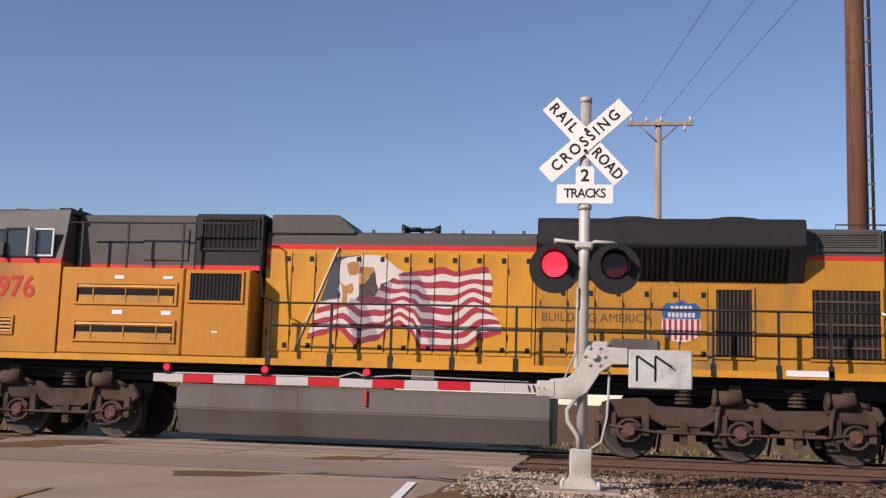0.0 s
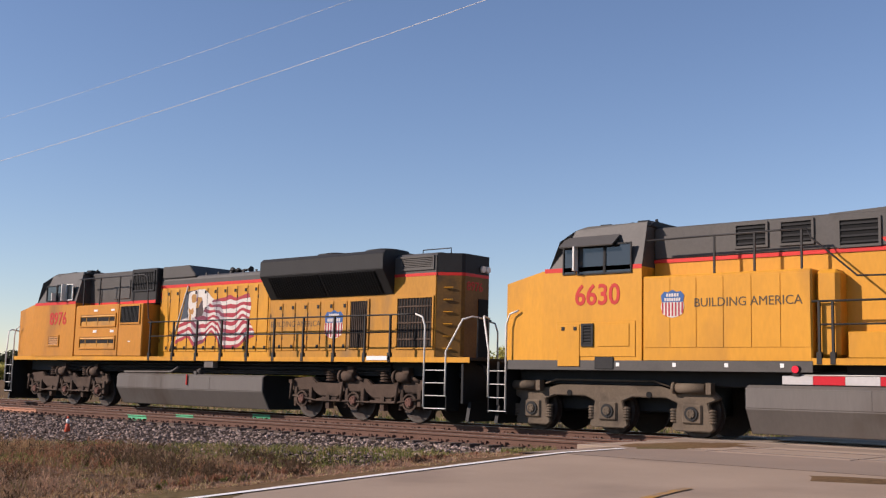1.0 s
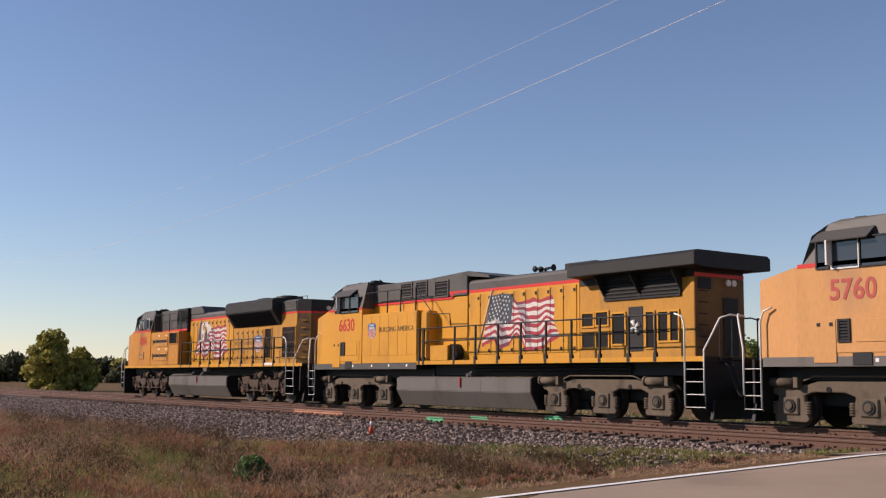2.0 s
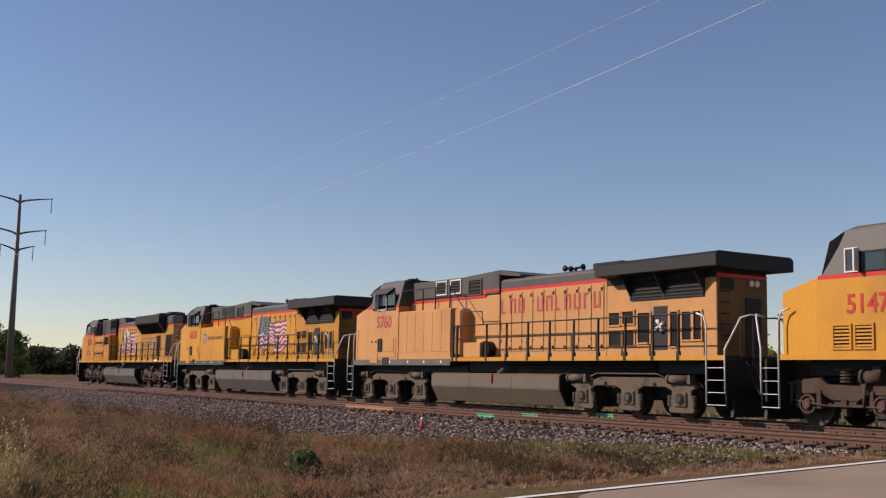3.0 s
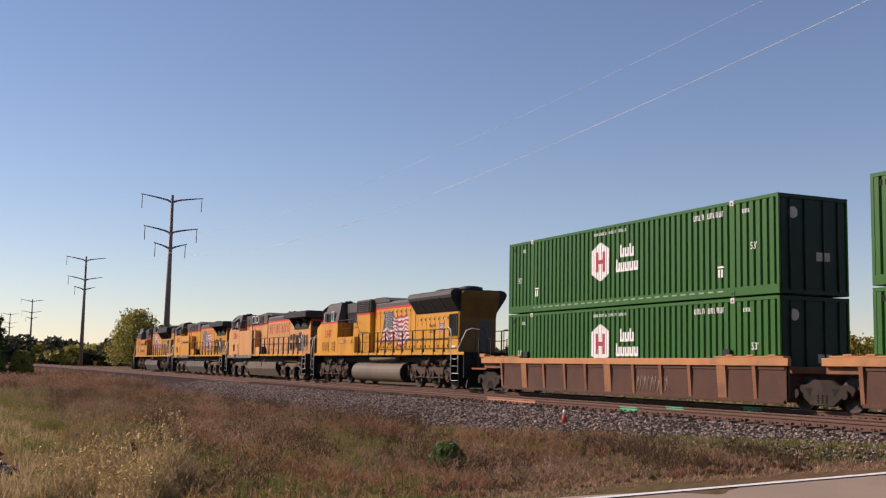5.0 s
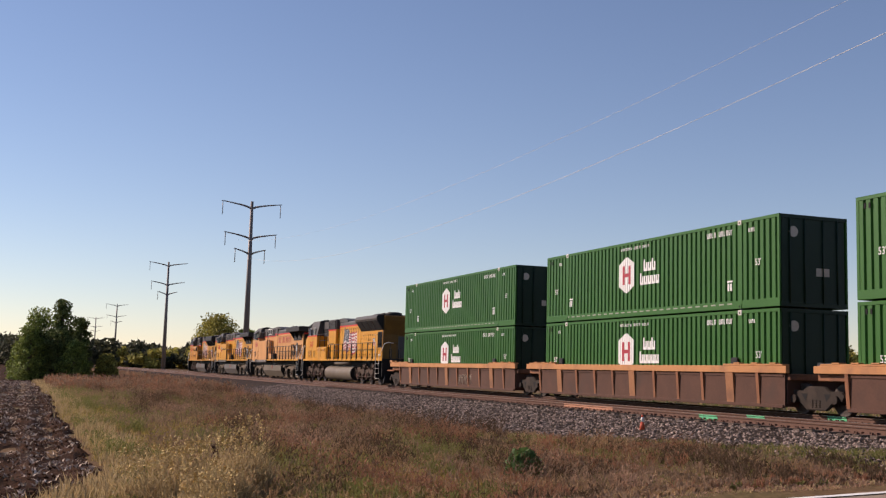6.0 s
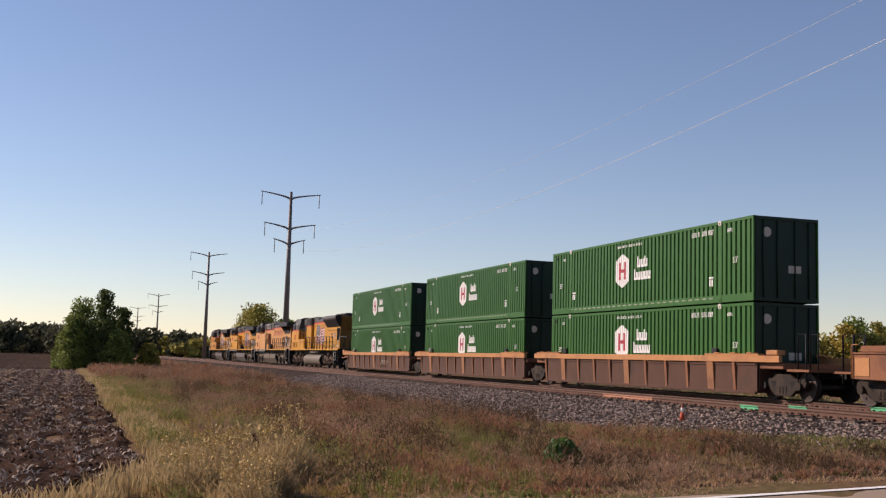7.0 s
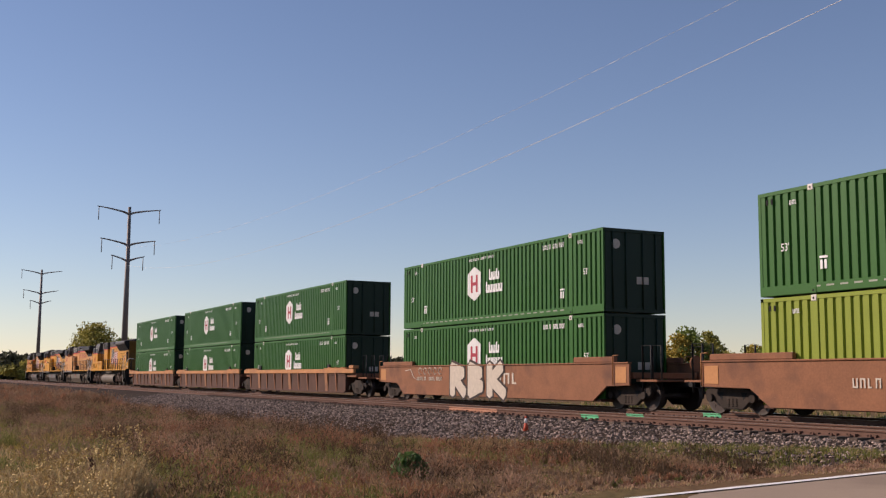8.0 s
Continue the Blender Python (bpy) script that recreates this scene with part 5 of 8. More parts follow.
    part("logo_mark", boxes((xc - 0.3, xc - 0.14, y - 0.003, y, zc - 0.36, zc + 0.36), (xc + 0.14, xc + 0.3, y - 0.003, y, zc - 0.36, zc + 0.36), (xc - 0.14, xc + 0.14, y - 0.003, y, zc - 0.07, zc + 0.07)), FLAG_RED, logo)
    bm = bmesh.new()
    for row, n, w in ((0.26, 3, 0.86), (-0.24, 5, 1.36)):
        for i in range(n):
            x = 7.95 + (1.36 - w) / 2 + w * i / n
            tall = i == 0 or (row > 0 and i == 2)
            zz = zc + row
            add_box(bm, x, x + w / n * 0.3, y, y + 0.02, zz - 0.2, zz + (0.24 if tall else 0.12))
            add_box(bm, x + w / n * 0.55, x + w / n * 0.85, y, y + 0.02, zz - 0.2, zz + 0.12)
            add_box(bm, x + w / n * 0.3, x + w / n * 0.55, y, y + 0.02, zz - 0.2, zz - 0.1)
    part("logo_lettering", bm, WHITE, e, "white company lettering in two rows")
    for k, (x0, x1, z, h, w) in enumerate(((6.5, 8.6, 2.62, 0.1, (7, 4, 4)), (12.3, 13.8, 2.55, 0.17, (4, 6)), (14.6, 15.0, 2.52, 0.12, (3,)), (1.2, 1.5, 2.5, 0.12, (3,)))):
        word_bars(e, "marking", x0, x1, z, h, y + 0.003, WHITE, w)
    for x in (1.0, 15.1):
        writing("length_mark", "53'", 0.3, facing(x, y, 1.3 if x < 5 else 1.45), WHITE, e, stretch=0.9)
    for x in (2.35, 13.6):
        bm = boxes((x - 0.14, x + 0.14, y, y + 0.02, 0.9, 0.96), (x - 0.12, x - 0.04, y, y + 0.02, 0.62, 0.86), (x + 0.02, x + 0.1, y, y + 0.02, 0.62, 0.86))
        part("marking", bm, WHITE, e)
    for x in (0.32, 0.5):
        part("vent", boxes((x, x + 0.07, y + 0.003, y + 0.02, H - 0.35, H - 0.2)), DARK, e)
    return e


# ---- well cars ----
def truck_car(parent, cx):
    t = part("truck", boxes((cx - 0.25, cx + 0.25, -1.05, 1.05, 0.42, 0.72), bevel=0.03), TRUCK_DARK, parent, "two-axle truck with cast side frames")
    line = [(-1.22, 0.58), (-1.1, 0.72), (-0.6, 0.7), (-0.35, 0.84), (0.35, 0.84), (0.6, 0.7), (1.1, 0.72), (1.22, 0.58), (1.1, 0.4), (0.72, 0.36), (0.42, 0.14), (-0.42, 0.14), (-0.72, 0.36), (-1.1, 0.4)]
    for s in (-1, 1):
        part("side_frame", prism([(cx + x, z) for x, z in line], s * 0.97, s * 1.1, "y", 0.025), TRUCK_DARK, t)
        bm = bmesh.new()
        for d in (-0.5, 0.5):
            add_prism(bm, [(cx + d - 0.14, 0.62), (cx + d + 0.14, 0.62), (cx + d * 0.9, 0.4)], s * 1.1, s * 1.104, "y")
        part("frame_hole", bm, DARK, t)
        for d in (-0.16, 0.0, 0.16):
            part("coil_spring", coil(cx + d, s * 1.06, 0.22, 0.46, 0.07, 4), TRUCK_DARK, t)
        for d in (-0.89, 0.89):
            bm = rod((cx + d, s * 1.08, 0.46), (cx + d, s * 1.2, 0.46), 0.12, 12)
            part("bearing", bm, TRUCK_DARK, t)
    for d in (-0.89, 0.89):
        wheelset(t, cx + d, 0.46)


def end_platform(parent, x0, x1, z, mat):
    p = part("end_platform", boxes((x0, x1, -1.3, 1.3, z - 0.2, z), bevel=0.02), mat, parent)
    return p


def well_ribbed(c, first, last):
    """One well of the three-well set: tan top chord, rusty panels between upright ribs. c: where its container starts."""
    e = empty("well_car", "rust-brown ribbed well car with a faded orange top chord", "railcar", "well cars")
    a, b = (-2.15 if first else -1.65), (17.75 if last else 16.62)
    top = 1.42
    for s in (-1, 1):
        S = lambda p, q: tuple(sorted((s * p, s * q)))
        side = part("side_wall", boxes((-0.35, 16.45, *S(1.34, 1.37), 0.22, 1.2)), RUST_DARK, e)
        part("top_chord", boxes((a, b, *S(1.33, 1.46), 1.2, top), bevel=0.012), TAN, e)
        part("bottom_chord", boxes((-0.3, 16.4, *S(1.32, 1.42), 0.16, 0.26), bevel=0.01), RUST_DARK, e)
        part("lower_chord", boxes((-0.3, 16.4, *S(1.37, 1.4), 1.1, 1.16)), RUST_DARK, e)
        for k, x in enumerate((-0.3, 1.6, 3.15, 4.7, 6.15, 7.6, 9.15, 10.7, 12.2, 13.75, 15.2)):
            wide = k in (1, 5, 9)
            w = 0.2 if wide else 0.07
            bm = bmesh.new()
            add_prism(bm, [(s * 1.37, 0.24), (s * 1.39, 0.24), (s * 1.46, 1.2), (s * 1.37, 1.2)], x - w, x + w, "x")
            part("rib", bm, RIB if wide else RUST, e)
        for x0, x1 in ((a + 0.25, 1.2), (13.4, min(b - 0.2, 16.6))):
            bm = boxes((x0, x1, *S(1.18, 1.44), top + 0.004, top + 0.06), bevel=0.008)
            for i in range(3):
                x = x0 + (x1 - x0) * (0.2 + 0.3 * i)
                add_box(bm, x, x + 0.3, *S(1.2, 1.46), top + 0.06, top + 0.1)
            part("guide_plate", bm, TAN, e)
        for x in (1.7, 14.0):
            part("lock_casting", boxes((x - 0.25, x + 0.12, *S(1.31, 1.4), top + 0.004, top + 0.26), bevel=0.03), BLACK, e)
    for x0, x1 in ((a, -0.35), (16.45, b)):
        end_platform(e, x0, x1, 1.19, RUST)
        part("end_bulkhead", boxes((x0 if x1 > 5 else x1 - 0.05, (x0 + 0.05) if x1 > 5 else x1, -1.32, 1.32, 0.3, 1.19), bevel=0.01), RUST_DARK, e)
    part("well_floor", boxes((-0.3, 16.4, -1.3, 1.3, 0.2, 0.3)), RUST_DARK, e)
    if first:
        truck_car(e, -1.95)
        part("brake_platform", boxes((-3.6, -2.15, -1.2, 1.2, 0.92, 1.0), bevel=0.01), RUST, e)
        part("end_box", boxes((-2.4, -1.9, -1.42, -1.1, 1.44, 1.6), bevel=0.02), TAN, e)
        for y in (-1.1, -0.5, 0.5):
            part("end_ladder", pipe([(-3.5, y, 1.0), (-3.5, y, 2.3), (-3.1, y, 2.3), (-3.1, y, 1.0)], 0.025), BLACK, e)
        part("coupler", boxes((-3.9, -2.2, -0.14, 0.14, 0.72, 0.96), bevel=0.03), BLACK, e)
    if not last:
        truck_car(e, 17.5)
    else:
        truck_car(e, 17.45)
        part("brake_platform", boxes((17.75, 18.9, -1.2, 1.2, 0.92, 1.0), bevel=0.01), RUST, e)
        part("end_box", boxes((17.0, 17.6, -1.42, -1.1, 1.44, 1.6), bevel=0.02), TAN, e)
        for y in (-1.15, -0.7):
            part("end_ladder", pipe([(18.3, y, 0.6), (18.3, y, 2.1), (18.7, y, 2.1), (18.7, y, 0.6)], 0.025), BLACK, e)
        part("coupler", boxes((17.8, 19.9, -0.14, 0.14, 0.72, 0.96), bevel=0.03), BLACK, e)
    if first:
        bm = bmesh.new()
        for i in range(9):
            x = 9.3 + i * 0.2
            add_pipe(bm, [(x, -1.376, 0.35), (x + 0.1, -1.376, 0.85), (x + 0.2, -1.376, 0.4 + 0.3 * (i % 2))], 0.014, 4)
        part("graffiti", bm, CHALK, e, "thin pale spray-paint scrawl")
    rolling.append((e, c))


def fat_letter(bm, strokes, x, z, sx, sz, w, y):
    for i, ((x0, z0), (x1, z1)) in enumerate(strokes):
        y -= 0.0015
        a, b = Vector((x + x0 * sx, 0, z + z0 * sz)), Vector((x + x1 * sx, 0, z + z1 * sz))
        d = (b - a).normalized()
        n = Vector((-d.z, 0, d.x)) * w
        q = [a - d * w * 0.5 + n, a - d * w * 0.9, a - d * w * 0.5 - n, b + d * w * 0.5 - n, b + d * w * 0.9, b + d * w * 0.5 + n]
        vs = [bm.verts.new((v.x, y, v.z)) for v in q]
        f = bm.faces.new(vs)
        f.normal_update()
        if f.normal.y > 0:
            f.normal_flip()


def well_smooth(c, tagged_side):
    """A single well car with plain sheet sides that rise over the trucks. c: where its container starts."""
    e = empty("well_car", "rusty brown smooth-sided well car" + (" covered in pale graffiti" if tagged_side else " with white reporting marks"), "railcar", "well cars")
    line = [(-2.35, 0.78), (-2.35, 1.48), (17.75, 1.48), (17.75, 0.78), (16.5, 0.74), (15.7, 0.26), (0.45, 0.26), (-0.35, 0.74)]
    for s in (-1, 1):
        S = lambda p, q: tuple(sorted((s * p, s * q)))
        side = part("side_wall", prism(line, *S(1.38, 1.46), "y", 0.01), RUST, e)
        part("lower_band", prism([(0.0, 0.52), (0.45, 0.25), (15.7, 0.25), (16.15, 0.52)], *S(1.46, 1.474), "y"), RUST, side)
        part("top_flange", boxes((-2.35, 17.75, *S(1.34, 1.5), 1.48, 1.53), bevel=0.01), RUST, e)
        for x0, x1 in ((-2.0, 1.3), (14.5, 16.9)):
            part("guide_box", boxes((x0, x1, *S(1.3, 1.45), 1.534, 1.72), bevel=0.02), RUST, e)
        for x0, x1 in ((-2.3, -1.5), (16.9, 17.7)):
            part("end_pocket", boxes((x0 + 0.1, x1 - 0.1, *S(1.46, 1.475), 0.86, 1.38), bevel=0.01), TAN, e)
            part("grab_iron", pipe([(x0, s * 1.5, 0.8), (x0, s * 1.5, 1.75), (x0 + 0.3, s * 1.5, 1.75)], 0.02), TAN, e)
    for x0, x1 in ((-2.35, -0.4), (16.55, 17.75)):
        end_platform(e, x0, x1, 1.2, RUST)
    part("well_floor", boxes((0.1, 16.0, -1.36, 1.36, 0.22, 0.3)), RUST_DARK, e)
    for x, d in ((-2.35, -1), (17.75, 1)):
        part("brake_platform", boxes((min(x, x + d * 1.1), max(x, x + d * 1.1), -1.2, 1.2, 0.9, 0.97), bevel=0.01), RUST, e)
        for y in (-1.15, -0.75, 0.9):
            part("end_ladder", pipe([(x + d * 0.3, y, 0.6), (x + d * 0.3, y, 2.05), (x + d * 0.75, y, 2.05), (x + d * 0.75, y, 0.6)], 0.028), BLACK, e)
        part("coupler", boxes((min(x, x + d * 1.9), max(x, x + d * 1.9), -0.14, 0.14, 0.72, 0.96), bevel=0.03), BLACK, e)
        part("brake_wheel", prism(ring_profile(0.5, 1.5, 0.25, 16), x + d * 0.9, x + d * 0.94, "x"), RUST, e)
    truck_car(e, -1.45)
    truck_car(e, 17.2)
    y = -1.48
    if tagged_side:
        strokes = {"R": [((0, 0), (0, 1)), ((0, 1), (0.6, 0.8)), ((0.6, 0.8), (0.1, 0.5)), ((0.2, 0.5), (0.7, 0))],
                   "B": [((0, 0), (0, 1)), ((0, 1), (0.55, 0.8)), ((0.55, 0.8), (0.1, 0.52)), ((0.1, 0.5), (0.6, 0.25)), ((0.6, 0.25), (0, 0))],
                   "K": [((0, 0), (0, 1)), ((0.05, 0.5), (0.6, 1)), ((0.1, 0.5), (0.75, 0))]}
        for i, k in enumerate("RBK"):
            out, inn = bmesh.new(), bmesh.new()
            fat_letter(out, strokes[k], 5.4 + i * 1.6, 0.42, 1.45, 0.98, 0.33, y)
            fat_letter(inn, strokes[k], 5.4 + i * 1.6, 0.42, 1.45, 0.98, 0.235, y - 0.012)
            g = part("graffiti_letter", out, SPRAY_DARK, e, "pale bubble graffiti letter with a dark outline")
            part("graffiti_fill", inn, CHALK, g)
        bm = bmesh.new()
        for i in range(5):
            x = 2.2 + i * 0.5
            add_pipe(bm, [(x + 0.17 * math.cos(k * 0.9), y + 0.01, 1.28 + 0.15 * math.sin(k * 0.9)) for k in range(7)], 0.02, 4)
        add_pipe(bm, [(0.6, y + 0.01, 1.3), (1.2, y + 0.01, 1.35), (1.5, y + 0.01, 1.0), (1.9, y + 0.01, 0.9)], 0.02, 4)
        part("graffiti", bm, CHALK, e)
        word_bars(e, "reporting_mark", 1.9, 4.5, 0.95, 0.16, y + 0.005, CHALK, (4, 6))
        word_bars(e, "company_lettering", 9.0, 10.9, 0.98, 0.42, y + 0.005, CHALK, (3,))
    else:
        word_bars(e, "reporting_mark", 3.3, 4.25, 0.92, 0.24, y + 0.005, CHALK, (4,))
        word_bars(e, "reporting_mark", 4.5, 5.9, 0.92, 0.24, y + 0.005, CHALK, (6,))
    rolling.append((e, c))


loco_lead()
loco_ge(7.86, YELLOW, "6630", False, "yellow and grey diesel locomotive, flag mural, square radiator wing")
loco_ge(30.36, YELLOW_FADED, "5760", True, "sun-faded peach and grey diesel locomotive with red lettering")
loco_last()
STACKS = (77.93, 97.45, 116.94, 140.46, 164.07)
well_ribbed(STACKS[0], True, False)
well_ribbed(STACKS[1], False, False)
well_ribbed(STACKS[2], False, True)
well_smooth(STACKS[3], True)
well_smooth(STACKS[4], False)
box_green = container(GREEN, "green corrugated 53-foot container with a white hexagon logo")
box_lime = container(LIME, "faded lime-green corrugated 53-foot container in the lower tier")
for i, c in enumerate(STACKS):
    for tier in (0, 1):
        if i == 0 and tier == 1:
            b = box_green
        elif i == 4 and tier == 0:
            b = box_lime
        else:
            b = copy_thing(box_green, pose(0, 0, 0))
        rolling.append((b, (c, 0.305 + 2.92 * tier)))


# ---- the place ----
def ground_z(x, y):
    """Height of the soil: low verge and field, a bank up to the tracks, a rise to the crossing."""
    base = -0.78
    if y > 29:
        base = max(-0.9, -0.28 - 0.12 * (y - 29))
    left, right = road_side(y, -1) - 0.6, road_side(y, 1) + 0.6
    d = max(left - x, x - right, 0.0)
    k = max(0.0, 1 - d / 3.2)
    k = k * k * (3 - 2 * k)
    h = base * (1 - k) + (road_z(y) - 0.03) * k
    if x > right:
        r = min(1.0, max(0.0, (y - 3) / 9)) * math.exp(-max(0.0, x - 4) / 12)
        h = max(h, base * (1 - r) + 0.02 * r) if y < 16 else h
    return h


def road_z(y):
    return -0.42 + 0.42 * min(1.0, max(0.0, (y + 1) / 15.0)) if y < 26 else -0.02 * (y - 26)


def road_side(y, s):
    return -5.0 - 0.075 * y + s * 3.75


GRASS_GROUND = material("dry_grass_ground", (0.16, 0.1, 0.052), 0.95, tint=0.4, scale=0.35, fine=9, bump=0.05, dirt=(0.1, 0.1, 0.035), dirt_amount=0.3, spec=0.05)
SOIL = material("tilled_dark_soil", (0.052, 0.025, 0.013), 0.95, tint=0.6, scale=2.2, fine=16, bump=0.08, dirt=(0.085, 0.045, 0.026), dirt_amount=0.2, spec=0.05)
BALLAST = material("ballast_bed", (0.055, 0.04, 0.032), 0.95, tint=0.5, scale=5, fine=22, bump=0.04, dirt=(0.06, 0.045, 0.04), dirt_amount=0.25, spec=0.05)
ASPHALT = material("worn_road_asphalt", (0.335, 0.25, 0.178), 0.9, tint=0.14, scale=0.7, fine=60, bump=0.004, dirt=(0.22, 0.16, 0.115), dirt_amount=0.3)
ASPHALT_NEW = material("crossing_asphalt", (0.265, 0.2, 0.15), 0.9, tint=0.12, scale=0.9, fine=60, bump=0.004, dirt=(0.33, 0.25, 0.185), dirt_amount=0.2)
CONCRETE = material("crossing_panel_concrete", (0.34, 0.262, 0.195), 0.9, tint=0.14, scale=1.0, fine=40, bump=0.003, piece=0.1)
LINE = material("road_marking_white", (0.84, 0.82, 0.76), 0.8, tint=0.1, scale=3, fine=30)
LINE_YELLOW = material("worn_yellow_marking", (0.42, 0.22, 0.04), 0.85, tint=0.3, scale=4, dirt=(0.2, 0.165, 0.14), dirt_amount=0.5)
RAIL = material("rusty_rail_web", (0.12, 0.062, 0.042), 0.8, tint=0.2, scale=4, fine=30)
RAIL_TOP = material("polished_rail_head", (0.42, 0.38, 0.34), 0.3, 0.9, tint=0.1)
TIE = material("weathered_tie_wood", (0.10, 0.072, 0.055), 0.9, tint=0.35, scale=4, fine=30, bump=0.01, piece=0.25, stretch=(6, 1, 6))
PAINT_GREEN = material("green_survey_paint", (0.09, 0.4, 0.2), 0.7, tint=0.2, scale=8)
PAINT_ORANGE = material("faded_orange_survey_paint", (0.42, 0.2, 0.12), 0.7, tint=0.3, scale=8)
STONE = material("ballast_stone", (0.245, 0.182, 0.148), 0.9, tint=0.55, scale=3.1, fine=9)
GRAVEL = material("pale_gravel", (0.23, 0.19, 0.15), 0.95, tint=0.4, scale=6, fine=30, bump=0.02)


def heights(name, xs, ys, f, mat, kind="structure", label="", category=""):
    verts = [(x, y, f(x, y)) for y in ys for x in xs]
    n = len(xs)
    faces = [(j * n + i, j * n + i + 1, (j + 1) * n + i + 1, (j + 1) * n + i) for j in range(len(ys) - 1) for i in range(n - 1)]
    me = bpy.data.meshes.new(name)
    me.from_pydata(verts, [], faces)
    me.polygons.foreach_set("use_smooth", [True] * len(faces))
    me.materials.append(mat)
    return tagged(new(name, me), label, category, "", kind)


def spread(near, far, n):
    return [far * (i / n) ** 3 + near * (i / n) for i in range(1, n + 1)]


def bumpy(x, y):
    w = 1.0 if -90 < x < 20 and -20 < y < 30 else 0.0
    return ground_z(x, y) + w * 0.07 * noise.noise((x * 0.35, y * 0.35, 0)) + w * 0.03 * noise.noise((x * 1.3, y * 1.3, 4))


fine_x = [-90 + i * 0.75 for i in range(150)]
gx = [-90 - d for d in spread(4, 2400, 22)][::-1] + fine_x + [22.5 + d for d in spread(4, 2400, 16)]
gy = [-20 - d for d in spread(3, 2400, 16)][::-1] + [-20 + i * 0.6 for i in range(87)] + [32.2 + d for d in spread(4, 2400, 18)]
heights("ground", gx, gy, bumpy, GRASS_GROUND, label="dry grassy ground beside the railway", category="ground")


def field_edge(x):
    mean = 1.2 - 0.0148 * max(0.0, -60 - x) - 0.45 * max(0.0, x + 17) ** 1.0
    return max(mean, -6.0) + 0.1 * math.sin(x * 0.21) + 0.35 * noise.noise((x * 0.45, 0.0, 9.0)) + 0.2 * noise.noise((x * 1.7, 0.0, 4.0))


def furrow(x, y):
    return bumpy(x, min(y, field_edge(x))) + 0.04 + 0.09 * noise.noise((x * 1.4, y * 2.4, 2)) + 0.05 * noise.noise((x * 4.3, y * 4.7, 5)) + 0.035 * math.sin(y * 8.2 + 0.6 * noise.noise((x * 0.3, y, 1)))


def field_point(x, v):
    return field_edge(x) - v


fx = [-5.6 - i * 0.45 for i in range(109)] + [-54.65 - d for d in spread(1.2, 700, 30)]
fx = fx[::-1]
fv = [0] + [0.18 * i for i in range(1, 75)] + [13.4 + d for d in spread(2, 600, 14)]
verts = [(x, field_point(x, v), furrow(x, field_point(x, v)) if v > 0 else bumpy(x, field_point(x, v)) - 0.02) for v in fv for x in fx]
n = len(fx)
faces = [(j * n + i + 1, j * n + i, (j + 1) * n + i, (j + 1) * n + i + 1) for j in range(len(fv) - 1) for i in range(n - 1)]
me = bpy.data.meshes.new("tilled_field")
me.from_pydata(verts, [], [f[::-1] for f in faces])
me.materials.append(SOIL)
tagged(new("tilled_field", me), "dark tilled crop field with pale stubble", "field", "", "structure")

# ballast bed
bx = [-420 + i * 10 for i in range(33)] + [-100 + i * 0.5 for i in range(240)] + [20 + i * 10 for i in range(20)]


def bed_line(x):
    near = 15.5 if x > -15 else 15.5 - min(3.6, (-15 - x) * 0.25)
    return [(near - 0.9, -0.85), (near, -0.22 - 0.13 * (16.6 - near)), (16.6, -0.27), (17.0, -0.22), (19.8, -0.22), (20.2, -0.27), (21.0, -0.26), (21.3, -0.22), (24.1, -0.22), (25.4, -0.3), (28.0, -0.75), (28.8, -1.2)]


m = len(bed_line(0))
verts = []
for x in bx:
    for y, z in bed_line(x):
        on_road = road_side(y, -1) - 1.2 < x < road_side(y, 1) + 1.2
        verts.append((x, y, z + (0.04 * noise.noise((x * 2.1, y * 2.1, 6)) if not on_road else -0.12)))
faces = [(i * m + j, (i + 1) * m + j, (i + 1) * m + j + 1, i * m + j + 1) for i in range(len(bx) - 1) for j in range(m - 1)]
me = bpy.data.meshes.new("ballast_bed")
me.from_pydata(verts, [], faces)
me.materials.append(BALLAST)
tagged(new("ballast_bed", me), "grey crushed-stone ballast under two tracks", "ballast", "", "structure")


def pebbles(name, count, place, smin, smax, mat, label):
    """Loose angular stones, joined: past counting."""
    rng = random.Random(5)
    base = [Vector(v) for v in ((1, 0, 0), (-1, 0, 0), (0, 1, 0), (0, -1, 0), (0, 0, 1), (0, 0, -1))]
    tri = ((0, 2, 4), (2, 1, 4), (1, 3, 4), (3, 0, 4), (2, 0, 5), (1, 2, 5), (3, 1, 5), (0, 3, 5))
    verts, faces = [], []
    for _ in range(count):
        x, y, z = place(rng)
        s = rng.uniform(smin, smax)
        a = rng.uniform(0, 6.28)
        c, d = math.cos(a), math.sin(a)
        k = len(verts)
        for v in base:
            w = Vector((v.x * s * rng.uniform(0.7, 1.3), v.y * s * rng.uniform(0.7, 1.3), v.z * s * rng.uniform(0.5, 0.9) + rng.uniform(-0.2, 0.2) * s))
            verts.append((x + w.x * c - w.y * d, y + w.x * d + w.y * c, z + w.z))
        faces += [(k + p, k + q, k + r) for p, q, r in tri]
    me = bpy.data.meshes.new(name)
    me.from_pydata(verts, [], faces)
    me.materials.append(mat)
    return tagged(new(name, me), label, "stones", "", "stuff")


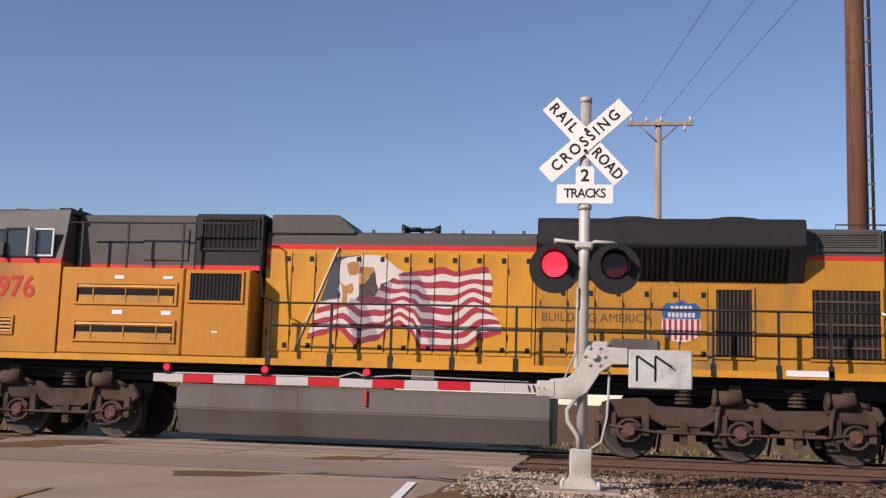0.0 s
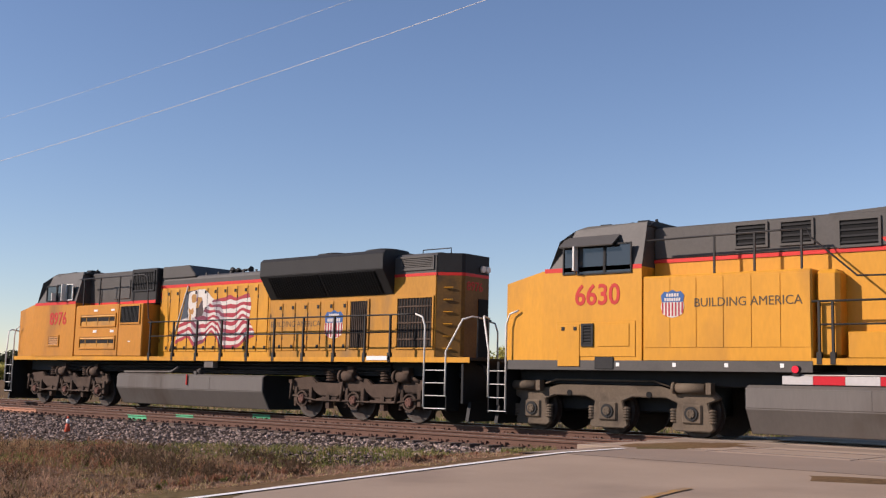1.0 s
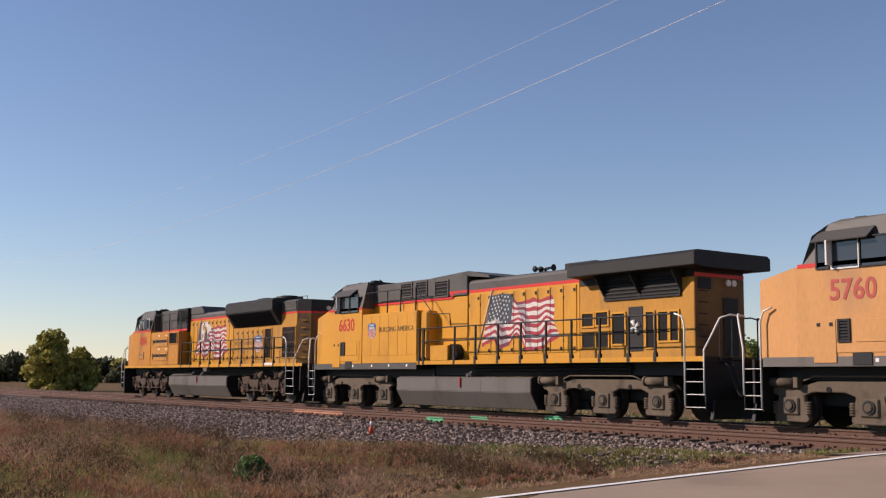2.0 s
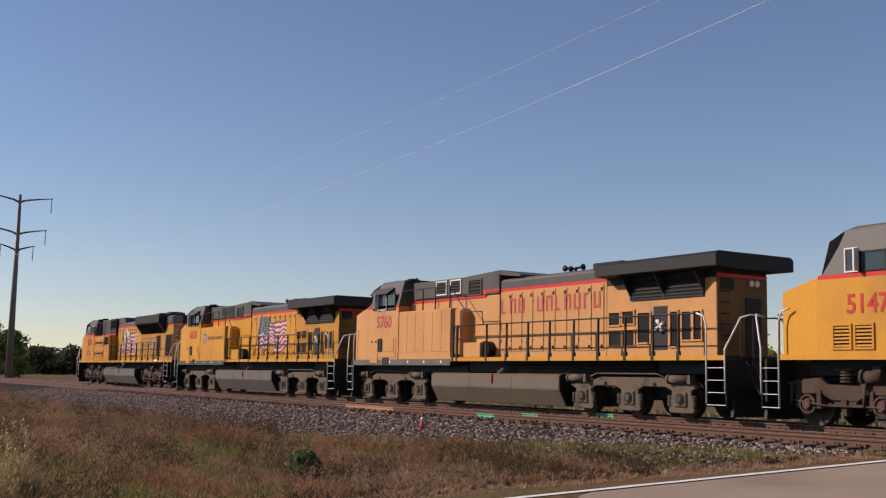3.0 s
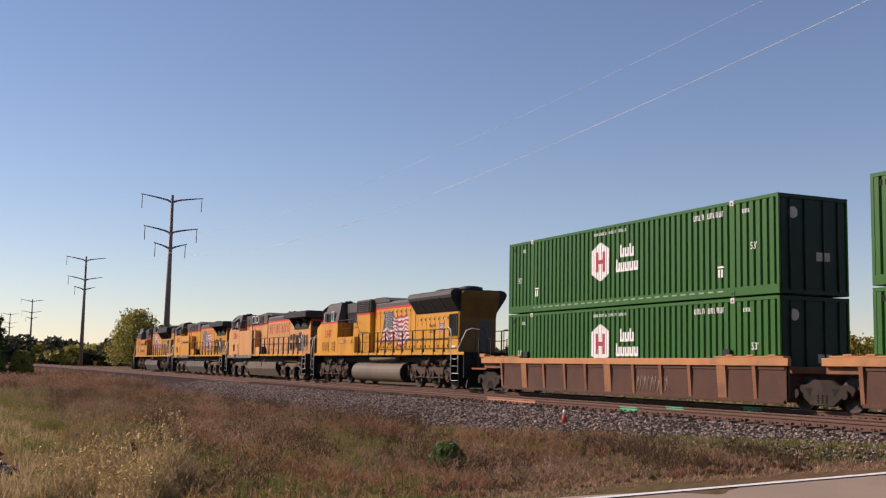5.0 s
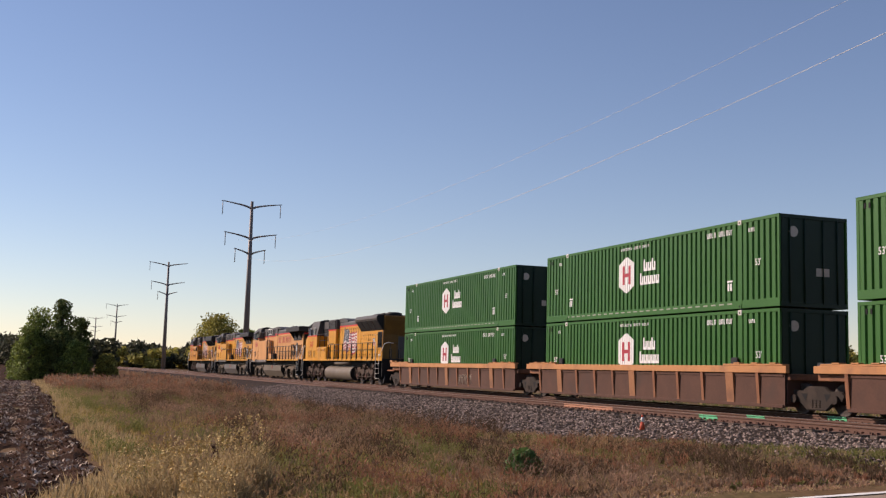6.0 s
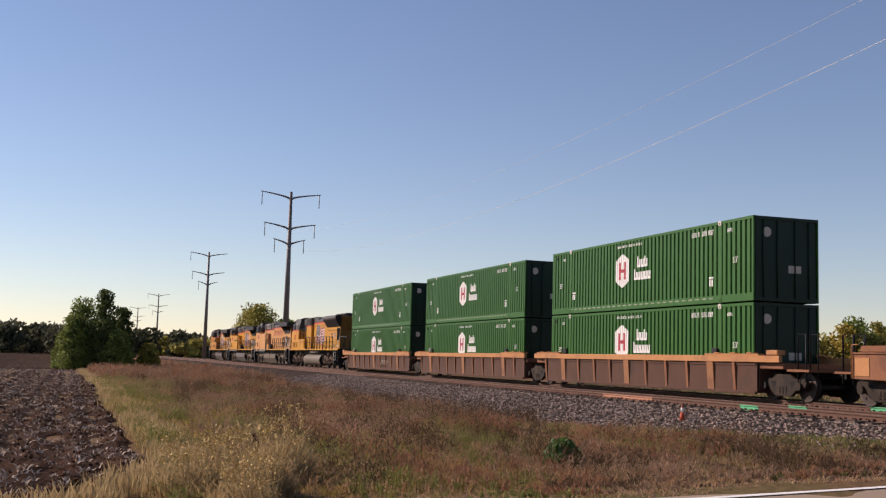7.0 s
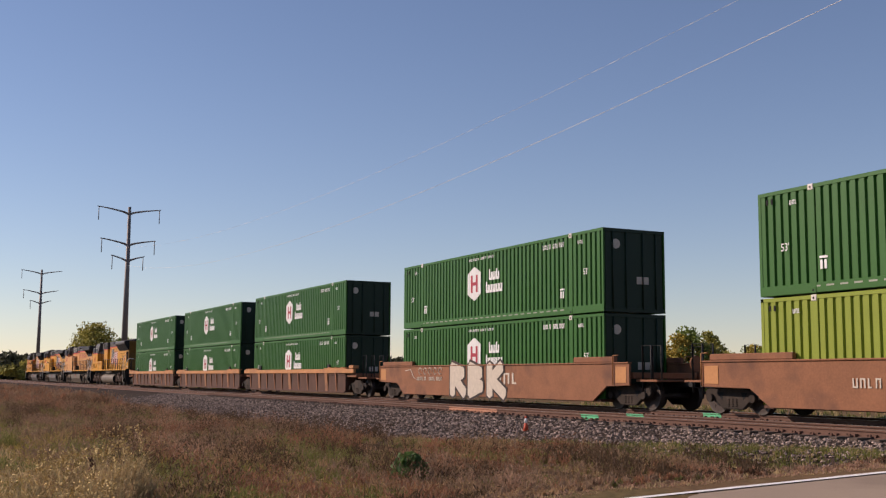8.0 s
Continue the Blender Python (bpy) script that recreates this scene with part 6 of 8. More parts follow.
def island_tint(mat, amount):
    """Every loose piece a little lighter or darker."""
    nt = mat.node_tree
    b = nt.nodes["Principled BSDF"]
    src = b.inputs["Base Color"].links[0].from_socket
    geo = nt.nodes.new("ShaderNodeNewGeometry")
    r = nt.nodes.new("ShaderNodeMapRange")
    r.inputs["To Min"].default_value, r.inputs["To Max"].default_value = 1 - amount, 1 + amount
    v = nt.nodes.new("ShaderNodeVectorMath")
    v.operation = "SCALE"
    nt.links.new(geo.outputs["Random Per Island"], r.inputs["Value"])
    nt.links.new(src, v.inputs[0])
    nt.links.new(r.outputs[0], v.inputs["Scale"])
    nt.links.new(v.outputs[0], b.inputs["Base Color"])


island_tint(STONE, 0.75)


def bed_height(x, y):
    p = bed_line(x)
    for (y0, z0), (y1, z1) in zip(p, p[1:]):
        if y0 <= y <= y1:
            return z0 + (z1 - z0) * (y - y0) / (y1 - y0)
    return -0.6


def on_bed(rng):
    while True:
        x = -11 - 66 * rng.random() ** 1.35
        y = rng.uniform(10.8, 17.5)
        if y > bed_line(x)[0][0] and x < road_side(y, -1) - 1.4:
            return x, y, bed_height(x, y) + 0.015


pebbles("ballast_stones", 24000, on_bed, 0.026, 0.055, STONE, "loose grey and pinkish ballast stones on the bank")


TAN_STONE = material("tan_gravel_stone", (0.3, 0.24, 0.18), 0.95, tint=0.4, scale=4, fine=20)
island_tint(TAN_STONE, 0.6)
# lighter than SOIL: the sun on the clods is put into their colour
CLOD = material("sunlit_soil_clod", (0.085, 0.042, 0.024), 0.95, tint=0.5, scale=4, fine=20, spec=0.05)
island_tint(CLOD, 0.6)


def in_field(rng):
    x = -7 - 70 * rng.random() ** 1.6
    y = field_edge(x) - 0.15 - 14 * rng.random() ** 1.2
    return x, y, furrow(x, y) + 0.01


def on_right(rng):
    while True:
        x, y = rng.uniform(-1.9, 0.5), rng.uniform(11.6, 15.2)
        if x > road_side(y, 1) + 0.3 and (y > 14.5 or rng.random() < 0.5):
            return x, y, max(ground_z(x, y), bed_height(x, y) if y > 15 else -1) + 0.02


pebbles("soil_clods", 9000, in_field, 0.015, 0.05, CLOD, "lit clods of tilled soil")
pebbles("roadside_gravel", 3000, on_right, 0.012, 0.034, TAN_STONE, "loose gravel round the foot of the crossing signal")


def between(rng):
    x = rng.uniform(-48, 9)
    y = rng.choice((rng.uniform(19.4, 21.6), rng.uniform(17.0, 19.6), rng.uniform(21.6, 24.2)))
    if -12.5 < x < -0.6:
        x -= 14
    return x, y, -0.205


def by_track(rng):
    x, y = rng.uniform(-1.2, 7.0), rng.uniform(12.4, 17.0)
    x = max(x, road_side(y, 1) + 0.5)
    return x, y, max(bumpy(x, y), bed_height(x, y) if y > 14.7 else -1) + 0.01


BROWN_STONE = material("rust_stained_ballast", (0.1, 0.062, 0.042), 0.95, tint=0.5, scale=3, fine=9)
island_tint(BROWN_STONE, 0.7)
pebbles("trackside_stones", 4200, by_track, 0.02, 0.045, BROWN_STONE, "dark ballast stones beside the near track")
pebbles("track_stones", 5000, between, 0.025, 0.05, STONE, "ballast stones between rails and ties")


# road, crossing and markings
def road_patch(name, y0, y1, inset, z_add, mat, label, category):
    ys = [y0 + (y1 - y0) * i / 40 for i in range(41)]
    verts, faces = [], []
    for y in ys:
        for s, e in ((-1, 1.0), (-1, 0), (1, 0), (1, 1.0)):
            wob = 0.12 * noise.noise((y * 1.4, s * 5.0, 2)) if e else 0
            x = road_side(y, s) + s * (0.0 if not e else 0.35 - inset + wob)
            verts.append((x, y, road_z(y) + z_add - (0.03 if e else 0.0)))
        for s in (-1, 1):
            verts.append((road_side(y, s) + s * (0.5 - inset), y, road_z(y) - 0.3))
    for i in range(40):
        a, b = i * 6, (i + 1) * 6
        for p, q in ((4, 0), (0, 1), (1, 2), (2, 3), (3, 5)):
            faces.append((a + p, a + q, b + q, b + p))
    me = bpy.data.meshes.new(name)
    me.from_pydata(verts, [], faces)
    me.materials.append(mat)
    return tagged(new(name, me), label, category, "", "structure")


road_patch("road", -60, 14.2, 0.0, 0.0, ASPHALT, "worn two-lane asphalt road up to the crossing", "road")
road_patch("road_apron", 14.2, 17.05, -0.3, 0.004, ASPHALT_NEW, "newer asphalt apron at the crossing", "road")
road_patch("road_far", 24.5, 80, 0.0, 0.0, ASPHALT, "asphalt road beyond the tracks", "road")


def strip(name, x_of, y0, y1, w, mat, label, lift=0.012, n=74):
    verts, faces = [], []
    for i in range(n + 1):
        y = y0 + (y1 - y0) * i / n
        ww = w * (1 + 0.12 * noise.noise((y * 2.3, w, 7)))
        lf = lift if y < 14.2 else lift + 0.004
        verts += [(x_of(y) - ww / 2, y, road_z(y) + lf), (x_of(y) + ww / 2, y, road_z(y) + lf)]
    faces = [(2 * i, 2 * i + 1, 2 * i + 3, 2 * i + 2) for i in range(n)]
    me = bpy.data.meshes.new(name)
    me.from_pydata(verts, [], faces)
    me.materials.append(mat)
    return tagged(new(name, me), label, "road marking", "", "structure")


strip("edge_line", lambda y: road_side(y, -1) + 0.12, -20, 16.35, 0.11, LINE, "white painted edge line on asphalt")
strip("edge_line", lambda y: road_side(y, 1) - 0.12, -20, 13.35, 0.11, LINE, "white painted edge line on asphalt")
strip("centre_line", lambda y: -5.0 - 0.075 * y + 0.1 * math.sin(y), -20, 11.2, 0.12, LINE_YELLOW, "worn yellow centre line")

# rails
RAIL_LINE = [(-0.075, -0.17), (0.075, -0.17), (0.07, -0.15), (0.014, -0.13), (0.012, -0.045), (0.036, -0.035), (0.036, -0.004), (0.028, 0.0), (-0.028, 0.0), (-0.036, -0.004), (-0.036, -0.035), (-0.012, -0.045), (-0.014, -0.13), (-0.07, -0.15)]


def track(y, label):
    e = empty("track", label, "railway track", "railway tracks", "structure")
    e.matrix_basis = pose(0, y, 0)
    for s in (-0.755, 0.755):
        r = part("rail", prism([(s + a, b) for a, b in RAIL_LINE], -420, 220, "x"), RAIL, e)
        part("rail_head", boxes((-420, 220, s - 0.027, s + 0.027, -0.001, 0.003)), RAIL_TOP, r, "polished running surface")
    return e


near_track = track(TRACK2, "rusty railway track on wooden ties beside the ballast bank")
far_track = track(TRACK, "railway track on wooden ties under the train")
for y0, x0, x1, mt, up in ((17.645, -26.35, -25.5, PAINT_GREEN, 1), (19.155, -26.25, -25.45, PAINT_GREEN, 1), (21.915, -26.2, -25.4, PAINT_GREEN, 1), (17.645, -34.6, -31.2, PAINT_ORANGE, 0)):
    w = y0 - (TRACK2 if y0 < 20 else TRACK)
    bm = boxes((x0, x1, w - 0.021, w - 0.013, -0.125, -0.05), (x0, x1, w - 0.042, w - 0.037, -0.034, -0.006), (x0, x1, w - 0.078, w - 0.02, -0.15, -0.138))
    part("survey_paint", bm, mt, near_track if y0 < 20 else far_track, "bright green survey paint on the rail web" if up else "faded orange paint on the rail web")


def panels(parent, y, x0, x1):
    """Concrete crossing panels, each a slab with open joints and steel-dark flangeways."""
    n = 4
    w = (x1 - x0) / n
    for lo, hi in ((-1.5, -0.83), (-0.66, 0.66), (0.83, 1.5)):
        for i in range(n):
            a, b = x0 + w * i + 0.02, x0 + w * (i + 1) - 0.02
            part("crossing_panel", boxes((a, b, lo, hi, -0.15, 0.0), bevel=0.012), CONCRETE, parent)


panels(near_track, TRACK2, -11.2, -1.45)
panels(far_track, TRACK, -11.6, -1.7)
tagged(link("crossing_infill", boxes((-11.5, -1.5, TRACK2 + 1.53, TRACK - 1.53, -0.3, -0.004)), ASPHALT_NEW), "asphalt between the two crossing tracks", "road", "", "structure")
tagged(link("crossing_infill", boxes((-11.9, -1.8, TRACK + 1.53, 24.55, -0.3, -0.004)), ASPHALT_NEW), "asphalt beyond the crossing tracks", "road", "", "structure")

tie_bm = boxes((-0.115, 0.115, -1.3, 1.3, -0.33, -0.15), bevel=0.012)
tie_me = bpy.data.meshes.new("tie")
tie_bm.to_mesh(tie_me)
tie_bm.free()
tie_me.materials.append(TIE)
plate_bm = bmesh.new()
for s in (-0.755, 0.755):
    add_box(plate_bm, -0.09, 0.09, s - 0.16, s + 0.16, -0.152, -0.132)
    for d in (-0.11, 0.11):
        add_box(plate_bm, -0.05, -0.02, s + d - 0.02, s + d + 0.02, -0.132, -0.10)
        add_box(plate_bm, 0.03, 0.06, s + d - 0.02, s + d + 0.02, -0.132, -0.10)
    add_box(plate_bm, 0.12, 0.16, s - 0.09, s + 0.09, -0.165, -0.1)
plate_me = bpy.data.meshes.new("tie_plate")
plate_bm.to_mesh(plate_me)
plate_bm.free()
plate_me.materials.append(RAIL)
for parent in (near_track, far_track):
    for i in range(150):
        x = 9.0 - i * 0.51
        if -11.8 < x < -1.2:
            continue
        t = new("tie", tie_me)
        t.parent = parent
        t.matrix_basis = pose(x, 0.02 * math.sin(i * 2.1), 0.01 * math.sin(i * 1.3), 0, 0, 0.6 * math.sin(i * 3.7))
        p = new("tie_plate", plate_me)
        p.parent = t


# ---- crossing signal ----
SILVER = material("silver_signal_paint", (0.5, 0.475, 0.42), 0.5, 0.1, tint=0.14, scale=3, fine=30, dirt=(0.26, 0.22, 0.17), dirt_amount=0.3)
GALVANISED = material("blotchy_galvanised_plate", (0.55, 0.54, 0.5), 0.45, 0.2, tint=0.2, scale=5, fine=30, dirt=(0.33, 0.32, 0.29), dirt_amount=0.45)
SIGN = material("white_sign_sheeting", (0.8, 0.79, 0.72), 0.5, tint=0.03, scale=4)
SIGN_BLACK = material("black_sign_letters", (0.012, 0.012, 0.012), 0.5)
LAMP_RED = glowing("lit_red_lens", (1.0, 0.03, 0.05), 1.4)
LENS_OFF = material("unlit_red_lens", (0.05, 0.003, 0.004), 0.15)
ARM_RED = material("red_gate_sheeting", (0.5, 0.012, 0.02), 0.4, tint=0.08, scale=6)
ARM_WHITE = material("white_gate_sheeting", (0.48, 0.46, 0.44), 0.45, tint=0.08, scale=6)
ARM_LAMP = glowing("lit_gate_lamp", (0.7, 0.02, 0.04), 0.15)
CABLE = material("pale_flexible_conduit", (0.4, 0.38, 0.34), 0.6)
MX, MY, MZ = -0.32, 12.5, 0.06


def crossing_signal():
    e = empty("crossing_signal", "silver crossing signal mast with crossbuck, flashing lamps and lowered gate", "crossing signal")
    e.matrix_basis = pose(MX, MY, MZ)
    part("mast", rod((0, 0, 0.3), (0, 0, 4.44), 0.062, 18), SILVER, e)
    part("mast_cap", rod((0, 0, 4.4), (0, 0, 4.46), 0.07, 18), SILVER, e)
    base = part("junction_base", boxes((-0.125, 0.125, -0.13, 0.13, 0.08, 0.44), bevel=0.015), SILVER, e)
    part("base_flange", prism([(-0.22, 0.0), (0.22, 0.0), (0.13, 0.14), (-0.13, 0.14)], -0.22, 0.22, "y", 0.012), SILVER, base)
    for x in (-0.2, 0.2):
        for y in (-0.2, 0.2):
            part("anchor_bolt", rod((x, y, -0.02), (x, y, 0.1), 0.024, 8), SILVER, base)
    part("concrete_footing", boxes((-0.45, 0.45, -0.45, 0.45, -0.8, 0.0), bevel=0.02), CONCRETE, e)
    # crossbuck
    zc = 3.93
    for k, (turn, back, texts) in enumerate(((-47, 0.0, None), (42, -0.012, None))):
        b = boxes((-0.61, 0.61, -0.009, 0.0, -0.115, 0.115), bevel=0.003)
        bmesh.ops.transform(b, matrix=pose(0, -0.075 + back, zc, 0, -turn, 0), verts=b.verts[:])
        blade = part("crossbuck_blade", b, SIGN, e, "white crossbuck blade with black letters")
        rot = pose(0, -0.0865 + back, zc, 0, -turn, 0)
        if k == 1:
            writing("crossing_word", "CROSSING", 0.175, rot @ pose(0, 0, 0, 90), SIGN_BLACK, blade, stretch=0.95, depth=0.0015, bold=0.003, span=1.02)
        else:
            writing("rail_word", "RAIL", 0.175, rot @ pose(-0.37, 0, 0.0, 90), SIGN_BLACK, blade, stretch=0.9, depth=0.0015, bold=0.003, span=0.41)
            writing("road_word", "ROAD", 0.175, rot @ pose(0.37, 0, 0.0, 90), SIGN_BLACK, blade, stretch=0.85, depth=0.0015, bold=0.003, span=0.43)
    for z in (0.13, -0.12):
        part("sign_bolt", rod((0, -0.1, zc + z), (0, -0.115, zc + z), 0.02, 8), BLACK, e)
    # tracks sign
    tee = [(-0.31, 3.2), (0.31, 3.2), (0.32, 3.21), (0.32, 3.41), (0.31, 3.42), (0.105, 3.42), (0.105, 3.6), (0.08, 3.63), (-0.08, 3.63), (-0.105, 3.6), (-0.105, 3.42), (-0.31, 3.42), (-0.32, 3.41), (-0.32, 3.21)]
    plate = part("tracks_sign", prism(tee, -0.085, -0.075, "y"), SIGN, e, "white inverted T sign for two tracks")
    writing("track_count", "2", 0.2, pose(0, -0.0865, 3.52, 90), SIGN_BLACK, plate, depth=0.0015, bold=0.004)
    writing("track_word", "TRACKS", 0.15, pose(0, -0.0865, 3.315, 90), SIGN_BLACK, plate, stretch=0.95, depth=0.0015, bold=0.002, span=0.465)
    part("sign_clamp", rod((0, 0, 3.14), (0, 0, 3.19), 0.08, 14), SILVER, e)
    # lamp arm and lamps
    arm = part("lamp_arm", pipe([(-0.34, -0.05, 2.78), (-0.12, -0.02, 2.76), (0.05, 0.02, 2.74), (0.12, 0.0, 2.77), (0.34, 0.02, 2.76)], 0.022, 8), SILVER, e)
    part("arm_casting", boxes((-0.1, 0.1, -0.09, 0.09, 2.68, 2.76), bevel=0.02), SILVER, arm)
    for sx, lens in ((-0.33, LAMP_RED), (0.35, LENS_OFF)):
        z = 2.46
        lamp = part("lamp_background", prism(ring_profile(sx, z, 0.29, 36), -0.03, -0.018, "y"), BLACK, e, "round black lamp background")
        bm = bmesh.new()
        add_rod(bm, (sx, -0.03, z + 0.05), (sx, 0.14, z + 0.05), 0.17, 20)
        part("lamp_housing", bm, BLACK, lamp)
        part("lamp_lens", prism(ring_profile(sx, z + 0.04, 0.145, 28), -0.055, -0.03, "y"), lens, lamp, "lit red lens" if lens is LAMP_RED else "dark unlit red lens")
        bm = bmesh.new()
        hood = [(sx + 0.16 * math.cos(a), z + 0.04 + 0.16 * math.sin(a)) for a in [math.pi * (-0.2 + 1.4 * i / 18) for i in range(19)]]
        for (x0, z0), (x1, z1) in zip(hood, hood[1:]):
            mid = (z0 + z1) / 2 - (z + 0.04)
            d = 0.1 + 0.16 * max(0.0, mid / 0.16)
            q = [(x0, -0.03, z0), (x1, -0.03, z1), (x1, -0.03 - d, z1), (x0, -0.03 - d, z0)]
            o = [(sx + (x - sx) * 1.05, y, z + 0.04 + (zz - z - 0.04) * 1.05) for x, y, zz in q]
            lo, hi = [bm.verts.new(c) for c in q], [bm.verts.new(c) for c in o]
            bm.faces.new(lo), bm.faces.new(hi[::-1])
            for i in range(4):
                bm.faces.new((lo[i], lo[(i + 1) % 4], hi[(i + 1) % 4], hi[i]))
        bmesh.ops.recalc_face_normals(bm, faces=bm.faces[:])
        part("lamp_hood", bm, BLACK, lamp)
        part("lamp_stem", rod((sx, 0.05, z + 0.2), (sx, 0.02, 2.76), 0.02, 8), SILVER, lamp)
    # gate mechanism
    part("gate_motor", boxes((0.3, 0.86, 0.05, 0.36, 1.36, 1.68), bevel=0.03), TANK, e, "grey gate motor case")
    part("motor_bracket", boxes((-0.1, 0.3, 0.02, 0.24, 1.3, 1.64), bevel=0.03), SILVER, e)
    lever = [(-0.36, 0.98), (-0.36, 1.2), (-0.16, 1.22), (-0.02, 1.36), (0.04, 1.56), (0.12, 1.58), (0.5, 1.56), (0.5, 1.38), (0.34, 1.38), (0.2, 1.28), (0.06, 1.06), (-0.06, 0.98)]
    gate = part("gate_lever", prism(lever, -0.12, -0.08, "y", 0.008), SILVER, e, "cast silver gate lever")
    part("pivot_bolt", rod((0.13, -0.12, 1.47), (0.13, -0.17, 1.47), 0.04, 12), SILVER, gate)
    for a in range(6):
        x, z = 0.13 + 0.11 * math.cos(a * 1.047), 1.47 + 0.11 * math.sin(a * 1.047)
        part("lever_bolt", rod((x, -0.12, z), (x, -0.145, z), 0.018, 8), SILVER, gate)
    cw = part("counterweight", boxes((0.51, 1.2, -0.15, -0.05, 1.12, 1.55), bevel=0.012), GALVANISED, e, "pale galvanised counterweight plate")
    for x in (0.6, 0.8):
        part("slot", boxes((x - 0.012, x + 0.012, -0.153, -0.15, 1.2, 1.48)), DARK, cw)
        part("slot_pin", rod((x, -0.16, 1.48), (x + 0.18, -0.19, 1.36), 0.012, 6), BLACK, cw)
    # the lowered arm, red and white
    z0, z1 = 1.04, 1.14
    part("arm_clamp", boxes((-0.5, -0.3, -0.13, -0.06, 1.0, 1.18), bevel=0.01), SILVER, e)
    gx0, gx1 = -5.03, -0.42
    n = 0
    x = gx0
    widths = [0.37] + [0.37, 0.39] * 5 + [0.41]
    while x < gx1 - 0.05 and n < 12:
        w = min(widths[n] if n < len(widths) else 0.4, gx1 - x)
        red = n % 2 == 1
        last = n >= 10
        part("arm_segment", boxes((x, x + w - 0.002, -0.11, -0.085, z0, z1), bevel=0.003), ARM_RED if red and not last else ARM_WHITE, e, "red reflective band" if red and not last else "")
        x += w
        n += 1
    for lx in (-4.86, -3.66, -2.45):
        lamp = part("arm_lamp", boxes((lx - 0.045, lx + 0.045, -0.13, -0.06, z1, z1 + 0.03), bevel=0.006), BLACK, e)
        part("arm_lamp_lens", rod((lx, -0.145, z1 + 0.075), (lx, -0.05, z1 + 0.075), 0.042, 14), ARM_LAMP, lamp, "red gate lamp")
        part("lens_rim", rod((lx, -0.135, z1 + 0.075), (lx, -0.06, z1 + 0.075), 0.047, 14), BLACK, lamp)
    part("lamp_cable", pipe([(-4.86, -0.08, z1 + 0.01), (-3.66, -0.08, z1 + 0.012), (-2.8, -0.08, z1 + 0.01), (-2.6, -0.1, z1 + 0.07), (-2.45, -0.08, z1 + 0.02), (-2.1, -0.08, z1 + 0.05), (-0.6, -0.08, z1 + 0.02)], 0.009, 5), CABLE, e)
    part("hinge_spring", pipe([(-0.62 + i * 0.012, -0.1 + 0.03 * math.cos(i * 1.3), 1.09 + 0.045 * math.sin(i * 1.3)) for i in range(20)], 0.008, 5), BLACK, e)
    part("conduit", pipe([(-0.06, -0.09, 1.0), (-0.16, -0.1, 0.86), (-0.15, -0.1, 0.74), (-0.04, -0.1, 0.58), (-0.02, -0.09, 0.44)], 0.028, 8), CABLE, e, "pale flexible conduit")
    part("conduit", pipe([(0.3, -0.02, 1.3), (0.28, -0.05, 0.8), (0.22, -0.06, 0.52), (0.1, -0.06, 0.44)], 0.014, 8), CABLE, e)
    part("conduit", pipe([(-0.07, -0.05, 2.1), (-0.075, -0.06, 1.5), (-0.2, -0.09, 1.2)], 0.012, 6), CABLE, e)
    part("mast_bracket", boxes((-0.08, -0.05, -0.08, 0.02, 2.0, 2.24), bevel=0.006), SILVER, e)
    return e


signal = crossing_signal()
copy_thing(signal, pose(-13.3, 26.4, 0.3, 0, 0, 180))

# ---- poles and wires ----
WOOD_OLD = material("weathered_grey_pole_wood", (0.33, 0.27, 0.21), 0.9, tint=0.25, scale=3, fine=25, bump=0.01, stretch=(4, 4, 0.4), dirt=(0.2, 0.15, 0.11), dirt_amount=0.3)
WOOD_BROWN = material("creosoted_brown_pole_wood", (0.15, 0.07, 0.042), 0.85, tint=0.3, scale=3, fine=25, bump=0.012, stretch=(4, 4, 0.35), dirt=(0.07, 0.035, 0.025), dirt_amount=0.35)
STEEL_POLE = material("weathered_steel_pole", (0.19, 0.165, 0.15), 0.6, 0.3, tint=0.15, scale=0.5)
PORCELAIN = material("pale_insulator", (0.55, 0.52, 0.48), 0.3)
WIRE = material("bright_conductor_wire", (0.7, 0.64, 0.55), 0.5, 0.0, tint=0.05)
WIRE_DARK = material("dark_wire", (0.05, 0.05, 0.055), 0.5)


def utility_pole():
    e = empty("utility_pole", "weathered grey wooden utility pole with a crossarm", "utility pole")
    e.matrix_basis = pose(1.72, 42.5, -0.9)
    part("pole", rod((0, 0, 0), (0, 0, 13.0), 0.17, 14, 0.12), WOOD_OLD, e)
    part("crossarm", boxes((-1.2, 1.35, -0.2, -0.08, 12.72, 12.86), bevel=0.01), WOOD_OLD, e)
    for s in (-1, 1):
        part("arm_brace", pipe([(s * 0.72, -0.15, 12.7), (s * 0.08, -0.15, 12.1)], 0.025, 6), STEEL_POLE, e)
    for x in (-1.05, -0.45, 0.1, 1.22):
        part("insulator", rod((x, -0.14, 12.86), (x, -0.14, 13.08), 0.06, 10, 0.045), PORCELAIN, e)
    part("insulator", rod((1.0, -0.14, 12.5), (1.0, -0.14, 12.72), 0.05, 10), PORCELAIN, e)


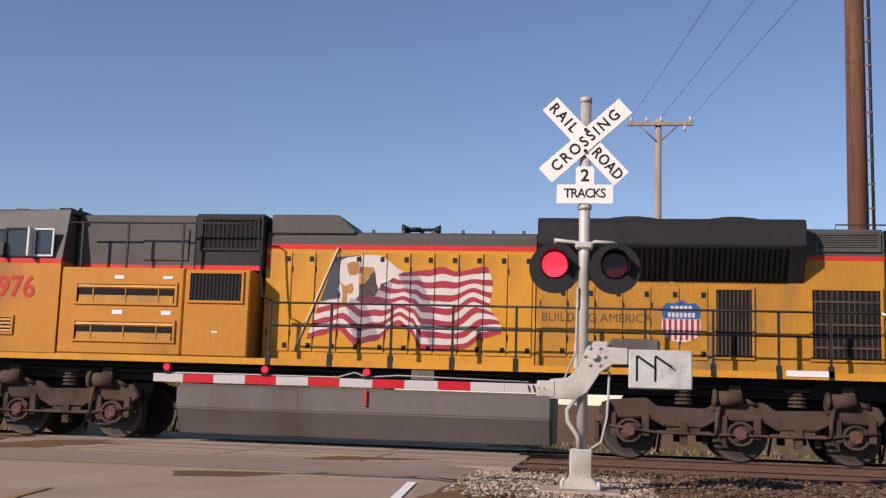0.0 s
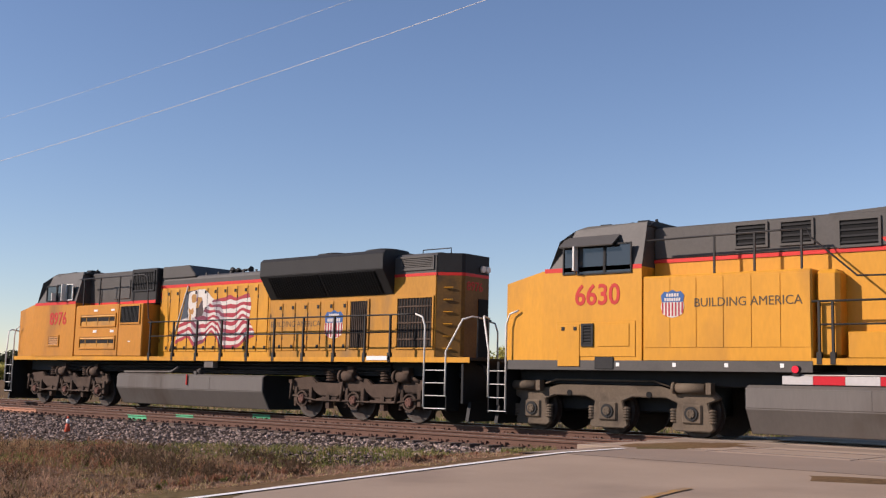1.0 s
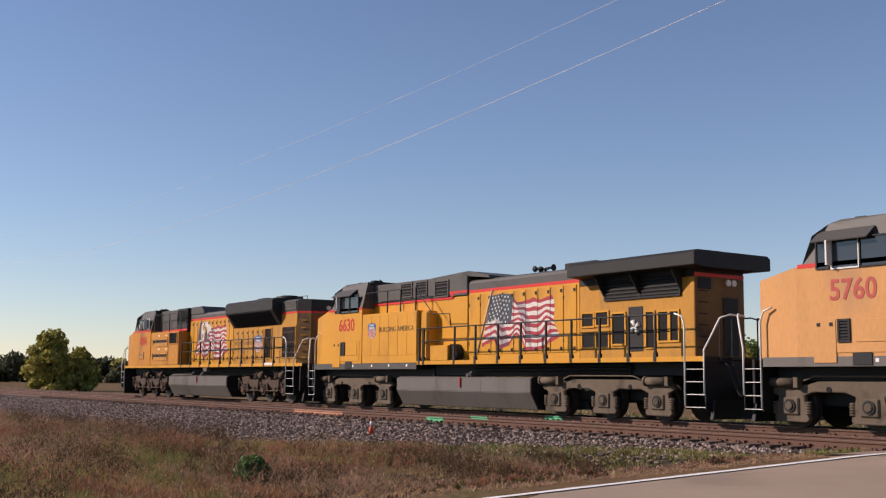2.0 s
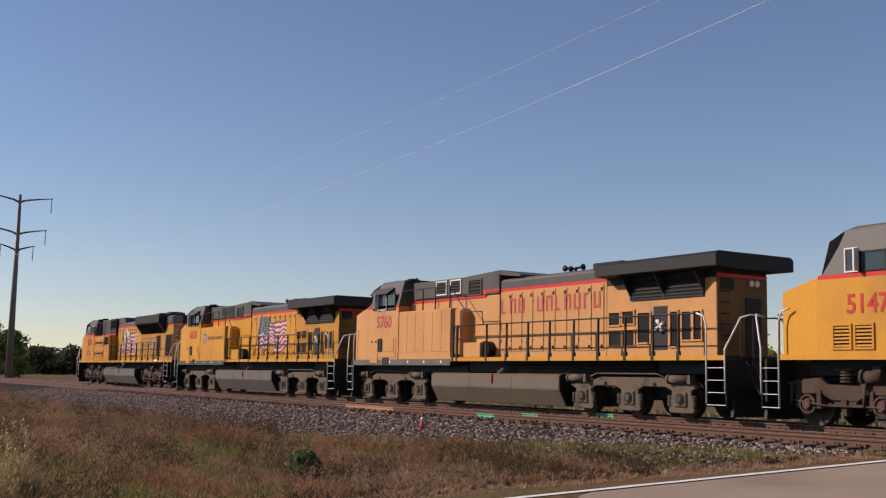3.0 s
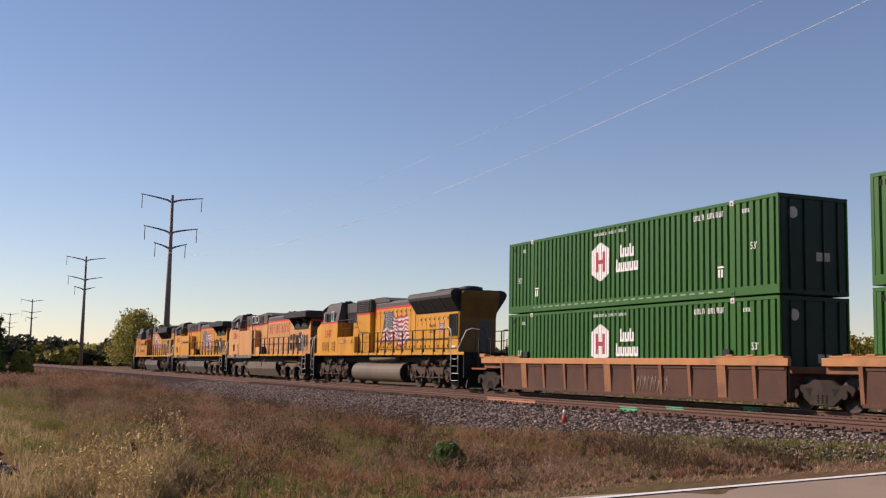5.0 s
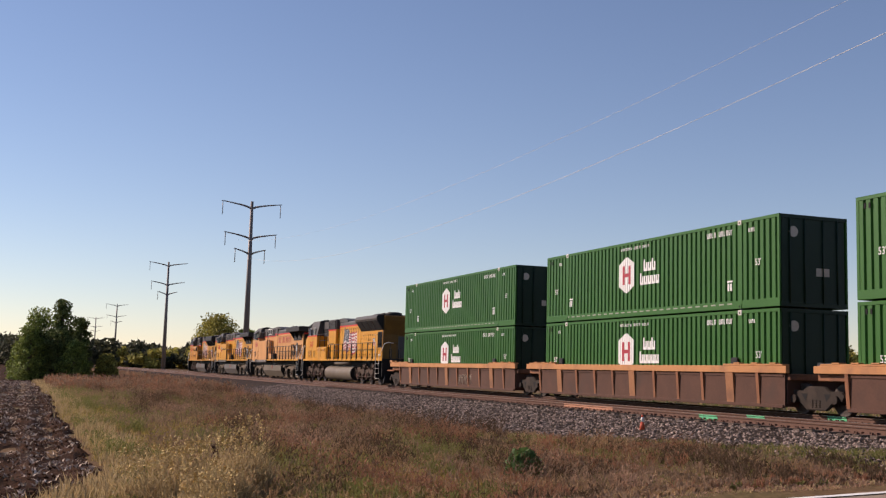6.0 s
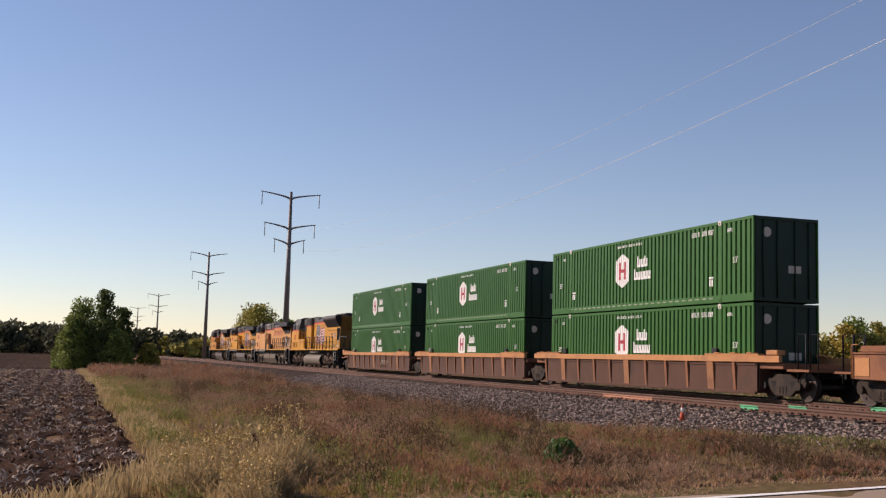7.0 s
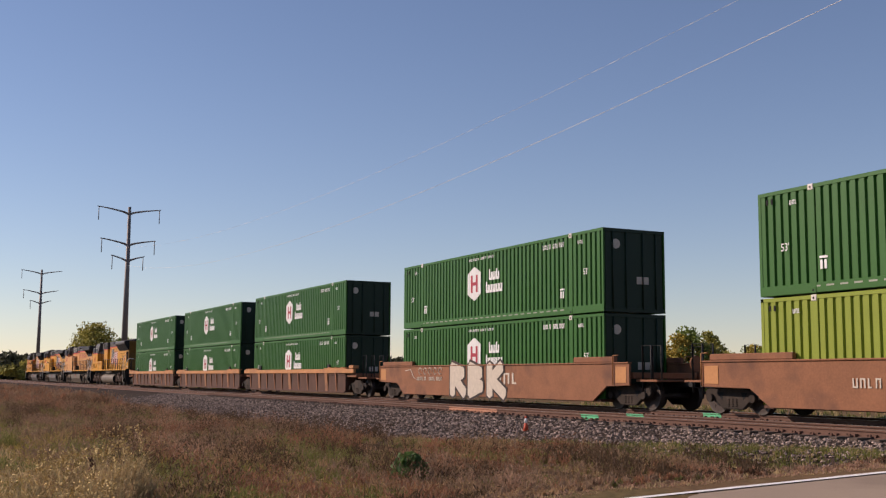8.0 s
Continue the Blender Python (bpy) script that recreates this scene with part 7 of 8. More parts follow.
def big_pole():
    e = empty("utility_pole", "tall creosoted brown wooden pole with a cable riser", "utility pole")
    e.matrix_basis = pose(5.92, 27.6, -0.9)
    part("pole", rod((0, 0, 0), (0, 0, 19.5), 0.27, 18, 0.2), WOOD_BROWN, e)
    part("cable_riser", rod((0.36, -0.1, 0), (0.3, -0.1, 17), 0.04, 8), BLACK, e)
    for i in range(26):
        z = 0.8 + i * 0.6
        part("riser_bracket", boxes((0.15, 0.42 - 0.003 * i, -0.14, -0.1, z, z + 0.04)), STEEL_POLE, e)
    part("pole_tag", boxes((-0.04, 0.04, -0.26, -0.24, 13.2, 13.4)), PORCELAIN, e)


utility_pole()
big_pole()


def pylon(x, y, first):
    e = empty("transmission_pylon", "grey steel transmission monopole with upswept arms", "pylon", "pylons along the railway")
    e.matrix_basis = pose(x, y, -0.9)
    part("pole", rod((0, 0, 0), (0, 0, 31.6), 0.62, 12, 0.26), STEEL_POLE, e)
    for z, w in ((30.6, 5.5), (25.0, 4.8), (22.1, 2.9)):
        for s in (-1, 1):
            bm = bmesh.new()
            pts = [(0, s * w * k, z - 0.35 + 1.15 * k ** 0.6) for k in (0, 0.15, 0.35, 0.6, 0.8, 1.0)]
            for i, (a, b) in enumerate(zip(pts, pts[1:])):
                add_rod(bm, a, b, 0.2 - 0.025 * i, 8, 0.175 - 0.025 * i)
            part("arm", bm, STEEL_POLE, e)
            if s < 0 or first:
                part("insulator_string", rod((0, s * (w - 0.25), z + 0.7), (0, s * (w - 0.25), z - 1.7), 0.07, 8), STEEL_POLE, e)


pylon(-196.5, 36.4, True)
for x, y in ((-327.0, 37.0), (-577.0, 41.0), (-760.0, 41.0)):
    pylon(x, y, False)


def wire(name, pts, r, mat, label, cat="wire"):
    tagged(link(name, pipe(pts, r, 5), mat), label, cat, "overhead wires")


for zm, a, xv, y0, y1 in ((13.0, 0.0005, -75, 27.6, 36.0), (15.43, 0.00045, -62, 27.9, 34.0)):
    pts = []
    for i in range(61):
        x = -196.5 + i * (202.2 / 60)
        k = (x + 196.5) / 202.2
        pts.append((x, y1 + (y0 - y1) * k, zm + a * (x - xv) ** 2))
    wire("overhead_wire", pts, 0.011 if zm < 14 else 0.0065, WIRE, "bright overhead conductor strung between pole and pylon")
for x0 in (-1.05, 0.1, 1.22):
    p0 = Vector((1.72 + x0, 42.36, 12.15))
    pts = [p0 + Vector((0.14 * d, -d, 0.0016 * d * (d - 40) * 0.5)) for d in [i * 3.0 for i in range(21)]]
    wire("overhead_wire", pts, 0.007, WIRE_DARK, "thin dark overhead wire from the utility pole")

# ---- cone ----
CONE_ORANGE = material("faded_orange_plastic", (0.5, 0.08, 0.035), 0.6, tint=0.15, scale=6)
cone = empty("marker_cone", "small faded orange marker cone on the ballast bank", "cone")
cone.matrix_basis = pose(-25.6, 15.35, -0.47)
part("cone_body", rod((0, 0, 0.02), (0, 0, 0.27), 0.085, 14, 0.045), CONE_ORANGE, cone)
part("cone_band", rod((0, 0, 0.27), (0, 0, 0.39), 0.045, 14, 0.035), WHITE, cone, "white band")
part("cone_tip", rod((0, 0, 0.39), (0, 0, 0.45), 0.035, 12, 0.03), CONE_ORANGE, cone)
part("cone_base", boxes((-0.11, 0.11, -0.11, 0.11, -0.02, 0.025), bevel=0.01), CONE_ORANGE, cone)

# ---- stake ----
stake = empty("wooden_stake", "short dark weathered wooden stake in tall grass", "stake")
stake.matrix_basis = pose(-16.5, 2.7, -0.85, 3, -2, 20)
part("post", prism([(-0.055, -0.045), (0.055, -0.05), (0.06, 0.045), (-0.05, 0.05)], 0.0, 0.62, "z", 0.008), WOOD_BROWN, stake)
part("split_top", prism([(-0.05, -0.04), (0.02, -0.045), (0.0, 0.045), (-0.045, 0.045)], 0.61, 0.68, "z", 0.006), WOOD_BROWN, stake)

# ---- plants ----
def leafy(mat, amount=0.35):
    """Thin blades and leaves let part of the light through."""
    nt = mat.node_tree
    b = nt.nodes["Principled BSDF"]
    glow = nt.nodes.new("ShaderNodeBsdfTranslucent")
    both = nt.nodes.new("ShaderNodeMixShader")
    both.inputs[0].default_value = amount
    nt.links.new(b.inputs["Base Color"].links[0].from_socket, glow.inputs["Color"])
    nt.links.new(b.outputs[0], both.inputs[1])
    nt.links.new(glow.outputs[0], both.inputs[2])
    nt.links.new(both.outputs[0], nt.nodes["Material Output"].inputs["Surface"])


DRY = material("dry_brown_grass", (0.38, 0.245, 0.13), 0.9, tint=0.25, scale=0.8)
RUSSET = material("russet_weeds", (0.31, 0.15, 0.085), 0.9, tint=0.3, scale=0.8)
MAUVE = material("grey_brown_dead_weeds", (0.29, 0.19, 0.12), 0.9, tint=0.3, scale=0.8)
UMBER = material("dark_brown_brush", (0.11, 0.07, 0.04), 0.9, tint=0.3, scale=0.8)
PALE = material("pale_straw_grass", (0.46, 0.34, 0.17), 0.85, tint=0.2, scale=0.8)
GREEN_GRASS = material("green_grass", (0.2, 0.2, 0.06), 0.85, tint=0.25, scale=0.8)
ROSY = material("rosy_tan_dead_grass", (0.42, 0.26, 0.17), 0.9, tint=0.25, scale=0.8)
for mm in (DRY, RUSSET, MAUVE, UMBER, PALE, ROSY, GREEN_GRASS):
    island_tint(mm, 0.2)
    leafy(mm, 0.4)


def blades(name, count, place, hmin, hmax, width, mat, label, seed, lean=0.35, tuft=6, soil=None):
    """Standing blades and stems in tufts that fan out, each a bent two-piece strip, joined: past counting."""
    rng = random.Random(seed)
    verts, faces = [], []
    for _ in range(count // tuft):
        x0, y0, k = place(rng)
        z = soil(x0, y0) + 0.01 if soil else bumpy(x0, y0) - 0.03
        if y0 > 10.5:
            z = max(z, bed_height(x0, y0) - 0.02)
        top = rng.uniform(hmin, hmax) * k
        for _ in range(tuft):
            h = top * rng.uniform(0.5, 1.0)
            a, b = rng.uniform(0, 6.28), rng.uniform(0, 6.28)
            x, y = x0 + 0.07 * math.cos(b) * rng.random(), y0 + 0.07 * math.sin(b) * rng.random()
            w = width * rng.uniform(0.6, 1.4)
            dx, dy = math.cos(a) * w, math.sin(a) * w
            q = lean * h * rng.uniform(0.3, 1.3)
            lx, ly = math.cos(b) * q, math.sin(b) * q
            n = len(verts)
            verts += [(x - dx, y - dy, z), (x + dx, y + dy, z), (x - dx * 0.8 + lx * 0.3, y - dy * 0.8 + ly * 0.3, z + h * 0.6), (x + dx * 0.8 + lx * 0.3, y + dy * 0.8 + ly * 0.3, z + h * 0.6), (x + lx, y + ly, z + h * 0.95)]
            faces += [(n, n + 1, n + 3, n + 2), (n + 2, n + 3, n + 4)]
    me = bpy.data.meshes.new(name)
    me.from_pydata(verts, [], faces)
    me.materials.append(mat)
    return tagged(new(name, me), label, "grass", "", "stuff")


def verge(lo, hi, reach, pull, patch, seed, grain=0.16):
    """A place in the verge left of the road; patch gathers them in drifts."""
    def place(rng):
        while True:
            x = -9.6 - reach * rng.random() ** pull
            y = rng.uniform(lo, hi)
            if x > road_side(y, -1) - 0.75:
                continue
            if y < field_edge(x) + 0.1:
                continue
            top = bed_line(x)[0][0] + 0.9 + 0.6 * noise.noise((x * 0.5, 3.0, 1.0)) + 1.5 * noise.noise((x * 0.13, 7.0, 1.0))
            if y > top:
                continue
            v = noise.noise((x * grain + seed, y * grain * 1.9, seed * 1.7)) + 0.35 * noise.noise((x * 0.7, y * 0.9, seed))
            if v < patch:
                continue
            near_road = min(1.0, 0.22 + 0.1 * max(0.0, road_side(y, -1) - 0.7 - x))
            bank = 1.0 if y < 10 else max(0.4, 1 - (y - 10) * 0.14)
            return x, y, near_road * bank * (0.55 + 1.5 * min(0.45, max(0.0, v - patch)))
    return place


blades("dry_grass", 70000, verge(0.6, 15, 95, 1.6, -0.3, 1), 0.1, 0.3, 0.005, DRY, "dry brown verge grass", 11, 0.9, 8)
blades("straw_grass", 40000, verge(0.5, 15, 85, 1.7, -0.05, 7), 0.1, 0.34, 0.005, PALE, "pale straw-coloured grass", 13, 0.9, 8)
blades("green_grass", 50000, verge(1.0, 15.5, 60, 1.9, -0.02, 2), 0.08, 0.24, 0.006, GREEN_GRASS, "low green grass among the dry stems", 14, 0.9, 8)


def weeds(name, count, place, hmin, hmax, mat, label, seed, flecks=26, coarse=1.0):
    """Dead weeds: a few thin stems that fan out under a haze of small dry leaves and seed heads, joined: past counting."""
    rng = random.Random(seed)
    verts, faces = [], []
    for _ in range(count):
        x, y, k = place(rng)
        z = bumpy(x, y) - 0.03
        if y > 10.5:
            z = max(z, bed_height(x, y) - 0.02)
        h = rng.uniform(hmin, hmax) * k
        tips = []
        for _ in range(5):
            a, q = rng.uniform(0, 6.28), h * rng.uniform(0.15, 0.55)
            hh = h * rng.uniform(0.65, 1.0)
            tx, ty = x + q * math.cos(a), y + q * math.sin(a)
            b = rng.uniform(0, 3.14)
            wx, wy = 0.004 * coarse * math.cos(b), 0.004 * coarse * math.sin(b)
            n = len(verts)
            verts += [(x - wx, y - wy, z), (x + wx, y + wy, z), (tx, ty, z + hh)]
            faces.append((n, n + 1, n + 2))
            tips.append((tx - x, ty - y, hh))
        for _ in range(flecks):
            tx, ty, hh = rng.choice(tips)
            k2 = rng.uniform(0.3, 1.05)
            r = 0.09 * h
            c = Vector((x + tx * k2 + rng.gauss(0, r), y + ty * k2 + rng.gauss(0, r), z + hh * k2 + rng.gauss(0, r * 0.6)))
            u = Vector((rng.gauss(0, 0.5) + tx, rng.gauss(0, 0.5) + ty, rng.gauss(1.0, 0.5))).normalized()
            v = u.cross(Vector((rng.gauss(0, 1), rng.gauss(0, 1), 0.1))).normalized()
            q = 0.036 * coarse * rng.uniform(0.5, 1.5)
            n = len(verts)
            verts += [tuple(c - u * q), tuple(c + v * q * 0.2), tuple(c + u * q), tuple(c - v * q * 0.2)]
            faces.append((n, n + 1, n + 2, n + 3))
    me = bpy.data.meshes.new(name)
    me.from_pydata(verts, [], faces)
    me.materials.append(mat)
    return tagged(new(name, me), label, "weeds", "", "stuff")


weeds("russet_weeds", 2400, verge(4.5, 14.5, 90, 1.4, 0.18, 4, 0.3), 0.34, 0.74, RUSSET, "clumps of russet dead weeds", 12)
weeds("grey_brown_weeds", 4200, verge(2.6, 15, 95, 1.4, -0.12, 11, 0.2), 0.24, 0.56, MAUVE, "grey-brown dead weeds in soft drifts", 50)
weeds("dark_brush", 3200, verge(3.5, 14.8, 85, 1.35, 0.14, 15, 0.42), 0.4, 0.8, UMBER, "dark brown brushy weed clumps", 51)
weeds("rosy_weeds", 1300, verge(5.0, 14.5, 80, 1.3, 0.25, 21, 0.32), 0.3, 0.6, ROSY, "rosy-tan dead weed clumps", 55)
weeds("dry_weeds", 1700, verge(2.0, 14.5, 80, 1.5, 0.12, 18, 0.3), 0.22, 0.5, DRY, "tan dead weeds gone to seed", 52)
weeds("olive_weeds", 3000, verge(1.2, 9.5, 60, 1.6, 0.06, 23, 0.3), 0.25, 0.5, GREEN_GRASS, "olive-green weed clumps", 56)


def far_verge(rng):
    x = -70 - 150 * rng.random()
    return x, rng.uniform(max(1.5, field_edge(x) + 0.5), 13.2), 1.0


weeds("far_weeds", 2600, far_verge, 0.45, 0.85, MAUVE, "dull brown weeds far along the bank", 53, 22, 3.0)
weeds("far_weeds", 1400, far_verge, 0.45, 0.85, RUSSET, "russet weeds far along the bank", 54, 22, 3.0)
GOLDEN = material("golden_green_grass", (0.34, 0.26, 0.065), 0.85, tint=0.25, scale=0.8)
island_tint(GOLDEN, 0.35)
leafy(GOLDEN)
blades("golden_grass", 60000, verge(0.6, 7.0, 42, 1.9, -0.25, 3), 0.1, 0.3, 0.006, GOLDEN, "golden-green grass near the road", 26, 0.7)
blades("weed_stalks", 900, verge(2.0, 12, 60, 1.5, -0.1, 9), 0.4, 0.8, 0.005, UMBER, "scattered tall dead weed stalks", 25, 0.25, 3)


def road_edge(rng):
    y = rng.uniform(2.0, 14.0)
    out = rng.random() ** 1.3
    return road_side(y, -1) - 0.4 - 2.4 * out, y, 0.5 + 0.5 * out


def bank_foot(rng):
    while True:
        x = -9.6 - 16 * rng.random() ** 1.2
        y = bed_line(x)[1][0] - 1.7 + 2.3 * rng.random() + 0.5 * noise.noise((x * 0.6, 5.0, 2.0))
        if x < road_side(y, -1) - 1.0 and noise.noise((x * 0.45, y * 0.6, 8.0)) > -0.25:
            return x, y, 0.8


blades("road_edge_grass", 22000, road_edge, 0.05, 0.16, 0.007, ROSY, "short rosy-tan dead grass along the road edge", 27, 0.8)
blades("road_edge_grass", 7000, road_edge, 0.05, 0.17, 0.007, PALE, "short straw-coloured grass along the road edge", 28, 0.8)
blades("bank_foot_grass", 15000, bank_foot, 0.1, 0.26, 0.008, GREEN_GRASS, "green grass at the foot of the ballast", 29, 0.6)
blades("bank_foot_grass", 5000, bank_foot, 0.1, 0.24, 0.008, PALE, "pale grass at the foot of the ballast", 36, 0.6)


def strip_edge(rng):
    x = -12 - 100 * rng.random() ** 1.6
    return x, field_edge(x) + rng.uniform(0.0, 1.0), 1.0


blades("field_edge_grass", 16000, strip_edge, 0.15, 0.42, 0.009, PALE, "pale uncut grass strip along the field edge", 15)


def clump_at(cx, cy, r):
    def place(rng):
        a, d = rng.uniform(0, 6.28), r * math.sqrt(rng.random())
        return cx + d * math.cos(a), cy + d * 0.8 * math.sin(a), 1.25 - 0.6 * d / r
    return place


CLUMPS = ((-14.0, 2.3, 0.55, 0.8), (-15.6, 2.9, 0.5, 0.95), (-14.1, 1.6, 0.6, 0.66), (-13.0, 2.0, 0.45, 0.55), (-17.2, 2.3, 0.45, 0.55))
for i, (cx, cy, r, h) in enumerate(CLUMPS):
    blades("tall_grass_clump", 1500, clump_at(cx, cy, r), h * 0.4, h, 0.006, PALE, "golden tall grass clump gone to seed", 30 + i, 0.5, 4)
    weeds("seeding_weeds", 70, clump_at(cx, cy, r), h * 0.5, h, PALE, "pale seeding weeds in a tall clump", 70 + i)
    blades("tall_grass_clump", 1100, clump_at(cx, cy, r), h * 0.3, h * 0.7, 0.01, DRY, "brown undergrowth of a tall grass clump", 40 + i, 0.5)


def right_verge(rng):
    x, y = rng.uniform(-1.2, 8), rng.uniform(2, 12.2)
    x = max(x, road_side(y, 1) + 0.75)
    return x, y, 0.5


blades("roadside_grass", 6000, right_verge, 0.1, 0.3, 0.008, GREEN_GRASS, "short roadside grass by the signal", 16)
blades("roadside_grass", 5000, right_verge, 0.1, 0.28, 0.008, PALE, "short dry roadside grass by the signal", 17)


def beyond(rng):
    return rng.uniform(-60, 14), 28.5 + 14 * rng.random() ** 1.5, 1.0


blades("far_grass", 12000, beyond, 0.1, 0.35, 0.02, GREEN_GRASS, "rough grass beyond the tracks", 18)
blades("far_grass", 9000, beyond, 0.1, 0.35, 0.02, PALE, "rough dry grass beyond the tracks", 19)


def stubble(rng):
    x = -8 - 90 * rng.random() ** 1.5
    return x, field_edge(x) - 0.2 - 13 * rng.random(), 1.0


STUBBLE = material("pale_corn_stubble", (0.6, 0.47, 0.36), 0.9, tint=0.25, scale=0.8)
island_tint(STUBBLE, 0.5)
blades("corn_stubble", 36000, stubble, 0.03, 0.1, 0.014, STUBBLE, "broken pale stalks lying on the tilled soil", 20, 1.8, 3, furrow)

LEAF_GREEN = material("dark_green_leaves", (0.19, 0.235, 0.055), 0.8, tint=0.3, scale=0.5)
LEAF_OLIVE = material("olive_autumn_leaves", (0.33, 0.295, 0.07), 0.8, tint=0.3, scale=0.5)
LEAF_GOLD = material("golden_autumn_leaves", (0.36, 0.27, 0.05), 0.8, tint=0.3, scale=0.5)
LEAF_PINE = material("deep_green_foliage", (0.105, 0.135, 0.042), 0.85, tint=0.3, scale=0.5)
LEAF_FAR = material("distant_dull_foliage", (0.085, 0.088, 0.05), 0.85, tint=0.3, scale=0.2)
BARK = material("grey_brown_bark", (0.09, 0.065, 0.045), 0.9, tint=0.3, scale=5, bump=0.02)
for mm in (LEAF_GREEN, LEAF_OLIVE, LEAF_GOLD, LEAF_PINE, LEAF_FAR):
    island_tint(mm, 0.55)
    leafy(mm, 0.3)


def leaf_cloud(verts, faces, cx, cy, cz, rx, ry, rz, count, size, rng):
    for _ in range(count):
        while True:
            p = Vector((rng.uniform(-1, 1), rng.uniform(-1, 1), rng.uniform(-1, 1)))
            if 0.3 < p.length < 1:
                break
        p = p * (0.7 + 0.3 * rng.random())
        x, y, z = cx + p.x * rx, cy + p.y * ry, cz + p.z * rz
        u = Vector((rng.gauss(0, 1), rng.gauss(0, 1), rng.gauss(0, 1))).normalized()
        v = u.orthogonal().normalized()
        s = size * rng.uniform(0.5, 1.4)
        n = len(verts)
        c = Vector((x, y, z))
        verts += [tuple(c - u * s), tuple(c + v * s * 0.55), tuple(c + u * s), tuple(c - v * s * 0.55)]
        faces.append((n, n + 1, n + 2, n + 3))


def tree(x, y, h, w, leaf, label, seed, low=0.1, clumps=16, leaves=160, size=0.3, name="tree", category="tree"):
    """A trunk with limbs under a crown of many leaf clumps."""
    rng = random.Random(seed)
    e = empty(name, label, category)
    e.matrix_basis = pose(x, y, min(-0.85, bumpy(x, y)) if name == "tree" else bumpy(x, y))
    trunk = bmesh.new()
    add_rod(trunk, (0, 0, -0.2), (0.1, 0, h * 0.55), 0.035 * h, 8, 0.016 * h)
    verts, faces = [], []
    for i in range(clumps):
        a = i * 2.4
        k = (i + 0.5) / clumps
        zz = h * (low + (0.94 - low) * k)
        rr = w * (1.0 - 0.75 * max(0, (k - 0.35) / 0.65) ** 1.4) * rng.uniform(0.35, 0.75)
        cx, cy = rr * math.cos(a), rr * math.sin(a)
        add_rod(trunk, (0.04, 0, min(h * 0.5, zz * 0.6)), (cx * 0.8, cy * 0.8, zz), 0.012 * h, 5, 0.004 * h)
        q = w * rng.uniform(0.3, 0.52)
        leaf_cloud(verts, faces, cx, cy, zz, q, q, q * 0.75, leaves, size, rng)
    part("trunk", trunk, BARK, e)
    me = bpy.data.meshes.new("crown")
    me.from_pydata(verts, [], faces)
    me.materials.append(leaf)
    c = new("crown", me)
    c.parent = e
    return e


SEED = material("golden_seed_heads", (0.55, 0.4, 0.17), 0.85, tint=0.2, scale=2)
island_tint(SEED, 0.4)
rng_seed = random.Random(9)
verts, faces = [], []
for cx, cy, r, h in CLUMPS:
    for _ in range(90):
        a, d = rng_seed.uniform(0, 6.28), r * math.sqrt(rng_seed.random())
        x, y = cx + d * math.cos(a), cy + 0.8 * d * math.sin(a)
        leaf_cloud(verts, faces, x, y, bumpy(x, y) + h * rng_seed.uniform(0.55, 1.12), 0.03, 0.03, 0.07, 9, 0.016, rng_seed)
me = bpy.data.meshes.new("seed_heads")
me.from_pydata(verts, [], faces)
me.materials.append(SEED)
tagged(new("seed_heads", me), "golden fluffy seed heads on tall grass", "grass", "", "stuff")


def polar(az, r):
    a = radians(az)
    return -r * math.sin(a), r * math.cos(a)


# thicket at the field edge
for az, r, h, w, leaf, sd in ((89.9, 104, 5.0, 1.9, LEAF_GREEN, 1), (89.5, 106, 6.6, 2.3, LEAF_GREEN, 2), (88.5, 108, 7.9, 1.7, LEAF_PINE, 3), (87.6, 110, 6.2, 1.3, LEAF_PINE, 4), (88.7, 104, 4.8, 2.4, LEAF_PINE, 5), (86.3, 106, 2.6, 1.3, LEAF_OLIVE, 6), (90.3, 108, 3.6, 1.3, LEAF_GREEN, 7), (87.8, 103, 3.6, 1.8, LEAF_GREEN, 8)):
    tree(*polar(az, r), h, w, leaf, "dense dark-green bushy tree at the field edge", sd, 0.02, 26, 230, 0.115)
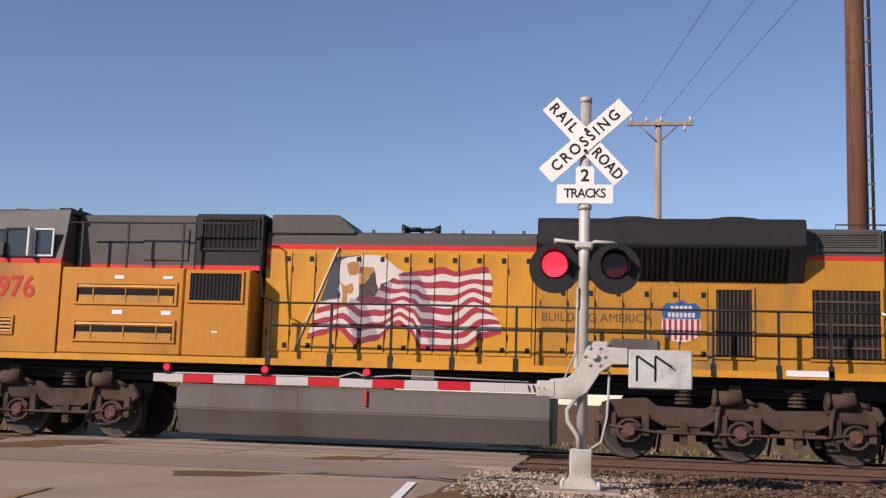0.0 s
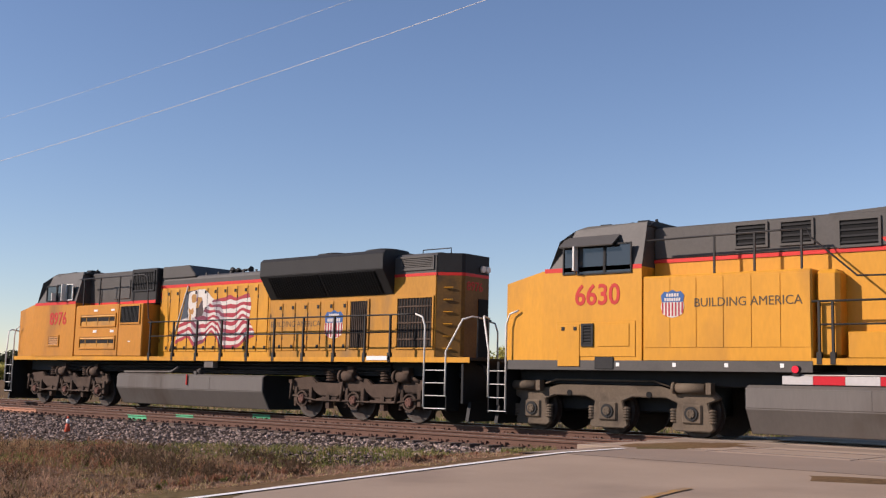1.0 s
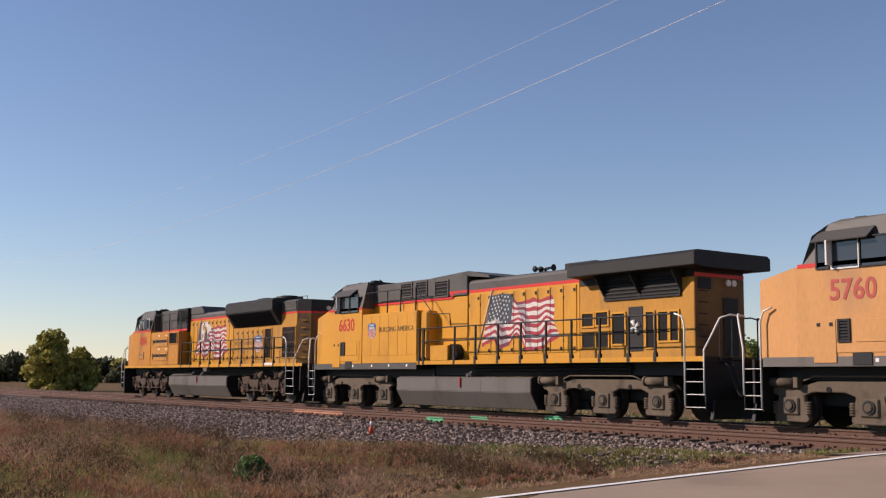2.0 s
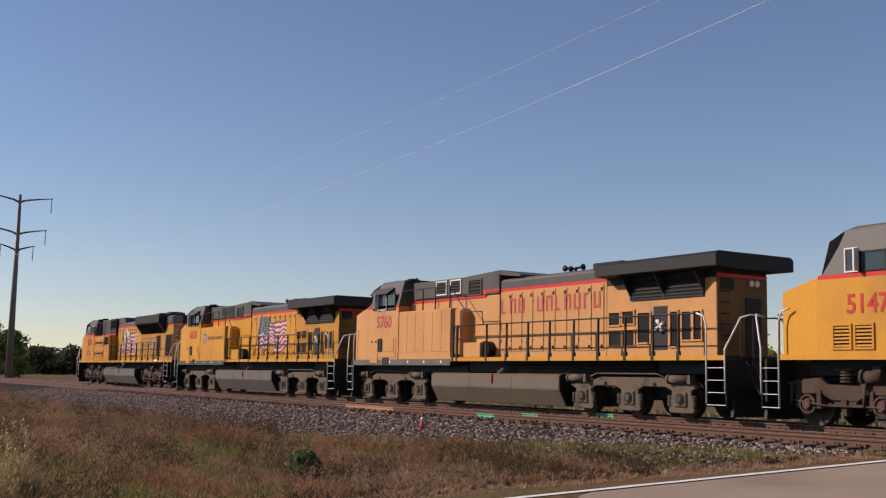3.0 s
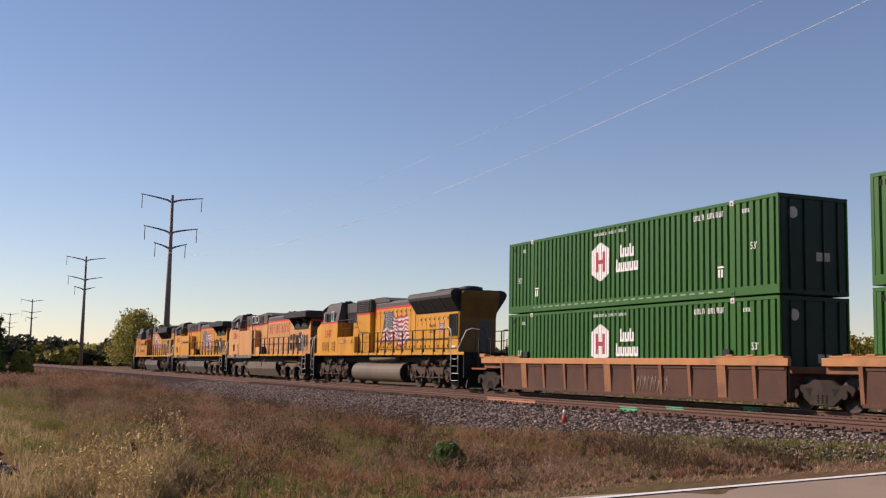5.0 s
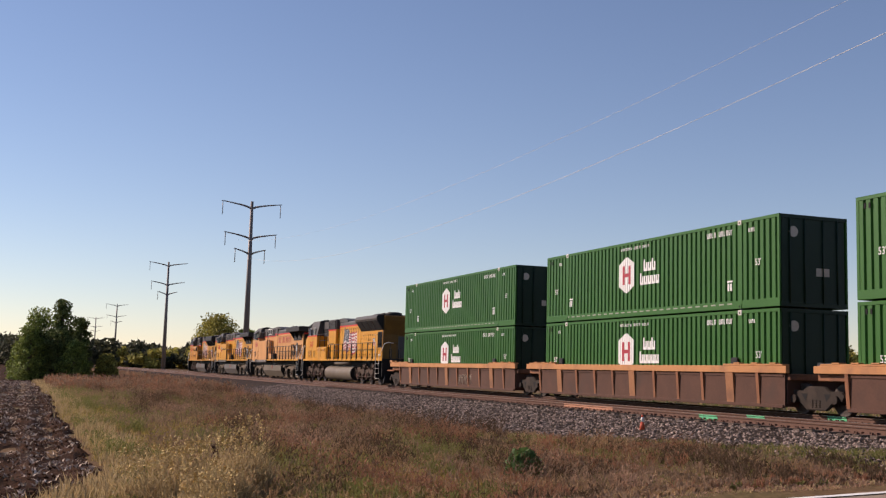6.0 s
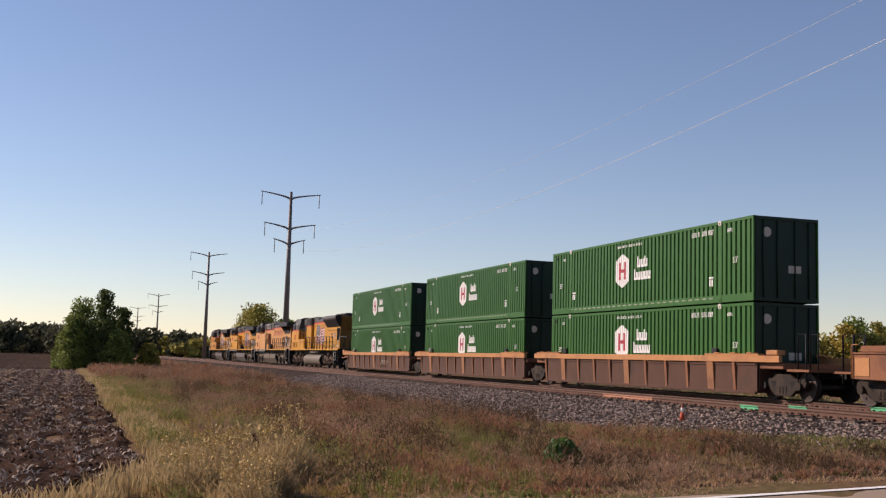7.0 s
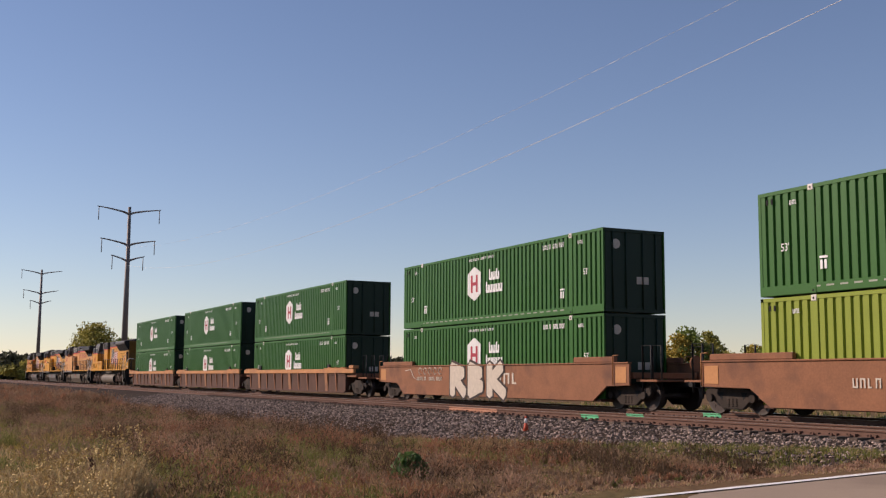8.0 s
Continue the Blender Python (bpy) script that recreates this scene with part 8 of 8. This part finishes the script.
# single trees beyond the tracks
tree(*polar(81.0, 262), 13.4, 7.2, LEAF_OLIVE, "rounded olive autumn tree beyond the pylons", 21, 0.15, 30, 260, 0.3)
tree(*polar(79.4, 258), 10.5, 4.2, LEAF_GREEN, "rounded green tree beyond the pylons", 24, 0.05, 24, 220, 0.3)
tree(*polar(75.0, 165), 8.2, 3.9, LEAF_OLIVE, "broad olive-green tree beside the tracks", 22, 0.02, 22, 230, 0.34)
tree(*polar(73.6, 168), 6.0, 3.0, LEAF_OLIVE, "broad olive-green tree beside the tracks", 23, 0.02, 18, 200, 0.34)
rngt = random.Random(77)
for i in range(64):
    az = 12 + i * 0.73 + rngt.uniform(-0.4, 0.4)
    r = rngt.uniform(170, 215)
    h = rngt.uniform(6.5, 10.5) * (1.0 if az > 22 else 0.8)
    leaf = rngt.choice((LEAF_OLIVE, LEAF_OLIVE, LEAF_GREEN, LEAF_GOLD))
    tree(*polar(az, r), h, rngt.uniform(3.6, 5.2), leaf, {LEAF_OLIVE: "olive tree in the far tree row", LEAF_GREEN: "dark green tree in the far tree row", LEAF_GOLD: "golden autumn tree in the far tree row"}[leaf], 100 + i, 0.03, 16, 130, 0.3)


def woods(name, az0, az1, r0, r1, n, h0, h1, leaf, label, seed):
    rng = random.Random(seed)
    verts, faces = [], []
    for i in range(n):
        az = az0 + (az1 - az0) * (i + rng.random()) / n
        r = rng.uniform(r0, r1)
        x, y = polar(az, r)
        h = rng.uniform(h0, h1)
        for k in range(3):
            q = rng.uniform(4.0, 6.5)
            leaf_cloud(verts, faces, x + rng.uniform(-4, 4), y + rng.uniform(-4, 4), -0.9 + h * (0.22 + 0.26 * k), q, q, h * 0.26, 150, 0.95, rng)
    me = bpy.data.meshes.new(name)
    me.from_pydata(verts, [], faces)
    me.materials.append(leaf)
    tagged(new(name, me), label, "woods", "", "stuff")


woods("far_woods", 56, 88, 430, 520, 120, 8, 12, LEAF_FAR, "distant band of dark green woods", 61)
woods("far_woods", 88, 112, 400, 480, 80, 10, 14, LEAF_FAR, "distant band of dark woods beyond the field", 62)
woods("far_woods", 60, 90, 420, 500, 40, 6, 10, LEAF_OLIVE, "distant olive trees before the woods", 63)
WEED = material("fresh_green_weed", (0.1, 0.17, 0.05), 0.7, tint=0.3, scale=3)
leafy(WEED)
bush = tree(-17.2, 8.0, 0.45, 0.42, WEED, "low bright green weed clump in the verge", 90, 0.08, 14, 120, 0.05, "weed_bush", "bush")


def motions():
    times = [i / 4 for i in range(33)]
    for ob, place in rolling:
        s, z = place if isinstance(place, tuple) else (place, 0.0)
        walk(ob, [(t, pose(s + run(t), TRACK, z)) for t in times])
    spin = []
    for k in range(241):
        spin.append(run(k / FPS))
    for ob, x, r in turning:
        rr = max(r, 0.545)
        walk(ob, [(k / FPS, pose(x, 0, r, 0, math.degrees(spin[k] / rr), 0)) for k in range(241)])


motions()
